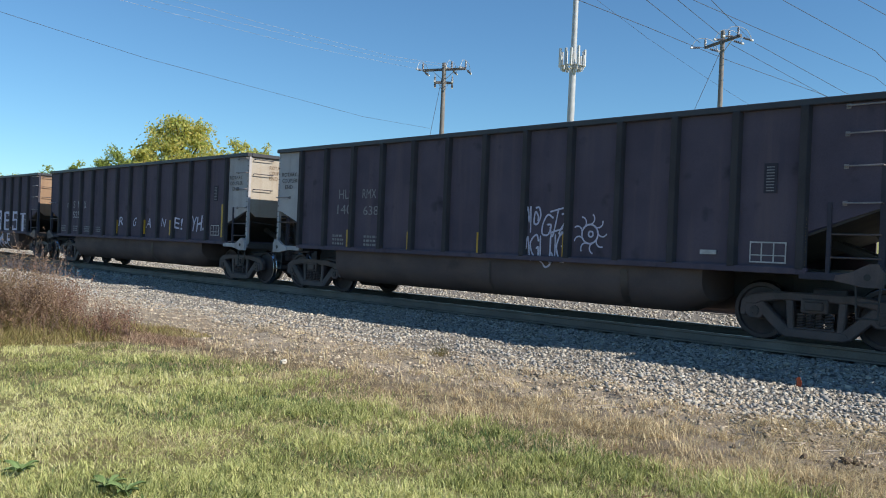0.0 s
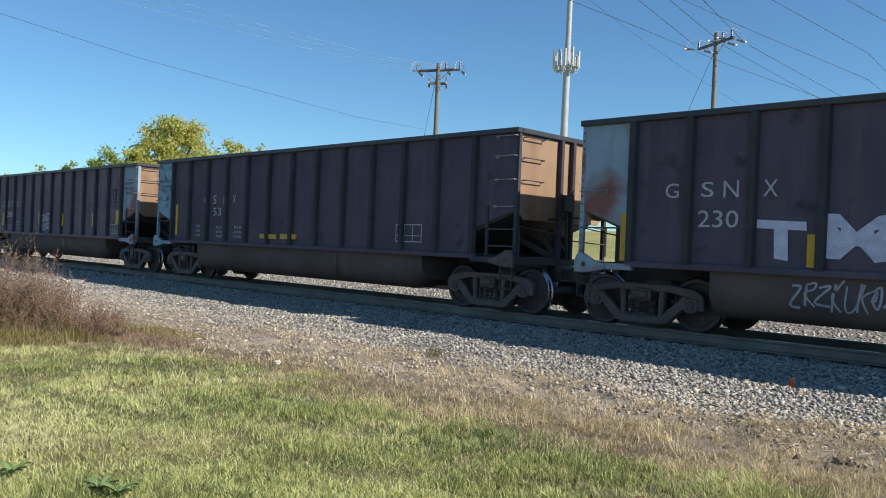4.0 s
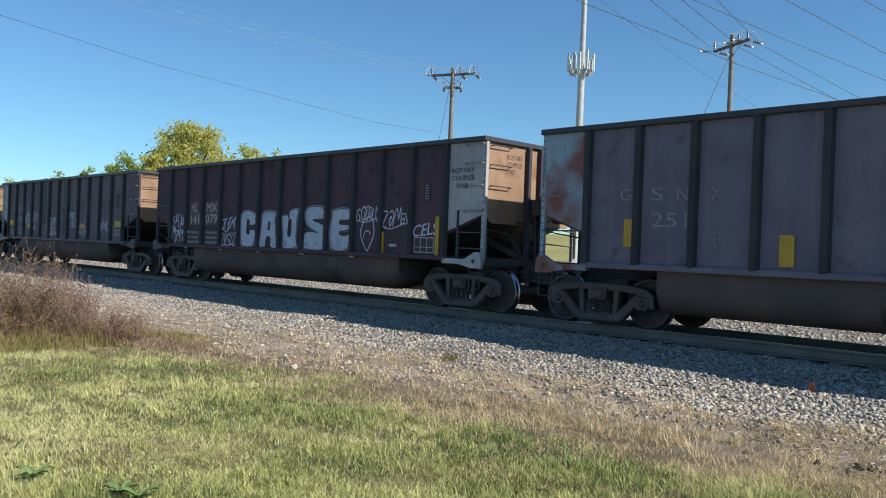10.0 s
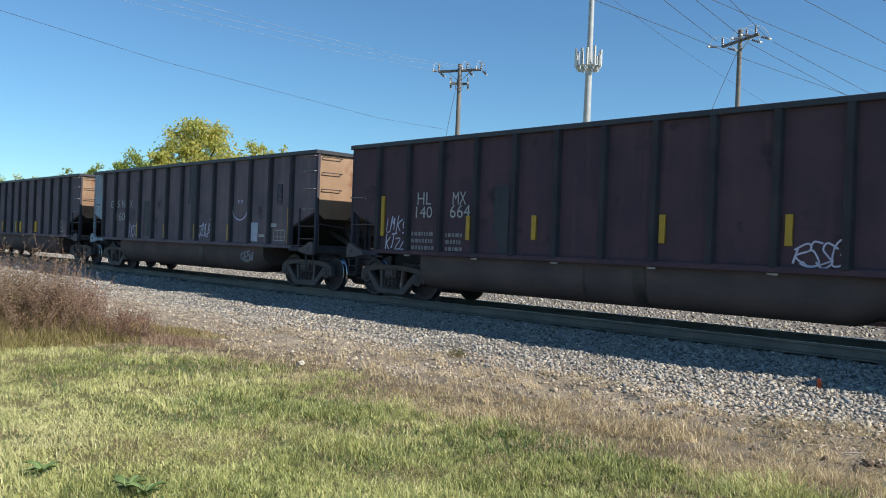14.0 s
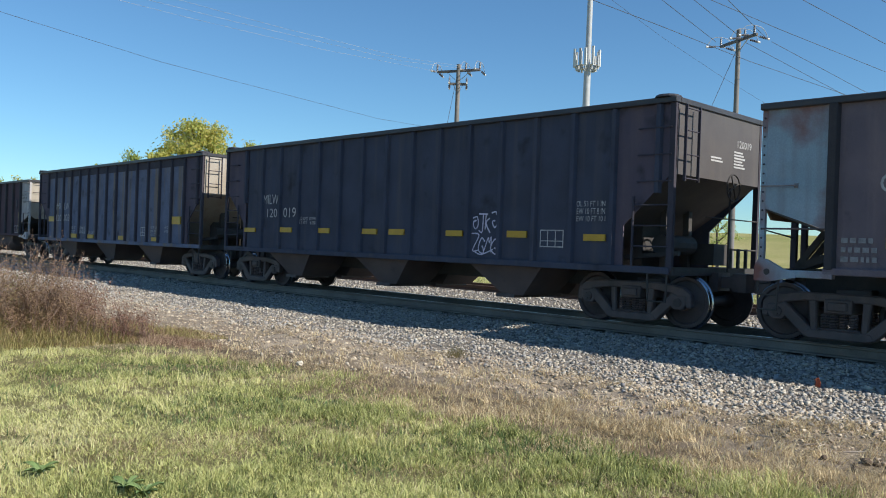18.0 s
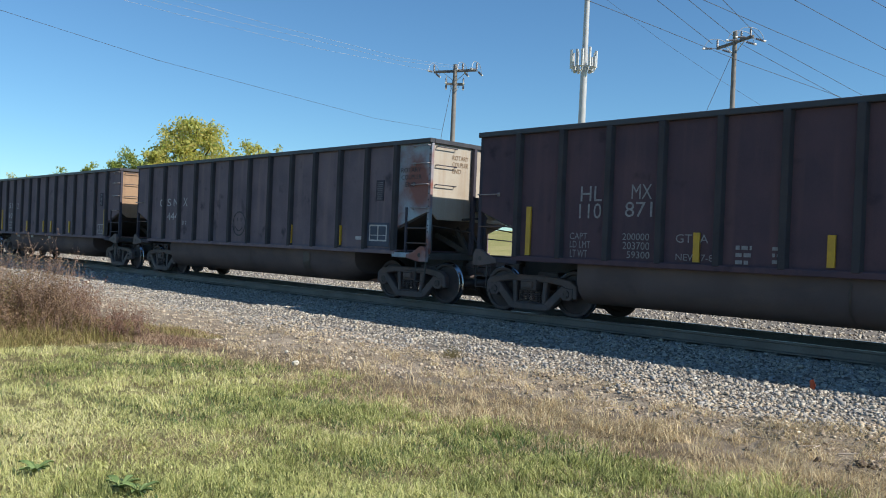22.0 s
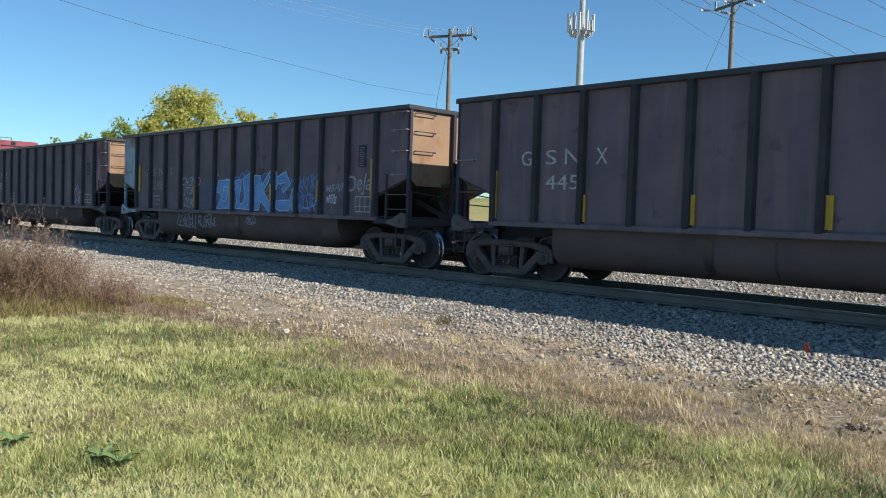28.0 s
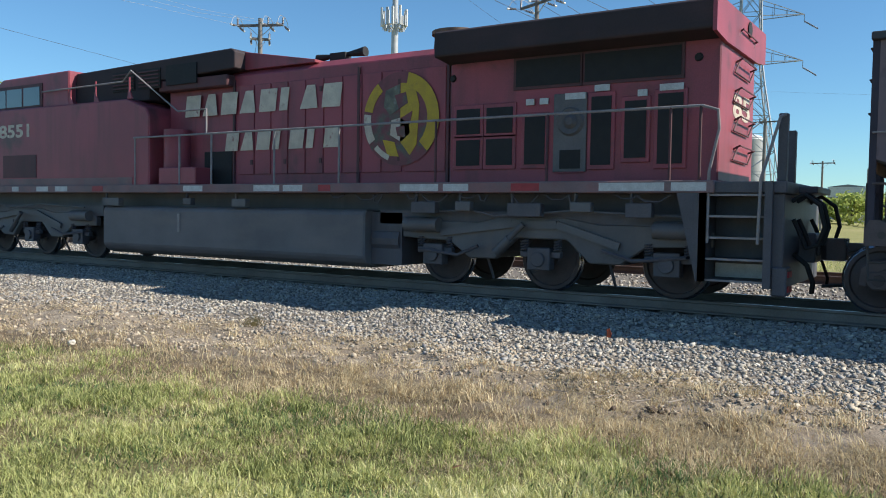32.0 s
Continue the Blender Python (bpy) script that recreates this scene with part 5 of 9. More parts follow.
            for k in range(3):
                s.bar((LONG + 0.02, 0.4 + 0.3 * k, 1.06), (LONG + 0.02, 0.4 + 0.3 * k, 1.42), 0.05)
            return s.pipe([(LONG + 0.02, 0.4, 1.4), (LONG + 0.02, 1.4, 1.4)], 0.016).pipe([(LONG, -0.5, 1.95), (LONG, 1.5, 1.95)], 0.012)
        sub("brake_gear", brake, "under_black", "brake cylinder, hand wheel and piping")

        def coupler():
            X = LONG
            s = Shape().box(X - 0.3, X + 0.42, -0.11, 0.11, 0.72, 0.92).box(X - 0.05, X + 0.12, -0.22, 0.22, 0.66, 0.98)
            return s.prism([(X + 0.36, -0.17), (X + 0.62, -0.2), (X + 0.71, -0.08), (X + 0.6, 0.02), (X + 0.71, 0.1), (X + 0.5, 0.2), (X + 0.36, 0.15)], 0.66, 0.98, "z")
        sub("coupler", coupler, "truck_iron", "cast knuckle coupler")
        sub("stirrup", lambda: Shape().pipe([(14.3, -1.58, 0.95), (14.32, -1.58, 0.48), (14.66, -1.58, 0.48), (14.68, -1.58, 0.95)], 0.018), "under_black")
    if number == 13:
        pts, polys = text_points("120019")
        me = bpy.data.meshes.new("lettering")
        me.from_pydata([(LONG - 0.025, 0.62 + p[0] * 0.55, 3.28 + p[1] * 0.13) for p in pts], [], polys)
        me.materials.append(MATS["white_letters"])
        part("lettering", me, car, "white number on the end sheet")
        rows = Shape()
        for y0, z0, n in ((0.5, 2.9, 6), (-0.35, 2.95, 2)):
            for k in range(n):
                rows.box(LONG - 0.03, LONG - 0.024, y0, y0 + 0.42 - 0.05 * (k % 3), z0 + 0.055 * k, z0 + 0.03 + 0.055 * k)
        tagged(part("stencilling", mesh_of("stencilling", rows, "white_letters"), car), "rows of small white stencilling", kind="stuff")
    # discharge bays, V-shaped, below the sill
    for k, x in enumerate((3.3, 7.15, 11.0)):
        for y in (-1.25, 0.25):
            me = cached(("bay", y), lambda y=y: mesh_of("discharge_bay", Shape().add(
                [(-1.1, y - 0.2, 1.0), (0.95, y - 0.2, 1.0), (0.95, y + 1.2, 1.0), (-1.1, y + 1.2, 1.0), (-0.25, y, 0.36), (0.3, y, 0.36), (0.3, y + 1.0, 0.36), (-0.25, y + 1.0, 0.36)],
                [(0, 1, 2, 3), (7, 6, 5, 4), (0, 4, 5, 1), (1, 5, 6, 2), (2, 6, 7, 3), (3, 7, 4, 0)]), "tub_paint"))
            bay = part("discharge_bay", me, car, at=(x, 0, 0))
            part("gate", cached(("gate", y), lambda y=y: mesh_of("gate", Shape().box(-0.4, 0.1, y - 0.03, y + 1.03, 0.3, 0.37), "truck_iron")), bay)
    for x in TRUCKS:
        add_bogie(car, x, number)
    decorate(car, number, deco, "white_letters")
    return car


material("faded_end_letters", (0.2, 0.13, 0.08), (0.27, 0.18, 0.11), 9.0, 0.8, 0.0, 0.0, 90)
DECO = {
    1: dict(marks=[('HLS', 2.65, 2.29, 3.15, 2.52), ('RMX', 3.53, 2.3, 4.02, 2.51), ('140', 2.6, 1.93, 3.14, 2.16), ('638', 3.58, 1.91, 4.11, 2.12)], strips=[(13.57, 1.06, 13.7, 2.01), (11.47, 1.09, 11.57, 1.57), (9.33, 1.06, 9.44, 1.57), (7.2, 1.08, 7.32, 1.57), (5.12, 1.06, 5.24, 1.55), (2.99, 1.08, 3.13, 1.56)], bars=[(2.45, 1.2, 2.87, 1.48), (3.63, 1.2, 4.13, 1.48)], tags=[(8.4, 1.07, 9.42, 2.14)], sun=[(9.49, 1.18, 10.35, 1.99)], plates=[(12.85, 1.21, 13.41, 1.53)], stencils=[(13.03, 2.26, 13.23, 2.71)], badges=[(12.04, 1.31, 12.31, 1.38)]),
    2: dict(marks=[('G', 1.81, 2.13, 2.05, 2.36), ('S', 2.39, 2.15, 2.58, 2.4), ('N', 2.85, 2.15, 3.06, 2.39), ('X', 3.41, 2.12, 3.61, 2.38), ('525', 2.39, 1.77, 3.02, 2.01)], strips=[(0.97, 1.21, 1.15, 2.15), (4.14, 1.25, 4.26, 1.72), (6.27, 1.24, 6.4, 1.71), (8.42, 1.26, 8.52, 1.73), (10.25, 1.25, 10.37, 1.73), (13.38, 1.26, 13.53, 2.2)], words=[('R', 6.53, 1.53, 6.87, 1.83), ('G', 7.66, 1.49, 7.87, 1.78), ('A', 8.64, 1.46, 9.01, 1.77), ('N', 9.7, 1.51, 9.97, 1.78), ('E!', 10.53, 1.46, 11.1, 1.81), ('YH.', 11.63, 1.41, 12.4, 1.86)], bars=[(1.27, 1.25, 1.73, 1.52), (2.47, 1.27, 2.86, 1.5), (3.49, 1.26, 3.98, 1.5), (4.57, 1.27, 4.98, 1.48)], plates=[(12.8, 1.3, 13.27, 1.6)], stencils=[(12.91, 2.31, 13.13, 2.75)]),
    3: dict(marks=[('G', 1.71, 2.22, 1.95, 2.46), ('S', 2.34, 2.23, 2.55, 2.47), ('N', 2.71, 2.22, 2.96, 2.48), ('X', 3.34, 2.23, 3.56, 2.48), ('230', 2.3, 1.75, 2.97, 2.02)], strips=[(0.84, 1.16, 1.06, 1.97), (4.0, 1.19, 4.16, 1.67), (6.12, 1.2, 6.26, 1.68), (8.24, 1.22, 8.36, 1.67), (10.35, 1.2, 10.48, 1.68), (13.56, 1.21, 13.68, 2.16)], words=[('T', 3.28, 1.28, 3.99, 1.87), ('M', 4.28, 1.31, 5.12, 1.95), ('F', 5.26, 1.33, 6.05, 2.11), ('B', 9.53, 1.2, 10.34, 2.06), ('E', 10.6, 1.18, 11.4, 2.02), ('S', 11.72, 1.19, 12.47, 2.02), ('T', 12.65, 1.22, 13.48, 1.95), ('T-M-F', 8.55, 0.38, 11.22, 1.1)], tags=[(7.5, 1.37, 8.17, 1.82), (3.77, 0.61, 5.6, 1.06)], plates=[(12.85, 1.29, 13.38, 1.68)]),
    4: dict(marks=[('G', 2.96, 2.21, 3.16, 2.47), ('S', 3.46, 2.23, 3.64, 2.47), ('N', 4.03, 2.23, 4.19, 2.42), ('X', 4.51, 2.24, 4.68, 2.47), ('53', 3.48, 1.89, 3.92, 2.12)], strips=[(1.3, 1.31, 1.44, 2.22), (5.96, 1.29, 6.74, 1.41), (6.91, 1.3, 7.6, 1.43)], bars=[(2.52, 1.28, 2.78, 1.68), (3.67, 1.27, 4.01, 1.65), (4.63, 1.28, 5.04, 1.66)], plates=[(11.33, 1.34, 12.16, 1.73)]),
    5: dict(marks=[('G', 1.57, 2.2, 1.87, 2.47), ('S', 2.28, 2.22, 2.54, 2.47), ('N', 2.82, 2.21, 3.12, 2.47), ('X', 3.34, 2.22, 3.63, 2.47), ('280', 2.18, 1.77, 2.93, 2.03)], strips=[(1.67, 1.43, 1.94, 1.95), (5.98, 1.53, 6.17, 2.0), (8.44, 1.45, 8.59, 1.95), (11.23, 1.48, 11.38, 1.94), (13.22, 1.57, 13.47, 2.05)], words=[('YARD', 6.34, 1.61, 7.13, 1.94), ('HOUNDS', 6.36, 1.28, 7.18, 1.58)], plates=[(12.78, 1.25, 13.34, 1.58)], stencils=[(12.94, 2.31, 13.15, 2.78)], drips=[(3.84, 1.25, 4.08, 2.89), (3.92, 1.29, 4.1, 2.87)], bars=[(1.32, 1.26, 1.7, 1.6), (2.41, 1.26, 2.82, 1.52), (3.45, 1.26, 3.8, 1.67)]),
    6: dict(marks=[('G', 1.73, 2.24, 1.99, 2.47), ('S', 2.33, 2.25, 2.57, 2.48), ('N', 2.77, 2.24, 3.01, 2.47), ('X', 3.45, 2.23, 3.68, 2.49), ('129', 2.34, 1.78, 2.99, 2.04)], strips=[(1.21, 1.2, 1.49, 2.14), (4.72, 1.2, 4.9, 1.68), (6.81, 1.21, 6.96, 1.7), (7.85, 1.22, 8.0, 1.69), (9.98, 1.23, 10.11, 1.7), (13.22, 1.24, 13.46, 2.16)], plates=[(12.76, 1.24, 13.29, 1.57)], stencils=[(12.92, 2.3, 13.18, 2.75)], bars=[(2.35, 1.26, 2.85, 1.7)]),
    7: dict(marks=[('G', 1.78, 2.25, 2.0, 2.45), ('S', 2.39, 2.24, 2.62, 2.46), ('N', 2.87, 2.25, 3.06, 2.45), ('X', 3.47, 2.25, 3.66, 2.45), ('251', 2.41, 1.8, 3.07, 2.04), ('GT', 3.49, 1.59, 3.69, 1.71), ('A', 3.53, 1.44, 3.61, 1.56)], strips=[(4.6, 1.22, 4.83, 1.69), (6.72, 1.21, 6.93, 1.68), (7.78, 1.22, 7.96, 1.69), (9.9, 1.2, 10.07, 1.69), (13.36, 1.2, 13.52, 2.16), (1.86, 1.45, 2.13, 1.93)], plates=[(12.7, 1.34, 13.32, 1.71)], stencils=[(12.93, 2.25, 13.2, 2.78)], badges=[(12.07, 1.42, 12.31, 1.5)]),
    8: dict(marks=[('HL', 2.44, 2.16, 2.84, 2.41), ('MX', 3.37, 2.16, 4.0, 2.41), ('141', 2.42, 1.8, 2.93, 2.08), ('079', 3.34, 1.81, 4.02, 2.08)], strips=[(0.91, 1.08, 1.09, 1.99), (3.03, 1.16, 3.18, 1.6), (6.22, 1.13, 6.34, 1.61), (8.35, 1.13, 8.47, 1.62), (11.55, 1.16, 11.64, 1.64), (13.31, 1.07, 13.52, 1.99)], words=[('C', 5.36, 1.06, 6.18, 2.18), ('A', 6.32, 1.05, 7.29, 2.14), ('U', 7.44, 1.05, 8.23, 2.16), ('S', 8.47, 1.04, 9.42, 2.24), ('E', 9.58, 1.08, 10.51, 2.18), ('CELS', 12.64, 1.57, 13.43, 1.84)], tags=[(1.16, 1.26, 2.07, 2.15), (4.31, 1.18, 5.13, 2.05), (10.6, 1.89, 11.49, 2.27), (11.56, 1.74, 12.37, 2.23)], cone=[(10.8, 1.18, 11.29, 1.93)], bars=[(2.23, 1.2, 2.97, 1.63), (3.37, 1.2, 4.05, 1.63)], plates=[(12.68, 1.2, 13.31, 1.54)], stencils=[(12.94, 2.34, 13.15, 2.71)], badges=[(11.85, 1.31, 12.1, 1.37)]),
    9: dict(marks=[('G', 1.78, 2.25, 2.04, 2.5), ('S', 2.4, 2.25, 2.61, 2.49), ('N', 2.82, 2.26, 3.08, 2.5), ('X', 3.53, 2.26, 3.7, 2.51), ('536', 2.38, 1.81, 3.08, 2.06)], strips=[(1.29, 1.68, 1.79, 1.9), (3.57, 1.59, 4.06, 1.71), (5.89, 1.6, 6.17, 1.7), (12.93, 1.65, 13.45, 1.86), (9.65, 1.6, 10.18, 1.72)], words=[('WATCH', 8.51, 1.89, 9.39, 2.21), ('OUT', 8.63, 1.59, 9.28, 1.86)], tags=[(3.31, 1.78, 3.84, 2.29), (3.82, 1.79, 4.41, 2.28), (4.39, 1.84, 4.9, 2.27), (6.22, 1.29, 7.26, 2.09), (9.56, 1.29, 10.4, 1.88), (11.57, 1.46, 12.54, 1.93), (3.69, 1.54, 4.19, 1.81), (4.41, 1.5, 4.65, 1.79)], bars=[(1.34, 1.3, 1.84, 1.55), (2.47, 1.28, 2.93, 1.67)], drips=[(7.76, 1.24, 8.18, 3.58), (5.48, 1.7, 5.87, 3.65)], plates=[(12.89, 1.34, 13.35, 1.54)], stencils=[(12.97, 2.32, 13.17, 2.79)]),
    10: dict(marks=[('HL', 2.42, 2.17, 2.86, 2.44), ('MX', 3.53, 2.16, 3.93, 2.43), ('140', 2.38, 1.88, 2.91, 2.13), ('664', 3.46, 1.88, 4.06, 2.16)], strips=[(1.13, 1.46, 1.37, 2.38), (3.96, 1.42, 4.08, 1.92), (5.71, 1.46, 5.86, 1.93), (8.49, 1.46, 8.64, 1.94), (10.63, 1.47, 10.76, 1.94), (13.24, 1.47, 13.45, 2.39)], tags=[(1.34, 1.18, 2.06, 1.98), (10.76, 1.2, 11.45, 1.61)], drips=[(4.77, 1.16, 5.08, 2.52)], bars=[(2.26, 1.18, 2.99, 1.64), (3.35, 1.18, 3.85, 1.62)], plates=[(12.68, 1.21, 13.24, 1.54)], stencils=[(12.88, 2.3, 13.16, 2.8)]),
    11: dict(marks=[('G', 1.67, 2.22, 1.95, 2.49), ('S', 2.27, 2.23, 2.51, 2.49), ('N', 2.68, 2.22, 2.97, 2.5), ('X', 3.35, 2.22, 3.6, 2.5), ('160', 2.24, 1.76, 2.95, 2.06)], strips=[(3.92, 1.2, 4.13, 1.69), (6.06, 1.2, 6.24, 1.67), (8.18, 1.2, 8.33, 1.67), (10.26, 1.2, 10.41, 1.67), (13.44, 1.19, 13.61, 2.15)], tags=[(8.51, 1.35, 9.32, 1.82), (10.97, 0.65, 11.69, 0.97), (3.33, 1.22, 3.87, 1.73)], smile=[(10.53, 1.79, 11.42, 2.39)], plates=[(12.8, 1.25, 13.35, 1.55)], stencils=[(12.92, 2.23, 13.16, 2.78)], drips=[(4.53, 1.25, 4.92, 2.45), (7.81, 1.21, 8.28, 3.46)], patch=[(11.59, 1.21, 11.97, 1.74)], badges=[(12.67, 1.62, 12.94, 1.72), (12.05, 1.34, 12.34, 1.41)]),
    12: dict(marks=[('G', 1.72, 2.23, 1.95, 2.5), ('S', 2.33, 2.23, 2.56, 2.51), ('N', 2.78, 2.23, 3.03, 2.52), ('X', 3.45, 2.22, 3.69, 2.51), ('162', 2.37, 1.79, 3.0, 2.05)], strips=[(1.81, 1.46, 2.06, 1.94), (4.78, 1.21, 4.93, 1.69), (6.85, 1.21, 6.99, 1.69), (7.32, 1.21, 7.68, 1.68), (9.49, 1.23, 9.81, 1.7)], bars=[(1.23, 1.26, 1.71, 1.66), (2.39, 1.27, 2.88, 1.67)], plates=[(12.36, 1.28, 12.99, 1.73)]),
    13: dict(marks=[('MILW', 2.06, 2.26, 2.81, 2.52), ('120', 2.27, 1.9, 2.77, 2.14), ('019', 3.07, 1.9, 3.66, 2.16), ('LD LMT 200400', 3.84, 1.83, 4.62, 1.91), ('LT WT    62600', 3.85, 1.72, 4.62, 1.81), ('OL 53 FT 1 IN', 12.75, 2.09, 13.38, 2.19), ('EW 10 FT 8 IN', 12.76, 1.95, 13.38, 2.06), ('EW 10 FT 10 I', 12.76, 1.82, 13.39, 1.92)], strips=[(1.13, 1.49, 1.69, 1.61), (2.91, 1.5, 3.49, 1.63), (4.66, 1.5, 5.17, 1.63), (6.5, 1.5, 7.04, 1.63), (7.48, 1.5, 8.0, 1.63), (9.36, 1.5, 9.85, 1.62), (11.09, 1.5, 11.59, 1.63), (12.94, 1.47, 13.41, 1.59)], tags=[(10.12, 1.17, 10.82, 2.01)], plates=[(11.92, 1.33, 12.48, 1.66)]),
    14: dict(marks=[('MI', 2.11, 2.23, 2.55, 2.5), ('LW', 2.98, 2.23, 3.51, 2.49), ('120', 2.09, 1.76, 2.68, 2.02), ('003', 2.89, 1.77, 3.61, 2.03), ('LD LMT', 3.86, 1.44, 4.29, 1.55), ('LT WT', 3.87, 1.28, 4.26, 1.39), ('200800 LBS', 4.72, 1.43, 5.37, 1.55), ('60600 LBS', 4.73, 1.28, 5.37, 1.4), ('NEW 04-94', 5.56, 1.27, 6.33, 1.38), ('EXW 10-8', 11.16, 1.51, 11.71, 1.6), ('EW 10-7', 11.16, 1.39, 11.65, 1.48), ('CU FT 4000', 11.17, 1.26, 11.84, 1.36), ('H 12-9', 12.21, 1.53, 12.54, 1.62), ('H 12-6', 12.21, 1.4, 12.54, 1.49)], strips=[(1.27, 1.74, 1.88, 1.95), (3.88, 1.1, 4.44, 1.26), (5.59, 1.1, 6.17, 1.25), (8.54, 1.1, 9.05, 1.24), (11.25, 1.1, 11.77, 1.23), (12.75, 1.68, 13.34, 1.93)], plates=[(10.37, 1.27, 10.88, 1.57)]),
    15: dict(marks=[('HL', 2.57, 2.2, 3.03, 2.47), ('MX', 3.64, 2.23, 4.04, 2.48), ('110', 2.55, 1.89, 3.03, 2.16), ('871', 3.52, 1.92, 4.06, 2.18), ('CAPT', 2.36, 1.51, 2.75, 1.63), ('LD LMT', 2.37, 1.36, 2.82, 1.48), ('LT WT', 2.38, 1.18, 2.76, 1.32), ('200000', 3.49, 1.52, 4.02, 1.64), ('203700', 3.5, 1.36, 4.03, 1.49), ('59300', 3.59, 1.21, 4.04, 1.33), ('GT  A', 4.52, 1.5, 5.1, 1.64), ('NEW 7-82', 4.53, 1.21, 5.28, 1.32)], strips=[(1.27, 1.18, 1.48, 2.11), (4.84, 1.19, 4.96, 1.67), (6.94, 1.2, 7.06, 1.67), (7.71, 1.18, 7.9, 1.67), (9.84, 1.19, 10.03, 1.68), (13.35, 1.19, 13.53, 2.12)], plates=[(12.81, 1.21, 13.39, 1.53)], stencils=[(13.0, 2.31, 13.16, 2.75)], bars=[(5.56, 1.19, 5.82, 1.53), (6.14, 1.22, 6.35, 1.52)]),
    16: dict(marks=[('G', 1.78, 2.21, 2.05, 2.45), ('S', 2.32, 2.22, 2.58, 2.46), ('N', 2.76, 2.22, 3.07, 2.46), ('X', 3.41, 2.21, 3.69, 2.48), ('444', 2.33, 1.78, 3.08, 2.01), ('B T', 3.4, 1.63, 3.67, 1.75)], strips=[(0.92, 1.19, 1.14, 2.15), (3.04, 1.19, 3.21, 1.68), (5.16, 1.21, 5.32, 1.68), (7.28, 1.22, 7.41, 1.69), (9.42, 1.21, 9.53, 1.69), (11.55, 1.21, 11.65, 1.69)], smile=[(6.51, 1.44, 7.18, 1.95)], plates=[(12.73, 1.34, 13.36, 1.72)], stencils=[(12.93, 2.28, 13.2, 2.75)], badges=[(12.23, 1.36, 12.47, 1.44)]),
    17: dict(marks=[('G', 1.83, 2.22, 2.06, 2.47), ('S', 2.38, 2.23, 2.62, 2.47), ('N', 2.84, 2.22, 3.12, 2.46), ('X', 3.52, 2.2, 3.7, 2.46), ('101', 2.44, 1.77, 3.03, 2.03)], strips=[(1.32, 1.24, 1.51, 2.17), (4.83, 1.21, 4.97, 1.67), (6.96, 1.2, 7.08, 1.68), (7.8, 1.2, 8.01, 1.68), (9.9, 1.22, 10.08, 1.68), (13.36, 1.21, 13.54, 2.14)], plates=[(12.85, 1.24, 13.36, 1.59)], stencils=[(13.0, 2.27, 13.23, 2.75)], badges=[(3.49, 0.95, 3.76, 1.03), (5.31, 0.95, 5.59, 1.04), (7.45, 0.94, 7.71, 1.04)], bars=[(2.41, 1.29, 2.88, 1.68)]),
    18: dict(marks=[('S', 2.64, 2.25, 2.98, 2.51), ('F', 3.2, 2.24, 3.48, 2.5), ('N', 3.84, 2.23, 4.16, 2.5), ('X', 4.29, 2.23, 4.59, 2.49), ('2352', 2.59, 1.76, 4.51, 2.06)], strips=[(0.82, 1.15, 1.18, 2.12), (4.26, 1.15, 4.58, 1.67), (6.49, 1.13, 6.78, 1.71), (7.64, 1.18, 7.91, 1.71), (9.72, 1.15, 9.99, 1.68), (13.27, 1.18, 13.48, 2.11)], plates=[(12.71, 1.23, 13.37, 1.62)], stencils=[(12.99, 2.33, 13.22, 2.68)], tags=[(7.92, 0.55, 9.62, 1.01)], bars=[(1.93, 1.19, 2.64, 1.48), (3.14, 1.21, 3.92, 1.49)], badges=[(11.89, 1.32, 12.16, 1.38)]),
    19: dict(marks=[('G', 1.77, 2.22, 2.02, 2.49), ('S', 2.35, 2.23, 2.6, 2.5), ('N', 2.79, 2.23, 3.12, 2.51), ('X', 3.47, 2.22, 3.71, 2.5), ('445', 2.36, 1.77, 3.11, 2.04)], strips=[(1.02, 1.21, 1.19, 2.14), (3.16, 1.2, 3.29, 1.68), (5.28, 1.2, 5.41, 1.69), (7.41, 1.2, 7.53, 1.69), (9.37, 1.19, 9.51, 1.68), (11.5, 1.19, 11.62, 1.67)], tags=[(11.73, 1.47, 12.59, 1.93)], plates=[(12.91, 1.24, 13.46, 1.57)], stencils=[(13.04, 2.33, 13.24, 2.78)], badges=[(12.22, 1.34, 12.47, 1.42)]),
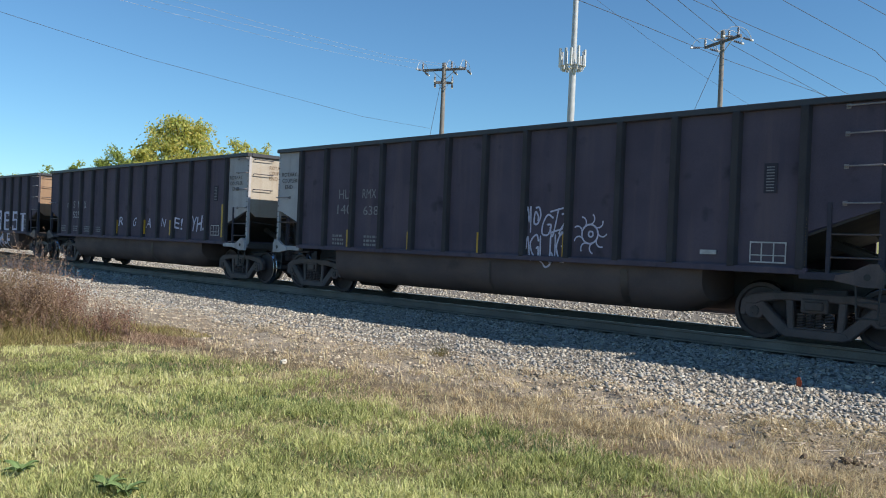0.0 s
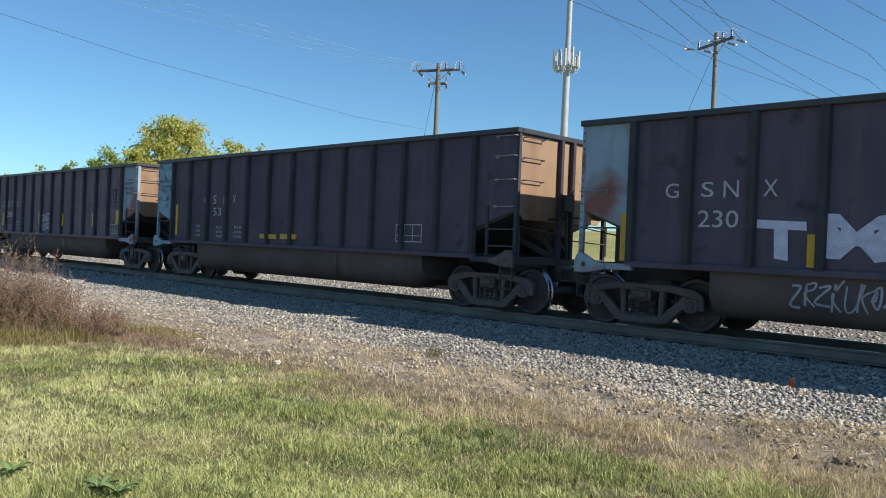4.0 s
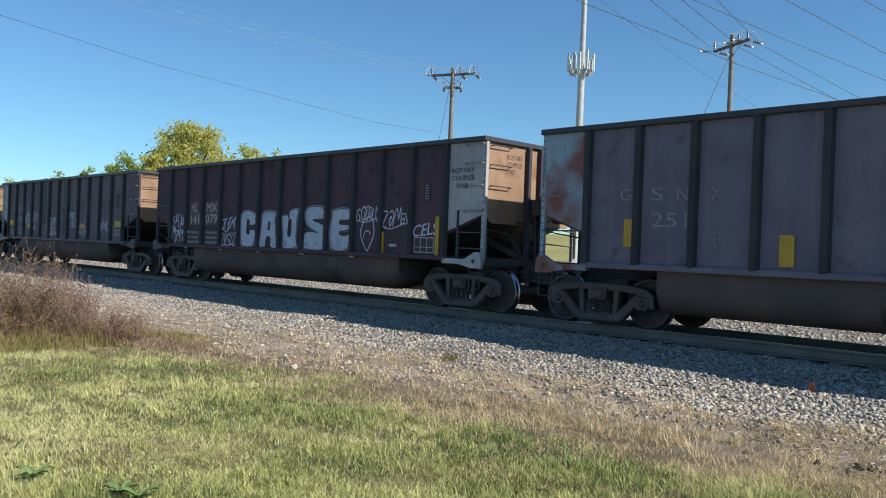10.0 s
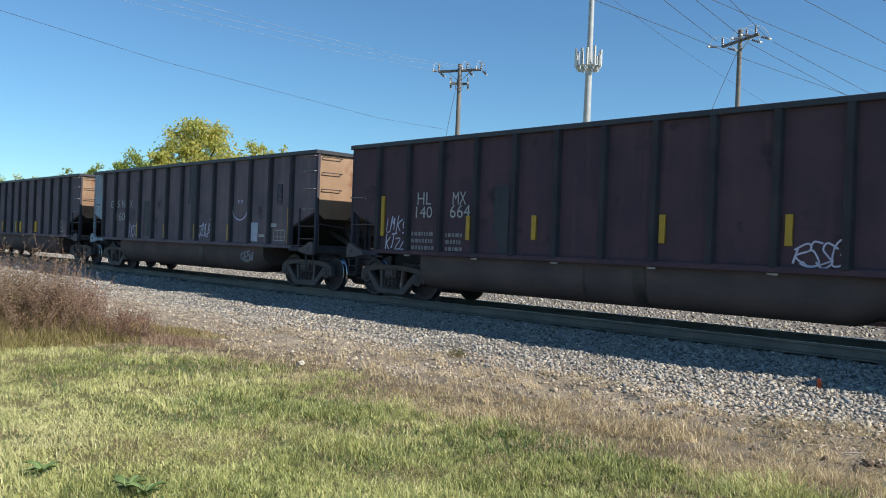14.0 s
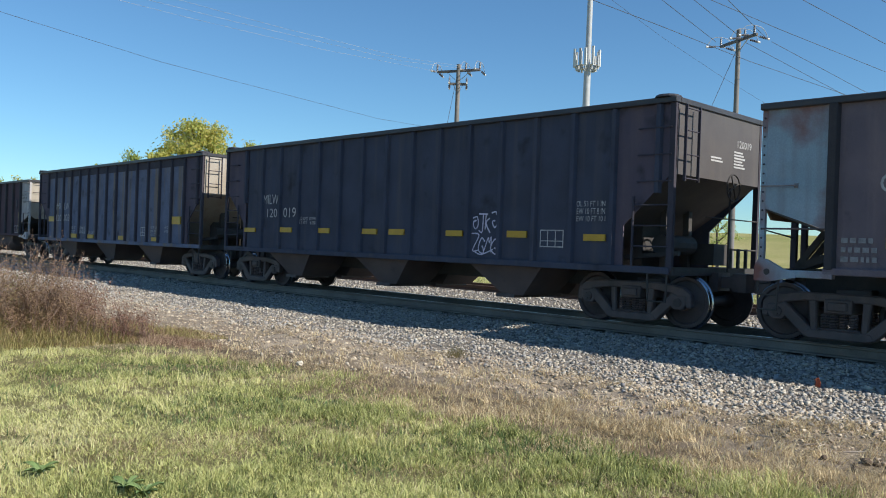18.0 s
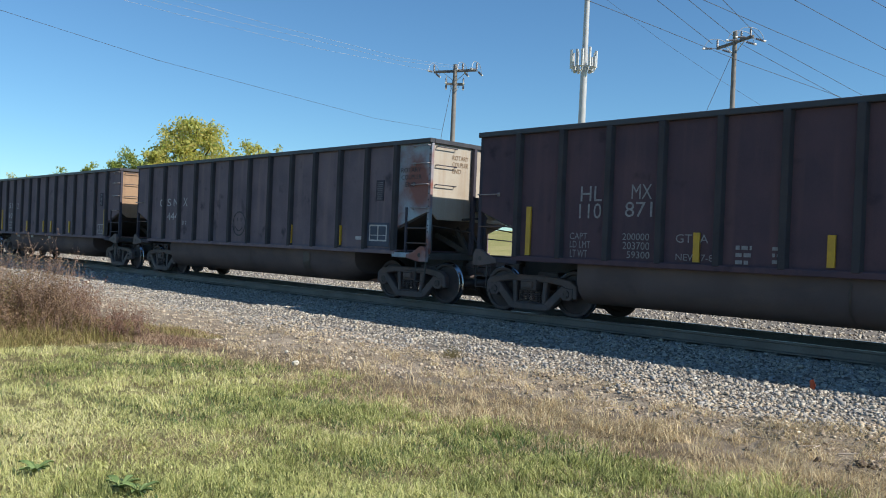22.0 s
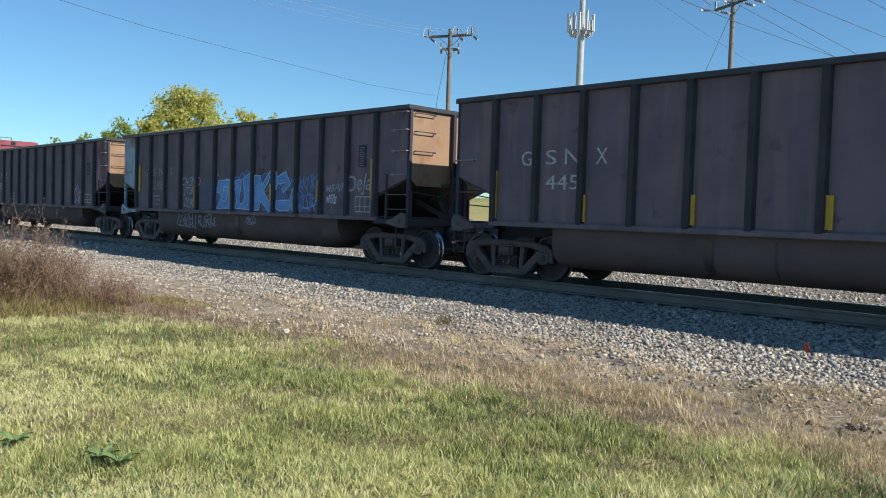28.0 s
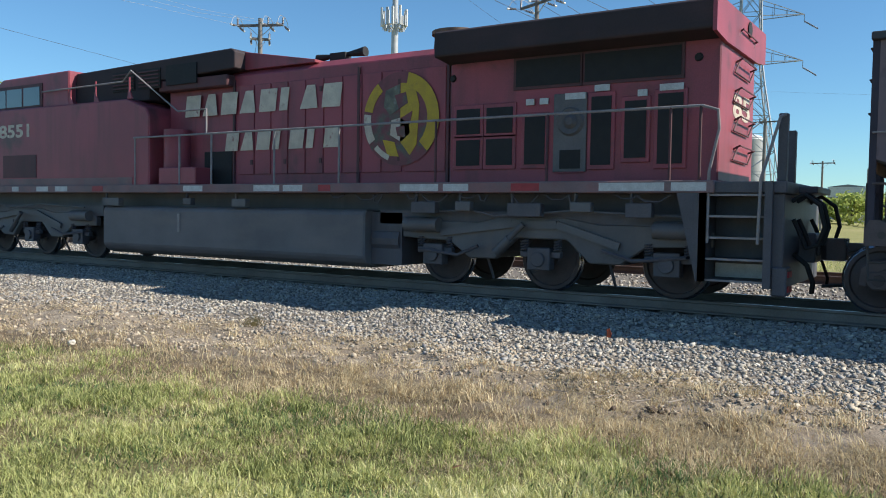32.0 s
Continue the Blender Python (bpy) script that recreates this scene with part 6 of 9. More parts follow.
    20: dict(marks=[('G', 1.67, 2.19, 1.89, 2.43), ('S', 2.24, 2.21, 2.48, 2.45), ('N', 2.71, 2.21, 3.0, 2.46), ('X', 3.41, 2.2, 3.65, 2.48), ('288', 2.26, 1.77, 3.03, 2.04)], strips=[(1.17, 1.71, 1.42, 2.58), (5.04, 1.22, 5.2, 1.93), (7.13, 1.45, 7.29, 1.94), (9.21, 1.42, 9.37, 1.92), (11.34, 1.48, 11.5, 1.95), (13.42, 1.55, 13.6, 2.47)], piece=[('D', 6.43, 1.2, 7.45, 2.17), ('U', 7.46, 1.21, 8.5, 2.24), ('K', 8.42, 1.19, 9.45, 2.37), ('E', 9.33, 1.23, 10.53, 2.26)], words=[('CHSNO', 4.26, 1.88, 5.47, 2.15), ('JTB', 4.4, 1.56, 4.99, 1.86), ('DUKE', 4.48, 1.23, 5.18, 1.53), ('MBAJK', 11.75, 1.67, 12.54, 1.9), ('DeJa', 12.6, 1.62, 13.5, 2.12)], tags=[(3.87, 0.66, 5.04, 1.11), (5.19, 0.67, 6.25, 1.12), (7.93, 0.83, 8.46, 1.06), (11.78, 1.43, 12.19, 1.65)], blue_tags=[(10.59, 1.32, 11.46, 2.2), (5.54, 1.19, 6.3, 2.09)], plates=[(12.89, 1.24, 13.46, 1.61)], stencils=[(12.99, 2.29, 13.25, 2.8)], bars=[(2.28, 1.27, 2.79, 1.65)]),
    21: dict(marks=[('G', 1.62, 2.26, 1.91, 2.51), ('S', 2.22, 2.29, 2.53, 2.54), ('N', 2.7, 2.27, 3.03, 2.54), ('X', 3.3, 2.26, 3.62, 2.54), ('159', 2.27, 1.78, 3.0, 2.07)], strips=[(0.88, 1.2, 1.06, 2.15)] + [(2.97 + 2.09 * k, 1.2, 3.15 + 2.09 * k, 1.69) for k in range(5)] + [(13.42, 1.22, 13.6, 2.16)], tags=[(11.65, 1.29, 12.35, 1.91)], plates=[(12.7, 1.26, 13.28, 1.6)], stencils=[(12.92, 2.31, 13.17, 2.77)], bars=[(2.3, 1.24, 2.7, 1.5), (4.35, 1.31, 4.7, 1.68)]),
}

WAGONS = {}
for number, paint, left, right, marks, end, label in (
    (0, "grey_brown", None, None, "white_letters", "dusty_end", "dark grey-brown coal gondola with ribbed sides"),
    (1, "dark_grey", "white_panel", None, "faded_letters", "dusty_end", "dark grey coal gondola with white corner and sprayed sun"),
    (2, "dark_grey", None, "white_panel", "white_letters", "pale_end", "dark grey coal gondola with white corner and sprayed letters"),
    (3, "dark_grey", "blue_panel", None, "white_letters", "dusty_end", "dark grey coal gondola with large white sprayed words"),
    (4, "dark_grey", "peeled_panel", None, "white_letters", "dusty_end", "dark coal gondola with a peeling pale blue corner panel"),
    (5, "grey_brown", None, "blue_panel", "white_letters", "dusty_end", "grey-brown coal gondola with a rust-streaked pale blue corner"),
    (6, "slate", None, "blue_panel", "white_letters", "pale_end", "slate grey coal gondola with a pale blue corner panel"),
    (7, "slate", "blue_panel", None, "faded_letters", "dusty_end", "slate grey coal gondola with a rusty pale blue corner"),
    (8, "maroon", None, "white_panel", "white_letters", "dusty_end", "dark maroon coal gondola with silver sprayed letters"),
    (9, "grey_brown", "blue_panel", None, "white_letters", "dusty_end", "brown coal gondola covered in small white tags"),
    (10, "maroon", None, "white_panel", "white_letters", "dusty_end", "dark maroon coal gondola with a white corner panel"),
    (11, "grey_brown", "blue_panel", None, "white_letters", "dusty_end", "grey-brown coal gondola with a white sprayed smile"),
    (12, "grey_brown", "blue_panel", None, "white_letters", "dusty_end", "grey-brown coal gondola with a rust-spotted pale corner panel"),
    (15, "maroon", None, "white_panel", "faded_letters", "pale_end", "dark maroon coal gondola with a white corner panel and yellow strips"),
    (16, "grey_brown", None, "blue_panel", "white_letters", "pale_end", "brown coal gondola with a dark sprayed smile"),
    (17, "grey_brown", "white_panel", None, "white_letters", "dusty_end", "brown coal gondola with a pale stencilled corner panel"),
    (18, "maroon", None, None, "faded_letters", "dusty_end", "dark maroon coal gondola with yellow strips"),
    (19, "grey_brown", None, "blue_panel", "white_letters", "pale_end", "brown coal gondola with white serial letters"),
    (20, "grey_brown", "blue_panel", None, "faded_letters", "dusty_end", "brown coal gondola with large blue sprayed letters"),
    (21, "grey_brown", None, "rust_panel", "white_letters", "dusty_end", "brown coal gondola with a rust-red corner"),
):
    WAGONS[number] = gondola(number, paint, left, right, DECO.get(number), marks, end, label)
WAGONS[13] = hopper(13, "navy", DECO[13], "dark navy open-top coal hopper with yellow dashes along its sill")
WAGONS[14] = hopper(14, "weathered_blue", DECO[14], "weathered blue open-top coal hopper with dark ribs and rust streaks")


# ---- the locomotive (x from the left top corner of the last wagon) ----
def locomotive():
    loco = thing("diesel_locomotive", "weathered red diesel locomotive with cream lettering, pushing the train", "locomotive")

    def put(name, shape, mat, label="", parent=None, bevel=0.0, smooth=False):
        return part(name, mesh_of(name, shape, mat, bevel, smooth), parent or loco, label)

    put("underframe", Shape().box(-22.1, -2.0, -0.9, 0.9, 1.28, 1.6).box(-8.0, -2.2, -1.2, 1.2, 1.05, 1.3).box(-22.0, -16.3, -1.2, 1.2, 1.05, 1.3), "loco_black")
    put("walkway_sill", Shape().box(-22.45, -1.9, -1.56, 1.56, 1.6, 1.78), "sill_paint", "grey-red walkway edge", bevel=0.012)
    tags = ((-21.2, -20.9, 0), (-19.6, -19.3, 0), (-18.5, -18.0, 0), (-17.7, -17.2, 0), (-16.2, -15.8, 1), (-13.0, -12.4, 0), (-10.9, -10.2, 0), (-10.1, -9.6, 0), (-9.2, -8.9, 1),
            (-7.3, -6.5, 0), (-6.4, -5.9, 0), (-5.1, -4.6, 1), (-3.6, -2.6, 0), (-2.5, -2.0, 0))
    for a, b, red in tags:
        put("reflector", Shape().box(a, b, -1.566, -1.56, 1.63, 1.75), "reflector_red" if red else "reflector_white")

    # long hood with its doors
    hood = put("long_hood", Shape().prism([(-0.95, 1.78), (-0.95, 4.08), (-0.72, 4.24), (0.72, 4.24), (0.95, 4.08), (0.95, 1.78)], -14.2, -2.05, "x"), "loco_red", "red engine hood", bevel=0.02)
    for k in range(9):
        x0 = -11.95 + 0.475 * k
        put("hood_door", Shape().box(x0, x0 + 0.44, -0.975, -0.945, 2.0, 3.86), "loco_red", parent=hood, bevel=0.008)
        if k % 2 == 0:
            put("door_latch", Shape().box(x0 + 0.36, x0 + 0.42, -0.995, -0.97, 2.2, 2.3).box(x0 + 0.36, x0 + 0.42, -0.995, -0.97, 3.6, 3.7), "loco_dark_red", parent=hood)
    put("hood_door", Shape().box(-7.62, -6.75, -0.975, -0.945, 2.0, 3.86), "loco_red", parent=hood, bevel=0.008)
    for x in (-12.1, -8.72, -6.7, -6.62):
        put("door_seam", Shape().box(x - 0.03, x + 0.03, -0.99, -0.945, 1.8, 4.0), "loco_dark_red", parent=hood, bevel=0.006)
    # filter doors under the radiators
    for x0, x1, z0, z1 in ((-6.45, -5.98, 2.62, 3.05), (-6.45, -5.98, 2.08, 2.52), (-5.85, -5.35, 2.62, 3.05), (-5.85, -5.35, 2.08, 2.52), (-5.12, -4.75, 2.08, 2.86),
                           (-3.95, -3.62, 2.05, 3.12), (-3.4, -3.06, 2.15, 3.02), (-2.88, -2.5, 2.05, 3.1), (-4.48, -4.12, 2.0, 2.3)):
        put("filter_door", Shape().box(x0 - 0.06, x1 + 0.06, -1.08, -1.045, z0 - 0.07, z1 + 0.07), "loco_red", parent=hood, bevel=0.008)
        put("filter_screen", Shape().box(x0, x1, -1.09, -1.07, z0, z1), "screen_black", parent=hood)
    put("blower_panel", Shape().box(-4.6, -4.03, -1.085, -1.045, 1.95, 3.2), "loco_grey", "grey blower panel", hood, 0.008)
    put("blower", Shape().lathe([(-1.16, 0.0), (-1.16, 0.06), (-1.1, 0.12), (-1.13, 0.2), (-1.08, 0.24)], 18, (-4.3, 0, 2.75)), "loco_grey", parent=hood, smooth=True)
    for a, b, z in ((-5.1, -4.95, 3.05), (-4.85, -4.7, 3.05), (-4.4, -4.05, 3.1), (-3.9, -3.65, 3.2), (-3.2, -3.05, 3.08), (-2.86, -2.5, 3.14)):
        put("notice", Shape().box(a, b, -1.096, -1.075, z, z + 0.1), "reflector_white", parent=hood)

    # the wider rear of the hood with its screens, and the radiator wings that hang over it
    rear = put("rear_hood", Shape().box(-6.6, -1.98, -1.05, 1.05, 1.78, 3.86), "loco_red", "red rear hood with intake screens", bevel=0.02)
    wing = put("radiator_housing", Shape().prism([(-1.0, 3.84), (-1.5, 3.9), (-1.52, 3.93), (-1.52, 4.3), (-1.46, 4.34), (1.46, 4.34), (1.52, 4.3), (1.52, 3.93), (1.5, 3.9), (1.0, 3.84)], -6.65, -1.98, "x"),
               "roof_soot", "sooty dark red overhanging radiator housing", bevel=0.008)
    put("end_plate", Shape().prism([(-1.0, 3.8), (-1.55, 3.86), (-1.55, 4.33), (-1.5, 4.37), (1.5, 4.37), (1.55, 4.33), (1.55, 3.86), (1.0, 3.8)], -1.98, -1.92, "x"),
        "loco_red", "red end plate of the radiator housing", wing)
    for a, b in ((-5.3, -4.16), (-4.08, -2.55)):
        put("screen_frame", Shape().box(a - 0.05, b + 0.05, -1.075, -1.045, 3.31, 3.84), "loco_dark_red", parent=rear)
        put("intake_screen", Shape().box(a, b, -1.085, -1.07, 3.36, 3.8), "screen_black", "black intake screen", rear)
    for x in (-6.55, -2.3):
        put("lift_lug", Shape().lathe([(-1.09, 0.0), (-1.09, 0.05), (-1.04, 0.07)], 10, (x, 0, 3.6)), "screen_black", parent=rear)

    # wide cab section and the box behind it
    body = put("cab_body", Shape().prism([(-22.2, 1.62), (-22.2, 2.3), (-22.08, 3.35), (-20.85, 3.74), (-15.0, 3.72), (-14.35, 3.5), (-14.22, 3.3), (-14.22, 1.78), (-14.35, 1.62)], -1.5, 1.5), "loco_red", "red cab and equipment body", bevel=0.03)
    cabtop = put("cab", Shape().prism([(-20.8, 3.72), (-20.6, 4.38), (-20.35, 4.54), (-17.4, 4.57), (-17.4, 3.7)], -1.38, 1.38), "loco_red", "red crew cab", bevel=0.03)
    put("window_frame", Shape().box(-20.62, -18.5, -1.4, -1.37, 3.74, 4.34), "loco_dark_red", parent=cabtop)
    for a, b in ((-20.55, -20.15), (-20.1, -19.4), (-19.32, -18.6)):
        put("window", Shape().box(a, b, -1.41, -1.385, 3.8, 4.26), "window_glass", "reflecting cab window", cabtop)
    put("rear_window", Shape().box(-17.41, -17.38, -1.2, -0.7, 3.85, 4.3), "window_glass", parent=cabtop)
    put("equipment_cabinet", Shape().prism([(-17.38, 3.7), (-17.38, 4.5), (-11.95, 4.62), (-11.85, 4.55), (-11.85, 4.2), (-14.6, 4.1), (-14.6, 3.7)], -1.2, 1.2), "roof_soot", "sooty dark red raised equipment cabinet", bevel=0.02)
    put("cabinet_ramp", Shape().prism([(-11.86, 4.2), (-11.86, 4.58), (-9.9, 4.26), (-9.9, 4.2)], -0.9, 0.9), "loco_red", bevel=0.01)
    for a, b in ((-15.9, -15.1), (-14.95, -14.2)):
        put("louvre_frame", Shape().box(a, b, -1.225, -1.19, 3.95, 4.4), "screen_black")
        for k in range(5):
            put("louvre", Shape().box(a + 0.03, b - 0.03, -1.25, -1.22, 4.0 + 0.08 * k, 4.03 + 0.08 * k), "loco_dark_red")
    put("side_screen", Shape().box(-14.0, -13.0, -1.225, -1.19, 3.98, 4.42), "screen_black")
    put("hood_shoulder", Shape().box(-14.3, -12.1, -1.18, -0.94, 3.86, 4.1), "loco_dark_red", bevel=0.02)
    put("air_drum", Shape().tube((-13.75, -1.1, 1.8), (-13.75, -1.1, 3.0), 0.3, n=18), "loco_red", "red vertical drum", smooth=True)
    put("tool_box", Shape().box(-13.9, -12.7, -1.5, -1.05, 1.78, 2.15), "loco_red", "red tool box on the walkway", bevel=0.02)
    # raised black slab standing in for the shade of a recess
    put("dark_recess", Shape().box(-13.0, -12.15, -0.99, -0.94, 1.8, 2.5), "screen_black")
    put("step_box", Shape().box(-20.1, -18.6, -1.515, -1.49, 1.98, 2.55), "loco_dark_red", "grimy red lower cab door")
    put("lower_band", Shape().box(-22.15, -14.8, -1.512, -1.49, 1.66, 1.95), "sill_paint", "grimy grey-red lower band")
    for text, box in (("8551", (-20.3, 3.0, -18.9, 3.34)),):
        pts, polys = text_points(text, 0.03)
        me = bpy.data.meshes.new("lettering")
        me.from_pydata([(box[0] + p[0] * (box[2] - box[0]), -1.506, box[1] + p[1] * (box[3] - box[1])) for p in pts], [], polys)
        me.materials.append(MATS["cream"])
        part("lettering", me, loco, "cream running number")
    pts, polys = text_points("85", 0.03)
    me = bpy.data.meshes.new("lettering")
    me.from_pydata([(-1.973, -0.32 + p[0] * 1.1, 2.78 + p[1] * 0.4) for p in pts], [], polys)
    me.materials.append(MATS["cream"])
    part("lettering", me, loco, "cream running number on the end")
    # the maker's large lettering: plain cream blocks, one for each character
    for x0, x1, z0, z1, n, gap in ((-13.62, -9.06, 3.28, 3.74, 8, 0.3), (-12.34, -9.12, 2.5, 2.92, 7, 0.3)):
        step = (x1 - x0) / n
        for k in range(n):
            a = x0 + step * k
            b = a + step * (0.82 if (n, k) not in ((8, 5), (7, 3), (7, 5)) else 0.4)
            tilt = 0.06
            y = -0.996 if a > -12.0 else -1.0
            s = Shape()
            nip = (b - a) * (0.27 if (n, k) in ((8, 1), (8, 3), (8, 6), (7, 1)) else 0.0)
            s.prism([(a, z0), (b, z0), (b + tilt - nip, z1), (a + tilt + nip, z1)], y - 0.004, y)
            put("letter_block", s, "cream", "worn cream letter block")
    # the round emblem, as plain shapes
    em = put("emblem", Shape().lathe([(-0.002, 0.0), (-0.004, 0.86)], 36, (-7.72, -0.99, 2.97)), "emblem_dark", "worn round emblem, dark with yellow and pale shapes")

    def rim(r0, r1, a0, a1, mat):
        arc, inner = round_path(-7.72, 2.97, r1, a0, a1, 12), round_path(-7.72, 2.97, r0, a0, a1, 12)
        s = Shape()
        for i in range(12):
            s.prism([arc[i], arc[i + 1], inner[i + 1], inner[i]], -1.004, -0.997)
        put("emblem_rim", s, mat, "worn " + ("yellow" if mat == "emblem_yellow" else "cream") + " rim", em)

    rim(0.6, 0.85, -45, 78, "emblem_yellow")
    rim(0.66, 0.85, 128, 168, "emblem_yellow")
    rim(0.68, 0.84, 172, 212, "cream")
    rim(0.7, 0.8, 222, 250, "cream")
    for prof, mat in (([(-7.72, 3.62), (-7.42, 3.6), (-7.3, 3.2), (-7.35, 2.5), (-7.5, 2.3), (-7.72, 2.55)], "emblem_yellow"), ([(-8.06, 3.5), (-7.74, 3.6), (-7.74, 3.15), (-7.95, 3.05), (-8.1, 3.2)], "emblem_grey"),
                      ([(-7.92, 2.95), (-7.55, 3.02), (-7.5, 2.7), (-7.7, 2.55), (-7.95, 2.68)], "cream"), ([(-8.12, 2.6), (-7.85, 2.55), (-7.75, 2.28), (-8.0, 2.3)], "emblem_yellow")):
        put("emblem_field", Shape().prism(prof, -1.003, -0.996), mat, parent=em)
    for prof in ([(-7.85, 3.4), (-7.6, 3.45), (-7.55, 3.25), (-7.75, 3.15)], [(-7.7, 2.98), (-7.45, 3.1), (-7.5, 2.86)], [(-7.82, 2.82), (-7.62, 2.84), (-7.6, 2.62), (-7.78, 2.66)]):
        put("emblem_beast", Shape().prism(prof, -1.009, -1.002), "emblem_dark", parent=em)

    # roof fittings
    put("exhaust_stack", Shape().tube((-7.15, 0, 4.2), (-7.15, 0, 4.62), 0.46, 0.42, 18).tube((-7.15, 0, 4.6), (-7.15, 0, 4.66), 0.48, n=18), "stack_tan", "heat-stained exhaust stack", smooth=True)
    put("air_horn", Shape().tube((-9.6, -0.3, 4.42), (-9.1, -0.3, 4.44), 0.04, 0.1, 10).tube((-9.9, -0.3, 4.42), (-10.35, -0.3, 4.4), 0.03, 0.09, 10).box(-9.95, -9.55, -0.4, -0.2, 4.24, 4.46), "screen_black", "black air horn", smooth=True)
    put("roof_vent", Shape().box(-17.6, -17.2, -0.3, 0.3, 4.5, 4.64).box(-20.0, -19.4, -0.3, 0.3, 4.52, 4.62), "loco_dark_red", bevel=0.02)
    put("tail_lamp", Shape().lathe([(0, 0.0), (0, 0.12), (0.1, 0.13)], 14, (0, 0, 0)), "screen_black").matrix_local = pose(-1.9, 0.35, 4.22, 0, 0, 90)
    put("roof_handle", Shape().pipe([(-2.2, -0.2, 4.36), (-2.2, -0.2, 4.52), (-2.2, 0.35, 4.52), (-2.2, 0.35, 4.36)], 0.02), "loco_dark_red")
    for k in range(5):
        z = 2.2 + 0.44 * k
        put("end_step", Shape().pipe([(-2.0, -0.2, z + 0.1), (-1.88, -0.2, z + 0.16), (-1.88, 0.75, z + 0.14), (-2.0, 0.75, z + 0.1)], 0.016).pipe([(-1.95, -0.35, z - 0.06), (-1.95, 0.6, z - 0.08)], 0.014).pipe([(-1.95, -0.35, z - 0.06), (-1.92, -0.2, z + 0.12)], 0.014).pipe([(-1.95, 0.6, z - 0.08), (-1.92, 0.75, z + 0.1)], 0.014),
            "loco_dark_red", "bent iron foothold")

    # tank, handrails, steps
    put("fuel_tank", Shape().prism([(-1.36, 1.3), (-1.42, 1.22), (-1.42, 0.42), (-1.34, 0.3), (-1.15, 0.22), (1.15, 0.22), (1.34, 0.3), (1.42, 0.42), (1.42, 1.22), (1.36, 1.3)], -16.0, -8.2, "x"), "tank_grey", "grey-black fuel tank", bevel=0.03)
    put("air_reservoir", Shape().tube((-8.15, -1.0, 0.75), (-7.55, -1.0, 0.75), 0.26, n=14).box(-8.2, -7.5, -1.2, 1.2, 0.3, 1.25), "loco_black")
    put("tank_gauge", Shape().box(-13.35, -13.27, -1.44, -1.41, 0.75, 1.15), "handrail_grey")
    posts = [-14.7, -13.2, -12.2, -10.4, -8.75, -6.6, -4.5, -2.55, -2.12]
    for i, x in enumerate(posts):
        put("stanchion", Shape().tube((x, -1.5, 1.7), (x, -1.5, 2.83), 0.022, n=7), "handrail_grey" if i in (0, 1, 2, 3, 4) else "loco_dark_red")
    put("handrail", Shape().pipe([(-14.75, -1.5, 2.83), (-2.1, -1.5, 2.83), (-1.88, -1.5, 2.76), (-1.86, -1.5, 2.5), (-1.98, -1.52, 1.9), (-1.98, -1.52, 0.9)], 0.022, 7), "handrail_grey", "long grey handrail")
    put("upper_handrail", Shape().pipe([(-18.4, -1.46, 4.1), (-15.2, -1.46, 4.12), (-14.9, -1.46, 4.35), (-13.3, -1.46, 3.35), (-12.4, -1.46, 3.35), (-12.35, -1.5, 2.85)], 0.02, 6), "handrail_grey")
    for x in (-17.2, -16.2, -14.95):
        put("upper_stanchion", Shape().tube((x, -1.46, 3.72), (x, -1.46, 4.2), 0.02, n=6).prism([(x - 0.02, 3.95), (x + 0.14, 3.72), (x - 0.06, 3.72)], -1.48, -1.45), "loco_red")
    steps_ob = put("step_well", Shape().box(-2.1, -2.0, -1.55, -0.95, 0.35, 1.72).box(-1.22, -1.12, -1.55, -0.95, 0.3, 1.76).box(-2.1, -1.12, -1.0, -0.95, 0.35, 1.76).prism([(-2.45, 1.72), (-2.0, 1.72), (-2.0, 0.35), (-2.12, 0.35)], -1.55, -1.5), "loco_black", "black stepwell at the end")
    for k in range(5):
        z = 0.36 + 0.3 * k
        put("tread", Shape().box(-2.0, -1.22, -1.5, -1.0, z, z + 0.03), "loco_black", parent=steps_ob)
        put("tread_edge", Shape().box(-2.0, -1.22, -1.512, -1.5, z, z + 0.03), "handrail_grey", parent=steps_ob)
    put("step_plate", Shape().box(-1.98, -1.24, -1.03, -1.0, 0.4, 0.6), "reflector_white", parent=steps_ob)
    put("step_rail", Shape().pipe([(-1.3, -1.53, 0.9), (-1.28, -1.54, 1.78), (-1.06, -1.5, 2.62), (-1.0, -1.45, 2.66)], 0.022, 7), "handrail_grey")
    for y in (-1.35, -0.75):
        put("end_pillar", Shape().box(-1.1, -0.98, y - 0.06, y + 0.06, 1.76, 2.68 if y < -1 else 2.5), "loco_black", "black end-platform pillar", bevel=0.01)
    put("end_platform", Shape().box(-2.0, -0.95, -1.5, 1.5, 1.6, 1.76).box(-1.05, -0.7, -0.6, 0.6, 1.62, 1.72), "loco_black", bevel=0.015)
    put("pilot", Shape().box(-1.15, -0.98, -1.45, 1.45, 0.3, 1.6).box(-1.12, -0.92, -1.5, -1.15, 0.2, 0.6).box(-1.05, -0.75, -0.3, 0.3, 0.62, 1.05), "loco_black", "black pilot plate", bevel=0.02)
    for k in range(2):
        put("pilot_reflector", Shape().box(-0.98, -0.9, -1.44, -1.2, 0.26 + 0.2 * k, 0.34 + 0.2 * k), "reflector_red")
    for y in (-0.95, -0.55, 0.55):
        put("jumper_hose", Shape().pipe([(-0.98, y, 1.5), (-0.82, y, 1.6), (-0.62, y, 1.45), (-0.55, y, 1.15), (-0.62, y, 0.9), (-0.78, y, 0.85), (-0.88, y, 1.1), (-0.95, y, 1.25)], 0.032, 7), "screen_black", "looped black jumper hose")
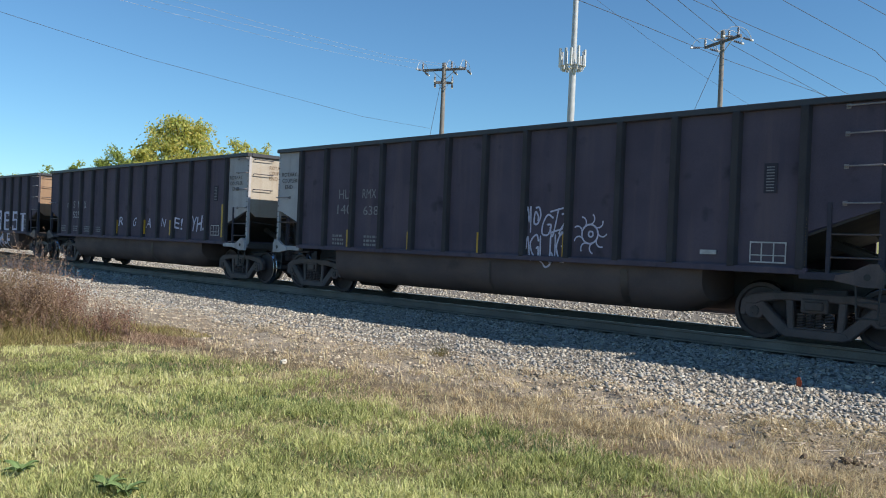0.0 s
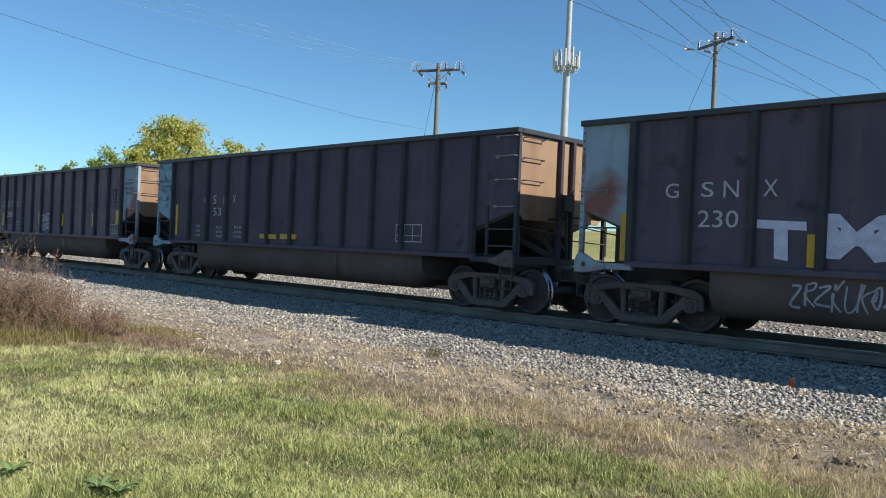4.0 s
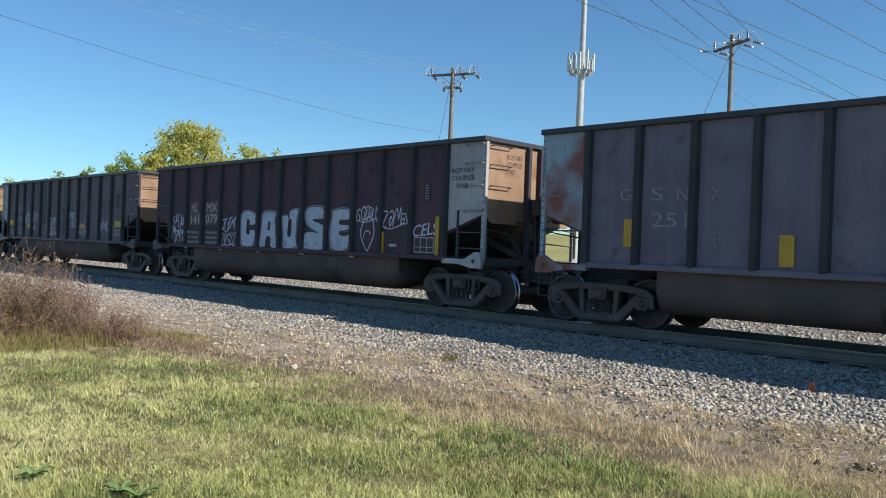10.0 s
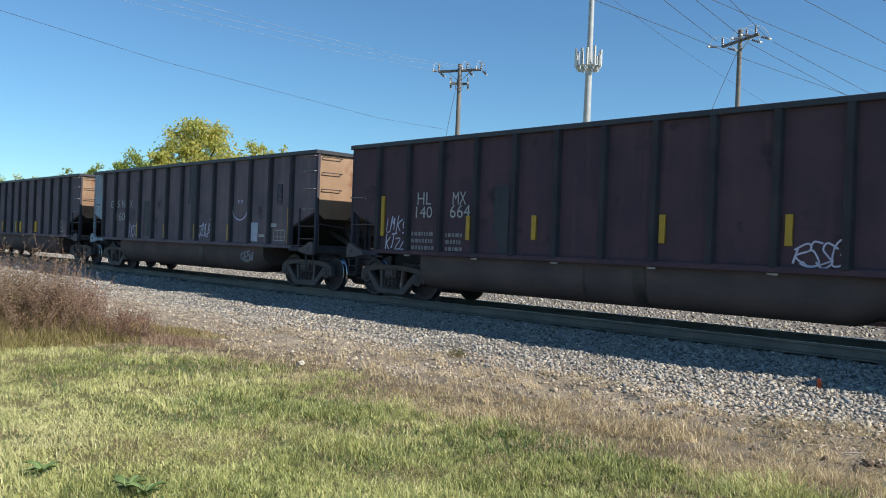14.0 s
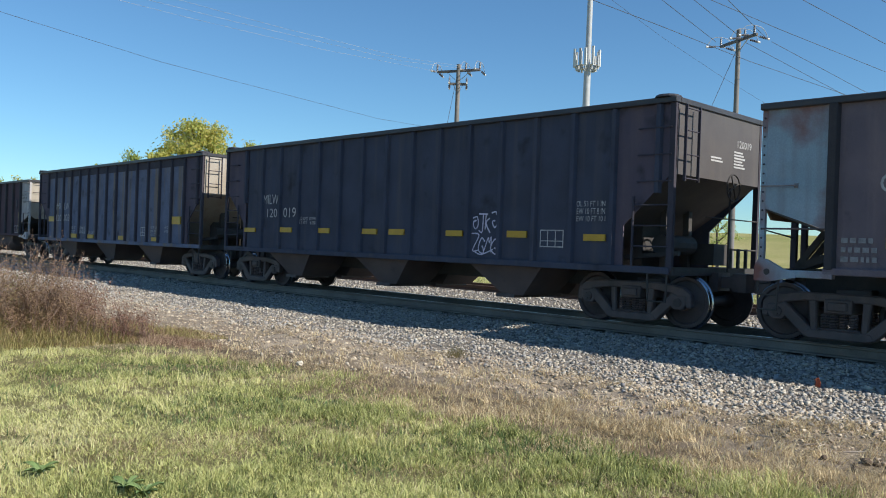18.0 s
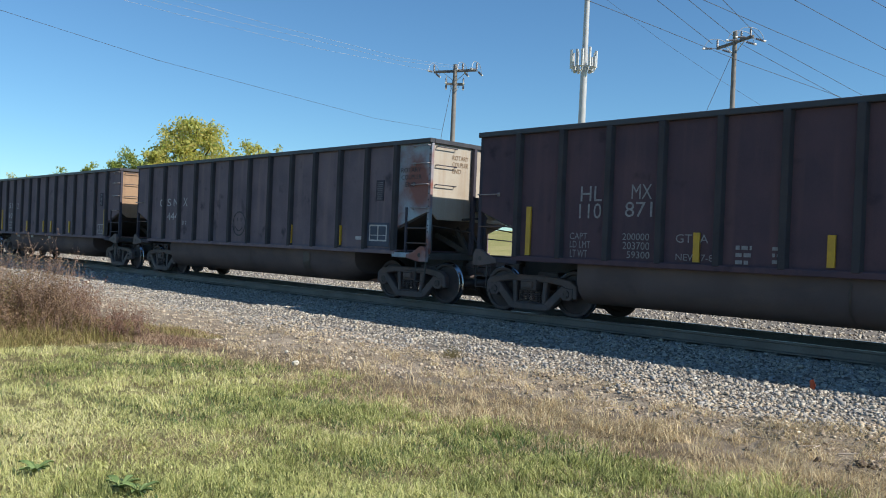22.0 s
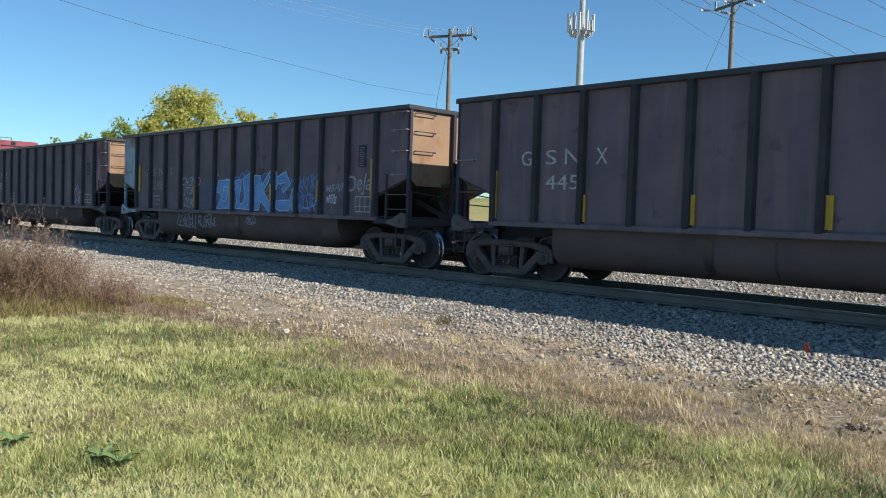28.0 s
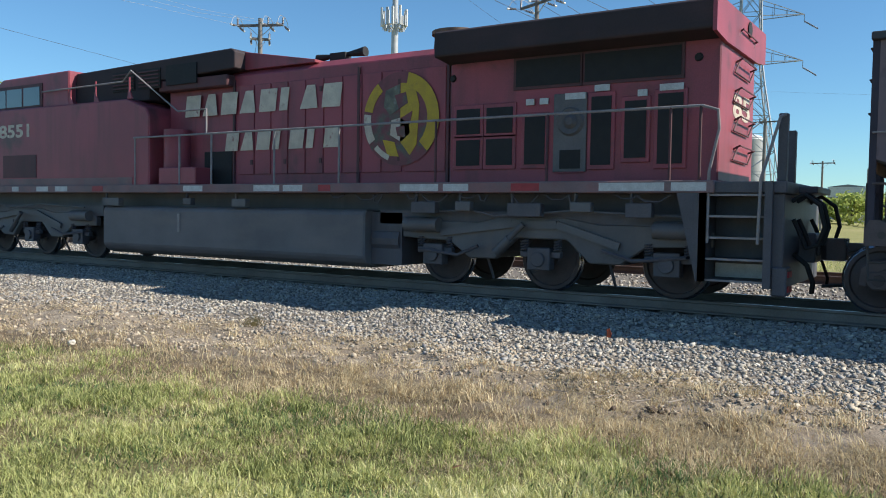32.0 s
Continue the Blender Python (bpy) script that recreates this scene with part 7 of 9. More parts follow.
    for k, y in enumerate((-0.75, -0.6, 0.7)):
        put("brake_hose", Shape().pipe([(-0.98, y, 0.75), (-0.8, y, 0.6), (-0.72, y + 0.03, 0.35), (-0.74, y + 0.08, 0.2)], 0.026, 6), "screen_black")
    put("coupler", Shape().box(-1.1, -0.72, -0.12, 0.12, 0.72, 0.92).prism([(-0.76, -0.2), (-0.72, 0.2), (-0.98, 0.18), (-1.0, -0.16)], 0.64, 1.0, "z"), "truck_iron", "cast knuckle coupler", bevel=0.012)
    put("cab_ladder", Shape().box(-22.85, -22.2, -1.5, 1.5, 0.35, 0.6).box(-22.8, -22.3, -1.5, -1.2, 0.3, 1.6).pipe([(-22.8, -1.48, 1.2), (-22.9, -1.48, 2.1), (-22.5, -1.48, 2.4), (-22.2, -1.48, 2.3)], 0.02), "loco_black", "black front steps and plough")

    # two six-wheel bogies
    for cx in (-4.72, -19.3):
        b = put("bogie", Shape().box(cx - 2.5, cx + 2.5, -0.5, 0.5, 0.62, 1.0).box(cx - 1.4, cx - 1.0, -1.1, 1.1, 0.5, 0.9).box(cx + 1.0, cx + 1.4, -1.1, 1.1, 0.5, 0.9), "loco_black", "three-axle locomotive bogie")
        for sgn in (-1, 1):
            y0, y1 = (-1.22, -1.08) if sgn < 0 else (1.08, 1.22)
            prof = [(cx - 2.75, 1.02), (cx - 2.6, 1.12), (cx - 1.2, 1.12), (cx - 0.7, 1.22), (cx + 0.4, 1.22), (cx + 1.0, 1.12), (cx + 2.6, 1.12), (cx + 2.75, 1.02), (cx + 2.75, 0.82), (cx + 2.3, 0.8),
                    (cx + 1.75, 0.78), (cx + 1.35, 0.5), (cx + 0.85, 0.5), (cx + 0.45, 0.86), (cx - 0.45, 0.86), (cx - 0.85, 0.5), (cx - 1.35, 0.5), (cx - 1.75, 0.78), (cx - 2.3, 0.8), (cx - 2.75, 0.82)]
            put("side_frame", Shape().prism(prof, y0, y1), "loco_grey" if sgn < 0 else "loco_black", "", b, 0.02)
            if sgn < 0:
                put("frame_rib", Shape().bar((cx - 1.9, -1.25, 0.92), (cx - 0.5, -1.25, 1.1), 0.06, 0.12).bar((cx + 0.3, -1.25, 1.1), (cx + 1.35, -1.25, 0.78), 0.06, 0.12).box(cx - 0.5, cx + 0.3, -1.28, -1.22, 1.03, 1.16), "loco_grey", "", b)
                for x in (cx - 2.62, cx + 1.9):
                    put("brake_cylinder", Shape().tube((x, -1.3, 1.05), (x + 0.7, -1.3, 1.05), 0.13, n=14), "loco_grey", "", b, smooth=True)
        for k in (-2.05, 0.0, 2.1):
            x = cx + k
            for sgn in (-1, 1):
                put("axle_box", Shape().box(x - 0.2, x + 0.2, sgn * 1.2 - 0.1, sgn * 1.2 + 0.1, 0.36, 0.72).box(x - 0.36, x + 0.36, sgn * 1.18 - 0.06, sgn * 1.18 + 0.06, 0.56, 0.66).tube((x, sgn * 1.2, 0.533), (x, sgn * 1.34, 0.533), 0.12, n=14), "loco_black", "", b, 0.012)
                if sgn < 0:
                    for d in (-0.3, 0.3):
                        put("spring", Shape().pipe([(x + d + 0.06 * math.cos(i * 0.9), -1.2 + 0.06 * math.sin(i * 0.9), 0.66 + 0.19 * i / 30) for i in range(31)], 0.016, 4), "loco_black", "", b)
            ws = part("wheelset", cached(("wheelset", 0.533), lambda: wheelset_mesh(0.533)), b, "steel wheels with a polished tread", at=(x, 0, 0.533))
            SPINNING.append((ws, (x, 0, 0.533), 0.533, 21))
        put("pipe_run", Shape().pipe([(cx - 2.5, -1.3, 1.28), (cx - 1.2, -1.35, 1.3), (cx - 0.8, -1.35, 1.22), (cx + 0.6, -1.35, 1.32), (cx + 2.4, -1.3, 1.25)], 0.022, 5), "loco_grey", "", b)
    for k in range(12):
        x, w, d = -9.0 + 0.55 * k + 0.12 * math.sin(k * 2.7), 0.35 + 0.2 * math.sin(k * 1.9), 0.06 + 0.09 * (k * 7 % 5) / 4
        put("cable_loop", Shape().pipe([(x, -1.45, 1.58), (x + w * 0.3, -1.47, 1.58 - d), (x + w * 0.7, -1.47, 1.575 - d), (x + w, -1.45, 1.57)], 0.016, 5), "loco_black")
    # boxes, brackets and rods under the walkway
    for k, (x, z, wx, wz) in enumerate(((-7.1, 1.35, 0.5, 0.2), (-6.2, 1.38, 0.3, 0.16), (-5.2, 1.33, 0.6, 0.22), (-4.1, 1.38, 0.35, 0.15), (-3.2, 1.34, 0.4, 0.22), (-15.9, 1.4, 0.6, 0.18), (-13.1, 1.42, 0.25, 0.14), (-11.6, 1.4, 0.4, 0.16))):
        put("equipment_box", Shape().box(x, x + wx, -1.5, -1.36, z - wz / 2, z + wz / 2).box(x + 0.05, x + 0.09, -1.46, -1.4, z, 1.62), "loco_grey" if k % 2 else "loco_black", "", bevel=0.01)
    for cx in (-4.72, -19.3):
        put("brake_rod", Shape().pipe([(cx - 2.3, -1.33, 0.62), (cx - 1.5, -1.35, 0.55), (cx - 1.1, -1.35, 0.72)], 0.03, 6), "loco_black")
        put("brake_rod", Shape().pipe([(cx + 2.4, -1.33, 0.66), (cx + 1.6, -1.35, 0.58), (cx + 1.1, -1.35, 0.72)], 0.03, 6), "loco_black")
        put("damper", Shape().tube((cx - 0.75, -1.36, 0.62), (cx - 0.25, -1.36, 1.1), 0.05, n=10).tube((cx - 0.75, -1.36, 0.62), (cx - 0.5, -1.36, 0.86), 0.075, n=10), "loco_grey", "", smooth=True)
        for x in (cx - 1.15, cx + 1.05):
            put("sand_pipe", Shape().pipe([(x, -1.1, 1.2), (x + 0.05, -1.2, 0.8), (x + 0.12, -0.9, 0.15)], 0.025, 6), "loco_black")
    return loco


LOCO = locomotive()


# ---- loose ground cover: stones, grass, weeds ----
def bulk(name, verts, tris, mat, label, category, at=None):
    """One mesh from arrays of points and triangles, for what nobody could count."""
    me = bpy.data.meshes.new(name)
    nv, nt = len(verts), len(tris)
    me.vertices.add(nv)
    me.vertices.foreach_set("co", np.asarray(verts, np.float32).ravel())
    me.loops.add(nt * 3)
    me.loops.foreach_set("vertex_index", np.asarray(tris, np.int32).ravel())
    me.polygons.add(nt)
    me.polygons.foreach_set("loop_start", np.arange(nt, dtype=np.int32) * 3)
    me.update(calc_edges=True)
    me.validate()
    me.materials.append(MATS[mat])
    return tagged(new(name, me), label, category, kind="stuff")


rng_np = np.random.default_rng(7)
CUBE = np.array([(x, y, z) for z in (-1, 1) for y in (-1, 1) for x in (-1, 1)], float)
CUBE_T = np.array([(0, 2, 3), (0, 3, 1), (4, 5, 7), (4, 7, 6), (0, 1, 5), (0, 5, 4), (2, 6, 7), (2, 7, 3), (0, 4, 6), (0, 6, 2), (1, 3, 7), (1, 7, 5)])


def ground_z(x, y):
    """height() for arrays, near the track."""
    z = np.full_like(x, GROUND)
    z = np.where(y < 9, z + 0.025 * np.sin(x * 0.7 + 1.3) * np.cos(y * 0.9) * np.minimum(1, (9 - y) / 3), z)
    z = np.where(y >= 9, z + 0.1 * np.clip((y - 9) / 2.5, 0, 1) + 0.05 * np.clip((y - 11.4) / 0.7, 0, 1), z)
    return z + relief(x, y)


def stones(name, x, y, size, mat, label, sink=0.3):
    n = len(x)
    p = CUBE[None] * (0.25 + 0.75 * rng_np.random((n, 8, 3))) * np.array([1.15, 1.0, 0.72])
    p *= size[:, None, None] * (0.5 + 0.85 * rng_np.random((n, 1, 3))) * 0.55
    a, b, c = rng_np.random((3, n)) * math.tau
    b = 0.5 * np.sin(b) + 0.4 * np.sin(c)
    ca, sa, cb, sb = np.cos(a), np.sin(a), np.cos(b), np.sin(b)
    rz = np.stack([ca, -sa, 0 * a, sa, ca, 0 * a, 0 * a, 0 * a, 1 + 0 * a], -1).reshape(n, 3, 3)
    rx = np.stack([1 + 0 * a, 0 * a, 0 * a, 0 * a, cb, -sb, 0 * a, sb, cb], -1).reshape(n, 3, 3)
    p = np.einsum("nij,nkj->nki", rz @ rx, p)
    p += np.stack([x, y, ground_z(x, y) + size * (0.5 - sink) * rng_np.uniform(0.2, 1.0, n)], -1)[:, None]
    tris = (CUBE_T[None] + 8 * np.arange(n)[:, None, None]).reshape(-1, 3)
    return bulk(name, p.reshape(-1, 3), tris, mat, label, "ballast")


island(material("ballast_stone", (0.3, 0.28, 0.26), None, 20, 0.85, 0, 0.2, 60, own=False),
       [(0.115, 0.111, 0.115), (0.412, 0.367, 0.299), (0.206, 0.196, 0.197), (0.553, 0.498, 0.407), (0.309, 0.255, 0.19), (0.399, 0.38, 0.36), (0.258, 0.236, 0.21), (0.773, 0.72, 0.624)], 0.4, 0.12)
island(material("verge_stone", (0.34, 0.3, 0.25), None, 20, 0.9, 0, 0.2, 60, own=False),
       [(0.184, 0.144, 0.115), (0.391, 0.31, 0.224), (0.575, 0.483, 0.368), (0.287, 0.224, 0.161), (0.69, 0.609, 0.483)], 0.5, 0.15)


def spread(n, x0, x1, power=1.0):
    """Places along the track, closer together towards x1."""
    u = rng_np.random(n) ** power
    return x1 - (x1 - x0) * u


n = 54000
x, y = spread(n, -30, 2.5, 1.5), 7.9 + 4.85 * rng_np.random(n) ** 0.85
foot = 8.3 + 0.5 * np.exp(-(((x + 9.6) / 3) ** 2)) + 0.25 * np.sin(1.9 * x) + rng_np.normal(0, 0.3, n)
x, y = x[y > foot], y[y > foot]
n = len(x)
stones("ballast", x, y, rng_np.uniform(0.026, 0.058, n) * rng_np.choice([0.8, 1.0, 1.35], n, p=[0.45, 0.4, 0.15]), "ballast_stone", "grey and tan crushed stone ballast beside the track")
n = 9000
stones("ballast", spread(n, -90, -26, 1.3), rng_np.uniform(8.7, 12.8, n), rng_np.uniform(0.06, 0.14, n), "ballast_stone", "grey and tan crushed stone ballast far down the track")
n = 17000
x, y = spread(n, -75, 5, 1.4), rng_np.uniform(13.1, 20.0, n)
stones("ballast", x, y, rng_np.uniform(0.04, 0.085, n), "ballast_stone", "pale crushed stone between and beyond the rails")
n = 3500
x, y = spread(n, -75, 5, 1.4), rng_np.uniform(20.3, 23.6, n)
stones("ballast", x, y, rng_np.uniform(0.06, 0.12, n), "ballast_stone", "pale crushed stone of the second track")
n = 17000
x = spread(n, -24, 2, 1.4)
y = 9.2 - (2.7 - 1.0 * np.clip((x + 7) / 4, 0, 1)) * rng_np.random(n) ** 1.3 + 0.3 * np.sin(x * 0.8)
stones("scattered_stones", x, y, rng_np.uniform(0.012, 0.05, n) * rng_np.choice([0.7, 1.0, 1.5], n, p=[0.5, 0.4, 0.1]), "verge_stone", "small stones scattered over the dirt verge")
n = 60
x, y = rng_np.normal(-1.9, 0.5, n), rng_np.normal(7.0, 0.12, n)
material("clod", (0.17, 0.125, 0.09), (0.1, 0.07, 0.05), 14, 0.95, 0, 0.5, 40, own=False)
stones("soil_clods", x, y, rng_np.uniform(0.03, 0.075, n), "clod", "dark brown clods of turned soil on the verge", 0.45)


# grass: bent blades
def blades(name, x, y, length, width, lean, mat, label, category="grass", way=None):
    n = len(x)
    z = ground_z(x, y) - 0.005
    a = rng_np.random(n) * math.tau
    lx, ly = np.cos(a), np.sin(a)
    b = rng_np.random(n) * math.tau if way is None else way + rng_np.normal(0, 0.7, n)
    dx, dy = np.cos(b) * lean * length, np.sin(b) * lean * length
    w2 = width / 2
    p = np.empty((n, 5, 3))
    p[:, 0] = np.stack([x - lx * w2, y - ly * w2, z], -1)
    p[:, 1] = np.stack([x + lx * w2, y + ly * w2, z], -1)
    mx, my, mz = x + dx * 0.35, y + dy * 0.35, z + length * 0.6 * np.maximum(0.15, 1 - 0.33 * lean)
    p[:, 2] = np.stack([mx - lx * w2 * 0.8, my - ly * w2 * 0.8, mz], -1)
    p[:, 3] = np.stack([mx + lx * w2 * 0.8, my + ly * w2 * 0.8, mz], -1)
    p[:, 4] = np.stack([x + dx, y + dy, z + length * np.maximum(0.08, 1 - 0.35 * lean)], -1)
    t = np.array([(0, 1, 3), (0, 3, 2), (2, 3, 4)])
    tris = (t[None] + 5 * np.arange(n)[:, None, None]).reshape(-1, 3)
    return bulk(name, p.reshape(-1, 3), tris, mat, label, category)


def grass_mat(name, colors, scale, ratio):
    m = material(name, (0.2, 0.2, 0.1), None, 5, 0.6, 0, 0.0, 60, own=False)
    island(m, colors, scale, ratio + 0.15, 24, 0.39, 0.6)
    m.node_tree.nodes["Principled BSDF"].inputs["Specular IOR Level"].default_value = 0.25
    translucent(m, 0.28)
    return m


def fan(n, r0, r1, a0, a1, even=1.0):
    """Places on the ground seen from where the camera stands, thinner with distance."""
    r = r0 * (r1 / r0) ** rng_np.random(n) if even == 1 else np.sqrt(r0**2 + (r1**2 - r0**2) * rng_np.random(n))
    a = np.radians(rng_np.uniform(a0, a1, n))
    return r * np.sin(a), r * np.cos(a)


def slow(x, y, k):
    """A slow uneven field over the ground, about -1 to 1."""
    return 0.5 * (np.sin(1.3 * k * x + 0.7 * np.sin(0.9 * k * y + 1)) + np.sin(1.1 * k * y - 0.8 * k * x + 2.1 + np.sin(0.6 * k * x)))


def clumps(n, per, r0, r1, a0, a1, wide):
    """Tufts of per blades: their places, and the way that each tuft leans."""
    x, y = fan(n, r0, r1, a0, a1)
    way, tall = rng_np.random(n) * math.tau, rng_np.uniform(0.7, 1.35, n)
    k = np.repeat(np.arange(n), per)
    return x[k] + rng_np.normal(0, wide, len(k)), y[k] + rng_np.normal(0, wide, len(k)), way[k], tall[k]


grass_mat("lawn_blade", [(0.06, 0.075, 0.024), (0.24, 0.27, 0.09), (0.5, 0.52, 0.2), (0.68, 0.64, 0.3), (0.86, 0.8, 0.5)], 0.8, 0.45)
grass_mat("sere_blade", [(0.226, 0.247, 0.0799), (0.517, 0.532, 0.202), (0.714, 0.674, 0.32), (0.808, 0.76, 0.47)], 0.7, 0.4)
grass_mat("straw_blade", [(0.196, 0.133, 0.0809), (0.462, 0.347, 0.196), (0.67, 0.531, 0.323), (0.86, 0.728, 0.474), (0.347, 0.237, 0.15), (0.578, 0.45, 0.243)], 0.9, 0.35)
grass_mat("dark_blade", [(0.0462, 0.0809, 0.0277), (0.104, 0.173, 0.0578), (0.196, 0.289, 0.116)], 1.2, 0.3)
border = lambda x, y: 5.6 + 0.22 * slow(x, y, 0.9) + 0.15 * slow(x, y, 2.9) - 0.085 * np.maximum(0, -8 - x) ** 1.25
# how sere the lawn is: pale yellow nearest the camera's left, green beyond
sere = lambda x, y: 1 / (1 + np.exp((y - 3.15 - 0.13 * (x + 9.25) - 0.2 * slow(x, y, 1.6)) / 0.1))
# shadow line along the sere edge, put in as thinner grass and dark tufts
shade_line = lambda x, y: np.exp(-(((y - 3.12 - 0.13 * (x + 9.25) - 0.12 * np.sin(1.7 * x)) / 0.12) ** 2))
# tussocks: where the grass stands tall and where it lies low
tussock = lambda x, y: np.clip(0.5 + 0.55 * slow(x, y, 3.7) + 0.4 * slow(x + 7, y - 3, 7.9), 0, 1)
x, y, way, tall = clumps(20000, 14, 3.9, 12.5, -77, -2, 0.03)
keep = (y < border(x, y) + rng_np.normal(0, 0.3, len(x))) & (rng_np.random(len(x)) < 1.05 - 0.9 * sere(x, y) + 0.25 * slow(x, y, 1.7))
keep &= rng_np.random(len(x)) > 0.6 * shade_line(x, y)
keep &= rng_np.random(len(x)) < 0.45 + 0.75 * tussock(x, y)
x, y, way, tall = x[keep], y[keep], way[keep], tall[keep]
n = len(x)
blades("lawn_grass", x, y, rng_np.uniform(0.05, 0.1, n) * tall * (0.55 + 0.8 * tussock(x, y)), rng_np.uniform(0.004, 0.0095, n), rng_np.uniform(0.15, 1.0, n), "lawn_blade", "mown lawn grass, green fading to straw yellow", way=way)
x, y, way, tall = clumps(11000, 13, 3.9, 13, -78, -32, 0.04)
keep = (y < border(x, y) + rng_np.normal(0, 0.3, len(x))) & (rng_np.random(len(x)) < (0.06 + 0.94 * sere(x, y)) * (1 - 0.8 * shade_line(x, y)))
x, y, way, tall = x[keep], y[keep], way[keep], tall[keep]
n = len(x)
blades("pale_grass", x, y, rng_np.uniform(0.035, 0.075, n) * tall * (0.7 + 0.5 * tussock(x, y)), rng_np.uniform(0.003, 0.007, n), rng_np.uniform(0.4, 1.4, n), "sere_blade", "pale yellow-green sunburnt lawn grass", way=way)
# the dry strip between the lawn and the dirt, broken into tufts towards the stones
x, y, way, tall = clumps(15000, 9, 5.6, 15, -77, -2, 0.03)
b = border(x, y)
keep = (y > b - 0.4 + rng_np.normal(0, 0.25, len(x))) & (y < b + 1.25 + 0.45 * slow(x, y, 0.7) + rng_np.normal(0, 0.25, len(x)))
keep &= rng_np.random(len(x)) < 0.3 + 0.7 * tussock(x + 3, y) + 0.2 * slow(x, y, 1.5)
x, y, tall = x[keep], y[keep], tall[keep]
blades("dry_grass", x, y, rng_np.uniform(0.035, 0.11, len(x)) * tall * (0.6 + 0.6 * tussock(x + 3, y)), rng_np.uniform(0.003, 0.007, len(x)), rng_np.uniform(0.1, 1.3, len(x)), "straw_blade", "dry brown grass along the verge")
x, y = fan(60000, 3.9, 12, -77, -2)
# tufts gather on the shadow line too, their dark green standing for its shade
keep = (slow(x, y, 1.9) + 0.5 * slow(x + 5, y, 4.7) + 0.9 * shade_line(x, y) > 0.3) & (y < border(x, y) + 0.2) & (rng_np.random(len(x)) > 0.8 * sere(x, y))
x, y = x[keep], y[keep]
blades("clover_tufts", x, y, rng_np.uniform(0.04, 0.1, len(x)), rng_np.uniform(0.006, 0.011, len(x)), rng_np.uniform(0.3, 1.2, len(x)), "dark_blade", "darker green tufts in the lawn")
# brown thatch showing through the lawn, and matted weeds on the verge
grass_mat("brown_blade", [(0.12, 0.09, 0.055), (0.32, 0.25, 0.145), (0.56, 0.46, 0.28), (0.22, 0.165, 0.1)], 1.4, 0.4)
x, y = fan(80000, 3.9, 12, -77, -2)
keep = (slow(x + 3, y, 1.1) + 0.5 * slow(x, y + 2, 3.1) > 0.1 + 0.5 * rng_np.random(len(x)) - 0.14 * np.minimum(y, 5) + 0.9 * sere(x, y)) & (y < border(x, y) + 0.8)
x, y = x[keep], y[keep]
blades("lawn_thatch", x, y, rng_np.uniform(0.03, 0.085, len(x)), rng_np.uniform(0.004, 0.008, len(x)), rng_np.uniform(0.4, 1.6, len(x)), "brown_blade", "brown withered grass showing through the lawn")
x, y = fan(85000, 6.2, 15, -70, -2)
keep = (y > 6.2) & (y < 8.7) & (slow(x, y + 1, 1.5) + 0.5 * slow(x + 2, y, 4.1) + 0.75 * np.clip((x + 7) / 4, 0, 1) * np.clip((8.4 - y) / 0.5, 0, 1) > 0.3 + 0.5 * rng_np.random(len(x)))
x, y = x[keep], y[keep]
blades("matted_weeds", x, y, rng_np.uniform(0.05, 0.17, len(x)), rng_np.uniform(0.003, 0.007, len(x)), rng_np.uniform(1.0, 2.6, len(x)), "brown_blade", "flattened mats of grey-brown weeds on the verge")
x, y, way, tall = clumps(650, 30, 6.4, 14, -66, -3, 0.05)
keep = (y > 6.3) & (y < 8.3 + 0.5 * slow(x, y, 1.2))
x, y, way, tall = x[keep], y[keep], way[keep], tall[keep]
n = len(x)
blades("verge_tufts", x, y, rng_np.uniform(0.05, 0.16, n) * tall, rng_np.uniform(0.004, 0.008, n), rng_np.uniform(0.2, 1.1, n), "straw_blade", "upright straw tufts in the dirt verge", way=way)
# straw scattered among the stones of the verge
n = 9000
x, y = spread(n, -16, 3, 1.2), rng_np.uniform(7.0, 9.0, n)
keep = rng_np.random(n) < 0.35 + 0.5 * slow(x, y, 1.3)
x, y = x[keep], y[keep]
blades("verge_straw", x, y, rng_np.uniform(0.05, 0.16, len(x)), rng_np.uniform(0.003, 0.006, len(x)), rng_np.uniform(0.8, 2.2, len(x)), "straw_blade", "straw and weeds among the stones")
# the lawn goes on round and behind the camera's stand
x, y = rng_np.uniform(-14, 12, 20000), rng_np.uniform(-10, 5.2, 20000)
away = np.degrees(np.arctan2(x, y))
keep = (np.hypot(x, y) < 4.0) | (away < -76) | (away > -3)
x, y = x[keep], y[keep]
blades("lawn_grass", x, y, rng_np.uniform(0.05, 0.11, len(x)), rng_np.uniform(0.006, 0.012, len(x)), rng_np.uniform(0.3, 1.3, len(x)), "lawn_blade", "mown lawn grass round the stand")
# thin grass at the foot of the second track and the field's edge
n = 14000
x, y = spread(n, -90, 6, 1.2), rng_np.uniform(23.2, 30, n)
blades("field_grass", x, y, rng_np.uniform(0.1, 0.35, n), rng_np.uniform(0.01, 0.02, n), rng_np.uniform(0.2, 0.9, n), "lawn_blade", "rough grass beyond the second track")


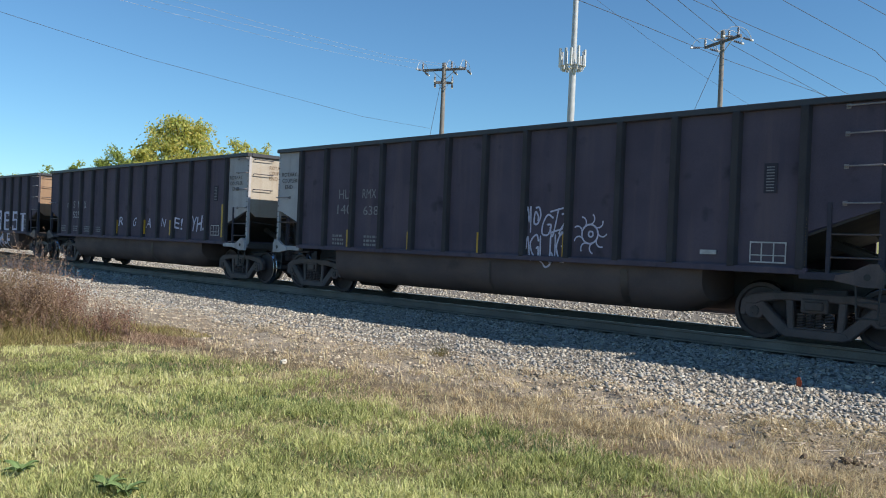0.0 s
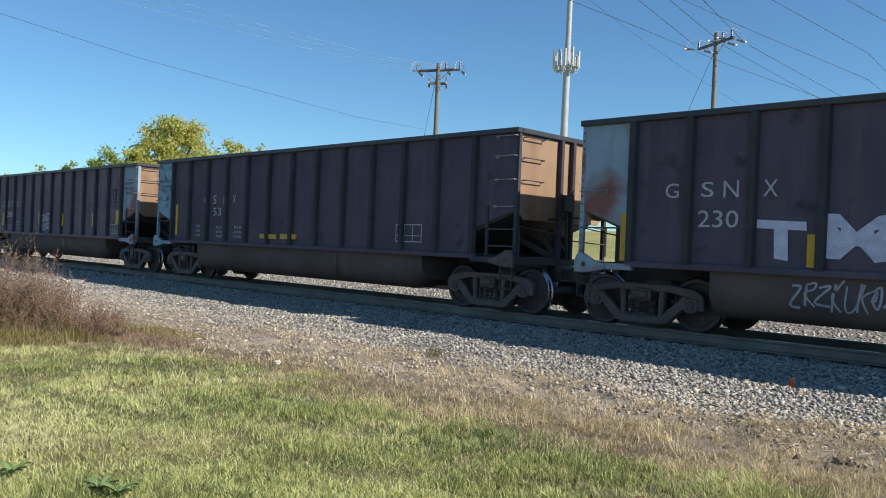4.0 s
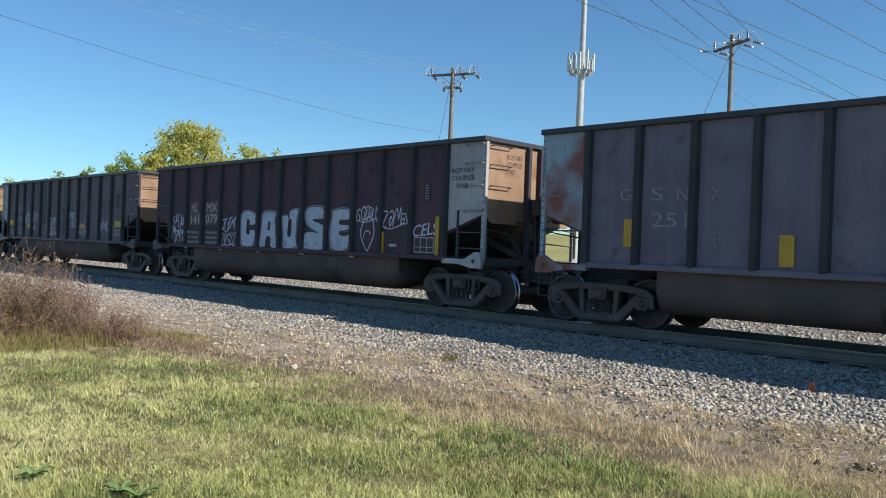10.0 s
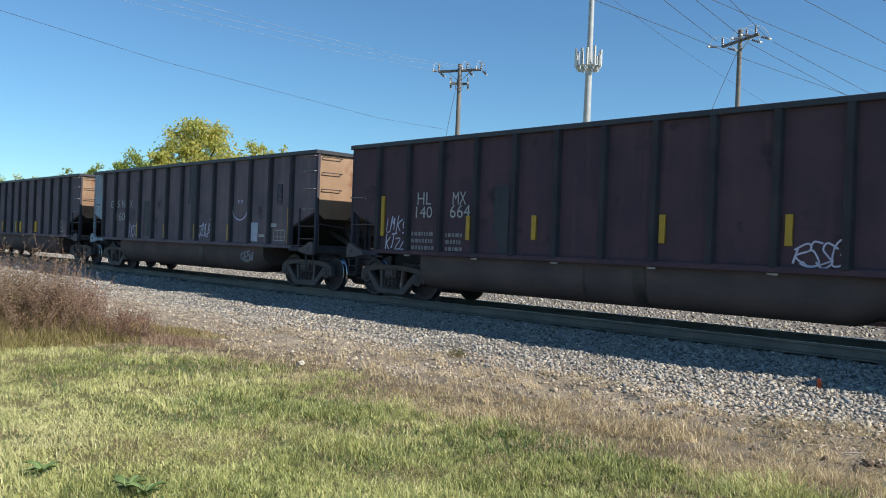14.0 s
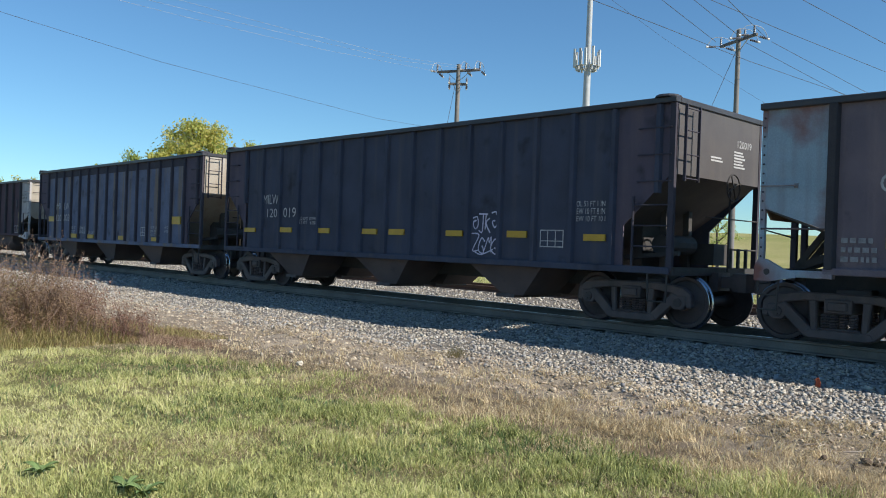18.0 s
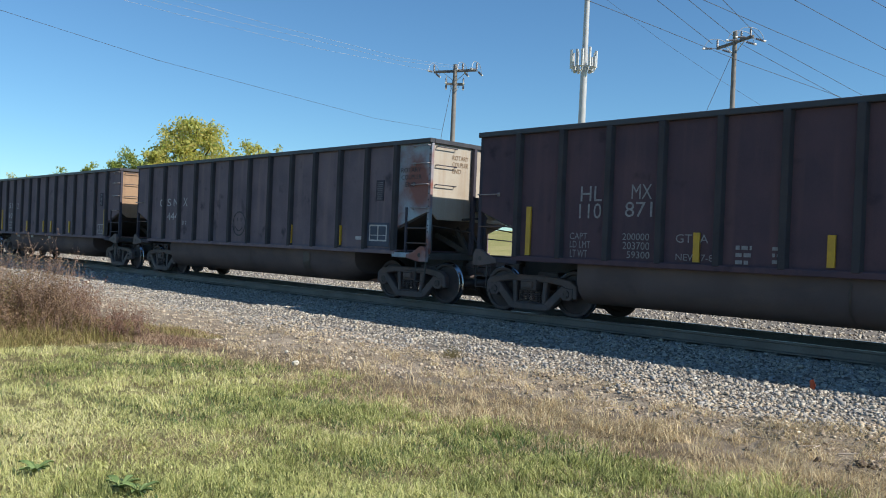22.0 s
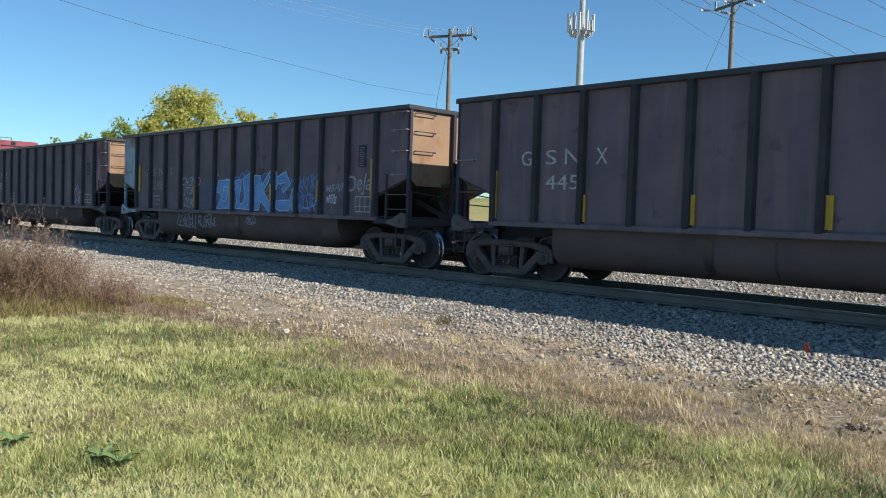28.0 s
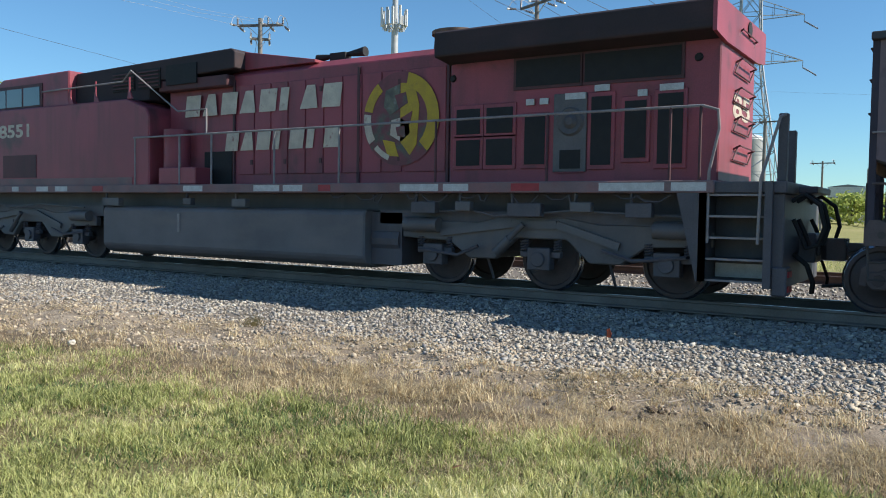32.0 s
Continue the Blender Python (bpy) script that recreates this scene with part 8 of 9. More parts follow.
# ---- single plants and small things on the verge ----
def dry_bush(x, y, tall, wide, seed, dense, label, mats=("weed_stem", "weed_leaf")):
    """Many thin ascending stems with short side twigs, small leaves below and seeds at the tips."""
    rnd = random.Random(seed)
    root = thing("dry_bush", label, "bush")
    root.location = (x, y, GROUND)
    s = Shape()
    tips = []
    for i in range(int(30 * dense)):
        a, lean = rnd.uniform(0, math.tau), rnd.uniform(0.0, 0.75)
        h = tall * rnd.uniform(0.45, 1.05) * (1 - 0.25 * lean)
        p = Vector((rnd.uniform(-0.4, 0.4) * wide, rnd.uniform(-0.4, 0.4) * wide, 0))
        d = Vector((math.cos(a) * lean, math.sin(a) * lean, 1)).normalized()
        r = 0.0055
        for k in range(6):
            d = (d + Vector((rnd.uniform(-0.12, 0.12), rnd.uniform(-0.12, 0.12), 0.03))).normalized()
            q = p + d * h / 6
            s.tube(p, q, r, r * 0.82, 4, False)
            if k > 0:
                for j in range(3):
                    e = (d * 0.9 + Vector((rnd.uniform(-1, 1), rnd.uniform(-1, 1), rnd.uniform(0.1, 0.7)))).normalized()
                    m = p.lerp(q, rnd.random())
                    t = m + e * rnd.uniform(0.07, 0.24) * tall / 1.4
                    s.tube(m, t, r * 0.55, r * 0.35, 3, False)
                    tips += [t, m.lerp(t, 0.6)]
            p, r = q, r * 0.82
            tips.append(q)
    part("branchwork", mesh_of("branchwork", s, mats[0]), root, "brown branching twigs")
    tips = np.array([tuple(t) for t in tips])
    low = np.clip(1.1 - 1.2 * tips[:, 2] / tall, 0.1, 1)
    reps = np.maximum(1, (4.5 * dense * low).astype(int))
    c = np.repeat(tips, reps, 0)
    n = len(c)
    c = c + rng_np.normal(0, 0.028, (n, 3))
    u = rng_np.normal(0, 1, (n, 3))
    v = rng_np.normal(0, 1, (n, 3))
    u /= np.linalg.norm(u, axis=1, keepdims=True)
    v /= np.linalg.norm(v, axis=1, keepdims=True)
    l = rng_np.uniform(0.008, 0.022, (n, 1))
    c[:, 2] = np.maximum(c[:, 2], 0.01)
    p = np.stack([c - u * l, c + v * l * 0.5, c + u * l, c - v * l * 0.5], 1).reshape(-1, 3)
    tris = (np.array([(0, 1, 2), (0, 2, 3)])[None] + 4 * np.arange(n)[:, None, None]).reshape(-1, 3)
    ob = bulk("leaves", p, tris, mats[1], "small dry leaves and seed heads", "")
    ob.parent = root
    return root


material("weed_stem", (0.2, 0.125, 0.098), (0.33, 0.225, 0.175), 8, 0.85, 0, 0.0, 60)
island(material("weed_leaf", (0.17, 0.108, 0.0664), None, 5, 0.8, 0, 0.0, 60, own=False), [(0.119, 0.0706, 0.0456), (0.238, 0.149, 0.0913), (0.34, 0.232, 0.141), (0.221, 0.174, 0.0747)], 2.5, 0.4)
island(material("red_leaf", (0.17, 0.083, 0.0581), None, 5, 0.8, 0, 0.0, 60, own=False), [(0.17, 0.0871, 0.0622), (0.272, 0.141, 0.0996), (0.357, 0.224, 0.149)], 2.5, 0.4)
island(material("olive_leaf", (0.128, 0.133, 0.0415), None, 5, 0.8, 0, 0.0, 60, own=False), [(0.17, 0.158, 0.0581), (0.281, 0.232, 0.0996), (0.374, 0.29, 0.149)], 2.5, 0.4)
for name in ("weed_leaf", "red_leaf", "olive_leaf"):
    translucent(MATS[name], 0.35)
dry_bush(-12.95, 4.05, 1.72, 1.0, 1, 2.3, "tall dry brown bush with bare ascending twigs")
dry_bush(-13.3, 3.3, 1.5, 1.1, 2, 2.0, "dry brown and olive bush at the lawn's edge", ("weed_stem", "olive_leaf"))
dry_bush(-13.4, 4.7, 1.25, 0.9, 3, 1.7, "dry bush with dull reddish leaves", ("weed_stem", "red_leaf"))
dry_bush(-12.75, 4.55, 1.2, 0.7, 9, 1.3, "airy dry bush with pinkish bare twigs")
dry_bush(-12.45, 5.15, 0.8, 0.5, 11, 0.9, "half-bare dry bush with reddish leaves", ("weed_stem", "red_leaf"))
dry_bush(-12.3, 5.55, 0.62, 0.3, 4, 0.4, "thin dark dry weed with bare stems", ("weed_stem", "red_leaf"))
dry_bush(-13.3, 5.9, 0.4, 0.5, 6, 0.4, "thin low weed with bare stems", ("weed_stem", "red_leaf"))
# the rough growth at the bushes' feet, lower to the right
grass_mat("rough_blade", [(0.207, 0.114, 0.0928), (0.344, 0.278, 0.134), (0.31, 0.286, 0.101), (0.43, 0.353, 0.168), (0.258, 0.151, 0.118), (0.362, 0.235, 0.168)], 1.3, 0.4)
n = 26000
x, y = -12.15 - np.abs(rng_np.normal(0, 0.9, n)), rng_np.uniform(2.6, 6.9, n)
x += 0.35 * slow(x, y, 2.0) + 0.2 * slow(x, y, 5.1)
tall = np.interp(y, [2.6, 4.3, 5.0, 5.8, 6.9], [0.75, 0.62, 0.42, 0.24, 0.1]) * rng_np.uniform(0.3, 1.1, n) * np.clip((-11.75 - x) / 1.1, 0.18, 1) * (0.65 + 0.5 * tussock(x, y))
blades("rough_weeds", x, y, tall, rng_np.uniform(0.005, 0.012, n), rng_np.uniform(0.1, 0.9, n), "rough_blade", "rough brown, olive and reddish weeds at the lawn's edge", "weeds")
n = 4000
x, y = rng_np.normal(-12.2, 0.5, n), 0
y = 5.75 + 0.25 * (x + 11.9) + rng_np.normal(0, 0.2, n)
grass_mat("dull_red_blade", [(0.231, 0.145, 0.104), (0.347, 0.231, 0.162), (0.439, 0.323, 0.219)], 1.3, 0.4)
blades("reddish_weeds", x, y, rng_np.uniform(0.05, 0.17, n), rng_np.uniform(0.005, 0.01, n), rng_np.uniform(0.3, 1.5, n), "dull_red_blade", "low strip of dull reddish weeds", "weeds")


def leafy_weed(x, y, seed):
    rnd = random.Random(seed)
    root = thing("leafy_weed", "dark green broad-leaved weed flat in the lawn", "weed")
    root.location = (x, y, GROUND)
    for i in range(13):
        a, l = i * math.tau / 13 + rnd.uniform(-0.2, 0.2), rnd.uniform(0.06, 0.13)
        s = Shape()
        v = []
        for k in range(6):
            u = k / 5
            ww = l * 0.2 * math.sin(math.pi * (0.08 + 0.86 * u)) * (1 + 0.25 * (k % 2))
            z = 0.03 + l * (0.3 + 0.06 * (i % 5)) * math.sin(u * 2.0)
            for sgn in (-1, 0, 1):
                v.append((u * l * math.cos(a) - sgn * ww * math.sin(a), u * l * math.sin(a) + sgn * ww * math.cos(a), z + abs(sgn) * 0.012))
        s.add(v, [(3 * k + j, 3 * k + j + 1, 3 * k + j + 4, 3 * k + j + 3) for k in range(5) for j in range(2)])
        part("leaf", mesh_of("leaf", s, "weed_green", smooth=True), root)


material("weed_green", (0.13, 0.2, 0.065), (0.19, 0.27, 0.09), 9, 0.5, 0, 0.05, 60)
leafy_weed(-5.72, 1.86, 1)
leafy_weed(-5.05, 2.16, 2)
leafy_weed(-4.88, 2.2, 3)
leafy_weed(-12.5, 3.7, 5)
leafy_weed(-12.6, 3.95, 6)


def small_stone(name, x, y, size, mat, label, category, lift=0.0):
    rnd = random.Random(int(x * 100))
    bm = bmesh.new()
    bmesh.ops.create_icosphere(bm, subdivisions=2, radius=size)
    for v in bm.verts:
        v.co *= rnd.uniform(0.82, 1.12)
        v.co.z *= 0.75
    me = bpy.data.meshes.new(name)
    bm.to_mesh(me)
    bm.free()
    me.materials.append(MATS[mat])
    ob = tagged(new(name, me), label, category)
    ob.location = (x, y, GROUND + size * 0.5 + lift)
    return ob


material("pale_stone", (0.75, 0.68, 0.57), (0.64, 0.57, 0.47), 12, 0.7, 0, 0.1, 60)
small_stone("pale_stone", -8.76, 5.98, 0.05, "pale_stone", "single pale cream stone in the dry grass", "stone", 0.05)
small_stone("pale_stone", -9.9, 6.6, 0.03, "pale_stone", "small pale stone in the dry grass", "stone", 0.03)
material("flag_orange", (0.62, 0.12, 0.03), (0.5, 0.09, 0.03), 9, 0.6, 0, 0.0, 60)
flag = thing("marker_flag", "small crumpled orange marker flag in the ballast", "marker flag")
flag.location = (-3.95, 10.2, -0.33)
part("wire_stake", mesh_of("wire_stake", Shape().tube((0, 0, 0), (0, 0, 0.16), 0.004, n=5), "wire_dark"), flag)
part("flag", mesh_of("flag", Shape().add([(0, 0, 0.06), (0.05, 0.02, 0.05), (0.07, -0.01, 0.11), (0.03, 0.02, 0.17), (-0.01, 0, 0.15), (0, 0.004, 0.06), (0.05, 0.024, 0.05), (0.07, -0.006, 0.11), (0.03, 0.024, 0.17), (-0.01, 0.004, 0.15)],
                                         [(0, 1, 2, 3, 4), (9, 8, 7, 6, 5), (0, 5, 6, 1), (1, 6, 7, 2), (2, 7, 8, 3), (3, 8, 9, 4), (4, 9, 5, 0)]), "flag_orange"), flag, "orange plastic flag")
material("dead_leaf", (0.3, 0.13, 0.05), (0.22, 0.09, 0.04), 9, 0.7, 0, 0.05, 60)
for i, (x, y) in enumerate(((-2.73, 4.69), (-4.4, 4.1), (-3.2, 3.2))):
    leaf = tagged(new("fallen_leaf", mesh_of("fallen_leaf", Shape().add([(-0.04, 0, 0.0), (0, 0.03, 0.015), (0.05, 0.0, 0.03), (0, -0.03, 0.01)], [(0, 1, 2), (0, 2, 3)]), "dead_leaf")), "dry brown fallen leaf on the lawn", "leaf")
    leaf.location = (x, y, GROUND + 0.06)
material("stick_grey", (0.5, 0.43, 0.35), (0.4, 0.33, 0.27), 9, 0.85, 0, 0.1, 60)
rnd = random.Random(3)
for i in range(34):
    x, y = rnd.uniform(-6.5, -0.5), rnd.uniform(7.2, 8.5)
    a, l = rnd.uniform(-1.5, 1.5), rnd.uniform(0.08, 0.26)
    st = tagged(new("stick", mesh_of("stick", Shape().tube((-l / 2 * math.cos(a), -l / 2 * math.sin(a), 0.02), (l / 2 * math.cos(a), l / 2 * math.sin(a), 0.035), 0.007, 0.004, 5), "stick_grey")), "bleached grey stick lying on the verge", "stick", "sticks on the verge")
    st.location = (x, y, GROUND + 0.01)
tuft = tagged(new("yellow_tuft"), "yellow-green grass tuft growing in the stones", "grass tuft")
tuft.location = (-8.55, 8.6, GROUND)
s = Shape()
rnd = random.Random(12)
for i in range(140):
    a, l, o = rnd.uniform(0, math.tau), rnd.uniform(0.1, 0.24), rnd.uniform(0, 0.16)
    p, q = (o * math.cos(a * 3), o * math.sin(a * 3), 0), (o * math.cos(a * 3) + 0.12 * math.cos(a), o * math.sin(a * 3) + 0.12 * math.sin(a), l)
    s.add([(p[0] - 0.003, p[1], 0), (p[0] + 0.003, p[1], 0), q], [(0, 1, 2)])
tagged(part("blade_tuft", mesh_of("blade_tuft", s, "olive_leaf"), tuft), "thin yellow-green blades", kind="stuff")


# ---- behind the tracks ----
EYE = Vector((0.03, -0.04, 1.28))


def bearing(az, el, d):
    """A place d metres off over the ground, az degrees to the right of +y and el degrees up from the camera's stand."""
    a = radians(az)
    return Vector((EYE.x + d * math.sin(a), EYE.y + d * math.cos(a), EYE.z + d * math.tan(radians(el))))


def slab(name, x0, x1, y0, y1, lift, mat, label, category, kind):
    """A strip laid on the ground sheet."""
    xs = list(np.linspace(x0, x1, 60))
    ys = list(np.linspace(y0, y1, 4))
    v = [(x, y, height(x, y) + lift) for y in ys for x in xs]
    f = [(j * 60 + i, j * 60 + i + 1, (j + 1) * 60 + i + 1, (j + 1) * 60 + i) for j in range(3) for i in range(59)]
    me = bpy.data.meshes.new(name)
    me.from_pydata(v, [], f)
    me.materials.append(MATS[mat])
    return tagged(new(name, me), label, category, kind=kind)


material("asphalt", (0.16, 0.16, 0.165), (0.13, 0.13, 0.135), 0.8, 0.9, 0, 0.2, 20, own=False)
slab("road", -400, 200, 41, 48, 0.03, "asphalt", "grey asphalt road beyond the tracks", "road", "structure")
slab("pavement", -400, 200, 49.5, 58, 0.05, "concrete", "pale concrete strip beside the road", "pavement", "structure")


def guy_marker():
    g = thing("guy_marker", "yellow plastic guy wire marker", "marker")
    p = bearing(-28.0, -3.0, 36)
    g.location = (p.x, p.y, height(p.x, p.y))
    part("sleeve", mesh_of("sleeve", Shape().tube((0, 0, 0), (0.25, 0.1, 2.2), 0.05, n=8), "yellow"), g)


guy_marker()


def power_pole(az, d, top_el, arms, label, radius=0.16, lean=0.0):
    top = bearing(az, top_el, d)
    base = height(top.x, top.y)
    p = thing("utility_pole", label, "utility pole", "utility poles")
    p.location = (top.x, top.y, base)
    h = top.z - base
    part("pole", mesh_of("pole", Shape().tube((lean * h, 0, -0.3), (0, 0, h), radius * 1.25, radius * 0.8, 10), "pole_wood", smooth=True), p, "round wooden pole")
    for (dz, dirx, diry, half, pins, tall) in arms:
        dv = Vector((dirx, diry, 0)).normalized()
        a, b = Vector((0, 0, h - dz)) - dv * half, Vector((0, 0, h - dz)) + dv * half
        arm = part("crossarm", mesh_of("crossarm", Shape().bar(a, b, 0.12, 0.15), "crossarm_wood"), p)
        cross = Vector((-dv.y, dv.x, 0))
        for k in pins:
            q = Vector((0, 0, h - dz)) + dv * half * k
            s = Shape().tube(q + Vector((0, 0, 0.05)), q + Vector((0, 0, tall + 0.12)), 0.03, n=6)
            for i in range(4):
                s.tube(q + Vector((0, 0, 0.08 + tall * i / 4)), q + Vector((0, 0, 0.08 + tall * (i + 0.7) / 4)), 0.075, 0.05, 8)
            part("insulator", mesh_of("insulator", s, "insulator"), arm, "dark ribbed insulator")
            if tall > 0.25:
                top = q + Vector((0, 0, tall + 0.12))
                for sg in (-1, 1):
                    e = q + cross * sg * 0.95 - Vector((0, 0, 0.12))
                    st = Shape().tube(q, q.lerp(e, 0.4), 0.02, n=5)
                    for i in range(4):
                        st.tube(q.lerp(e, 0.42 + 0.13 * i), q.lerp(e, 0.5 + 0.13 * i), 0.07, 0.05, 8)
                    part("strain_insulator", mesh_of("strain_insulator", st, "insulator"), arm, "dark strain insulator along the line")
                    part("line_clamp", mesh_of("line_clamp", Shape().tube(e - cross * sg * 0.06, e + cross * sg * 0.08, 0.06, n=8), "antenna_white"), arm, "bright line clamp")
                    loop = [top.lerp(e, u) + Vector((0, 0, 0.2 * math.sin(math.pi * u))) + cross * sg * 0.12 * math.sin(math.pi * u) for u in (0, 0.15, 0.32, 0.5, 0.68, 0.85, 1)]
                    part("jumper", mesh_of("jumper", Shape().pipe(loop, 0.017, 5), "wire_bright"), arm, "bright looping jumper wire")
        s = Shape().bar(Vector((0, 0, h - dz - 0.7)), a.lerp(b, 0.2), 0.04, 0.03).bar(Vector((0, 0, h - dz - 0.7)), a.lerp(b, 0.8), 0.04, 0.03)
        part("brace", mesh_of("brace", s, "galvanised"), arm)
    return p, h, top


def hang(pts, sag, mat, label, r=0.013):
    """A wire between places, with its sag."""
    line = []
    for p, q in zip(pts, pts[1:]):
        n = 10
        for i in range(n + (q is pts[-1])):
            t = i / n
            v = Vector(p).lerp(Vector(q), t)
            v.z -= sag * 4 * t * (1 - t)
            line.append(v)
    return tagged(new("wire", mesh_of("wire", Shape().pipe(line, r, 5), mat)), label, "overhead wire", "overhead wires")


pole1, h1, top1 = power_pole(-45.36, 52, 12.55, [(0.42, 0.8, 0.35, 1.45, (-1, 0.35, 1), 0.38), (1.25, 0.5, 0.5, 0.55, (-1, 1), 0.3)], "weathered wooden pole with a crossarm and dark insulators")
pole2, h2, top2 = power_pole(-26.65, 50, 14.65, [(0.62, 0.86, -0.42, 1.6, (-1, 0.35, 0.85), 0.42)], "tall wooden pole with a crossarm and dark insulators")
pole3, h3, top3 = power_pole(-20.42, 37, 9.75, [(0.25, 0.9, -0.55, 1.05, (-0.95, -0.6, -0.25, 0.3, 0.65, 0.95), 0.1), (0.95, 0.9, -0.55, 1.0, (-0.95, -0.6, 0.65, 0.95), 0.1)], "leaning old trackside pole with two crossarms", 0.15, 0.012)
power_pole(-11.76, 95, 6.3, [(0.3, 1, -0.1, 1.9, (-0.9, -0.3, 0.9), 0.35)], "grey pole with a single braced crossarm", 0.2)
power_pole(-8.3, 130, 3.6, [(0.3, 1, -0.1, 1.6, (-0.9, 0.9), 0.3)], "distant grey utility pole beyond the field", 0.16)
power_pole(-5.75, 120, 3.1, [], "thin distant light pole beyond the field", 0.1)
for k, (az, el) in enumerate(((-19.43, 5.9), (-22.3, 4.9))):
    pt = bearing(az, el, 85)
    lp = thing("light_pole", "thin grey light pole on the far grass", "light pole")
    zb = height(pt.x, pt.y)
    lp.location = (pt.x, pt.y, zb)
    part("pole", mesh_of("pole", Shape().tube((0, 0, -0.2), (0, 0, pt.z - zb), 0.12, 0.07, 8), "galvanised"), lp)
    part("lamp_head", mesh_of("lamp_head", Shape().box(-0.9, 0.05, -0.12, 0.12, pt.z - zb - 0.08, pt.z - zb + 0.05), "galvanised"), lp)

# wires: seen bearings at the far ends, run on to the next spans
for pts, sag, mat, label in (
    ([bearing(-72.5, 15.3, 34), bearing(-63.87, 14.32, 40), bearing(-54.87, 13.07, 46), bearing(-46.7, 12.0, 52)], 0.0, "wire_bright", "bright sunlit wire running to the pole"),
    ([bearing(-71.0, 15.6, 34), bearing(-60.67, 14.35, 41), bearing(-49.38, 12.63, 48), bearing(-45.2, 12.3, 52)], 0.0, "wire_bright", "bright sunlit wire running to the pole"),
    ([bearing(-69.5, 16.0, 34), bearing(-57.59, 14.25, 42), bearing(-49.08, 12.83, 47), bearing(-43.9, 12.3, 52)], 0.0, "wire_bright", "bright sunlit wire running to the pole"),
    ([bearing(-80, 14.0, 30), bearing(-65.39, 11.34, 36), bearing(-50.88, 8.67, 46), bearing(-46.2, 8.1, 52)], 0.0, "wire_dark", "thin dark overhead wire across the sky"),
    ([bearing(-43.5, 19.4, 30), bearing(-37.1, 17.13, 36), bearing(-31.71, 15.11, 42), bearing(-26.15, 12.75, 50), bearing(-20.63, 10.53, 58), bearing(-12.2, 6.15, 95)], 0.0, "wire_dark", "dark overhead power wire across the sky"),
    ([bearing(-39.0, 19.6, 34), bearing(-35.41, 17.11, 40), bearing(-31.45, 14.31, 46), bearing(-27.53, 11.69, 54), bearing(-24, 9.4, 62)], 0.0, "wire_dark", "thin dark overhead wire across the sky"),
    ([bearing(-37.5, 21.2, 28), bearing(-32.05, 17.03, 38), bearing(-28.05, 13.95, 50.6)], 0.0, "wire_dark", "dark overhead power wire across the sky"),
    ([bearing(-35.0, 21.4, 28), bearing(-29.97, 16.96, 38), bearing(-26.3, 14.0, 49.8)], 0.0, "wire_dark", "dark overhead power wire across the sky"),
    ([bearing(-32.0, 21.4, 28), bearing(-27.73, 16.85, 38), bearing(-25.0, 14.1, 49.3)], 0.0, "wire_dark", "dark overhead power wire across the sky"),
    ([bearing(-34.5, 19.2, 36), bearing(-29.24, 16.93, 40), bearing(-24.18, 14.55, 46), bearing(-17.54, 11.36, 56), bearing(-11.9, 6.2, 95)], 0.0, "wire_dark", "dark overhead power wire across the sky"),
    ([bearing(-29.0, 19.8, 34), bearing(-23.47, 16.59, 40), bearing(-17.59, 12.93, 50), bearing(-11.7, 6.2, 95)], 0.0, "wire_dark", "dark overhead power wire across the sky"),
    ([bearing(-24.0, 19.4, 34), bearing(-18.98, 16.21, 40), bearing(-14, 12.9, 48), bearing(-11.76, 6.25, 95)], 0.0, "wire_dark", "dark overhead power wire across the sky"),
    ([bearing(-26.3, 13.9, 49.8), bearing(-20.63, 10.56, 62), bearing(-12.5, 6.15, 95)], 0.0, "wire_dark", "dark overhead power wire across the sky"),
    ([bearing(-24.6, 13.8, 48.8), bearing(-19.26, 10.57, 60), bearing(-11.1, 6.15, 95)], 0.0, "wire_dark", "dark overhead power wire across the sky"),
    ([bearing(-26.7, 13.5, 50), bearing(-28.14, 9.96, 49), bearing(-31.2, 1.0, 47), bearing(-32, -2.3, 46.5)], 0.0, "wire_dark", "slanting guy wire of the tall pole"),
    ([bearing(-45.5, 11.5, 52), bearing(-46.1, 8.0, 51.5), bearing(-47.2, -2.0, 50)], 0.0, "wire_dark", "slanting guy wire of the weathered pole"),
    ([bearing(-30, 8.9, 70), bearing(-11, 8.0, 110), bearing(2, 7.2, 130)], 0.3, "wire_dark", "thin dark overhead wire across the sky"),
):
    hang(pts, sag, mat, label, 0.006 if mat == "wire_bright" else 0.008 if "thin" in label else 0.015)


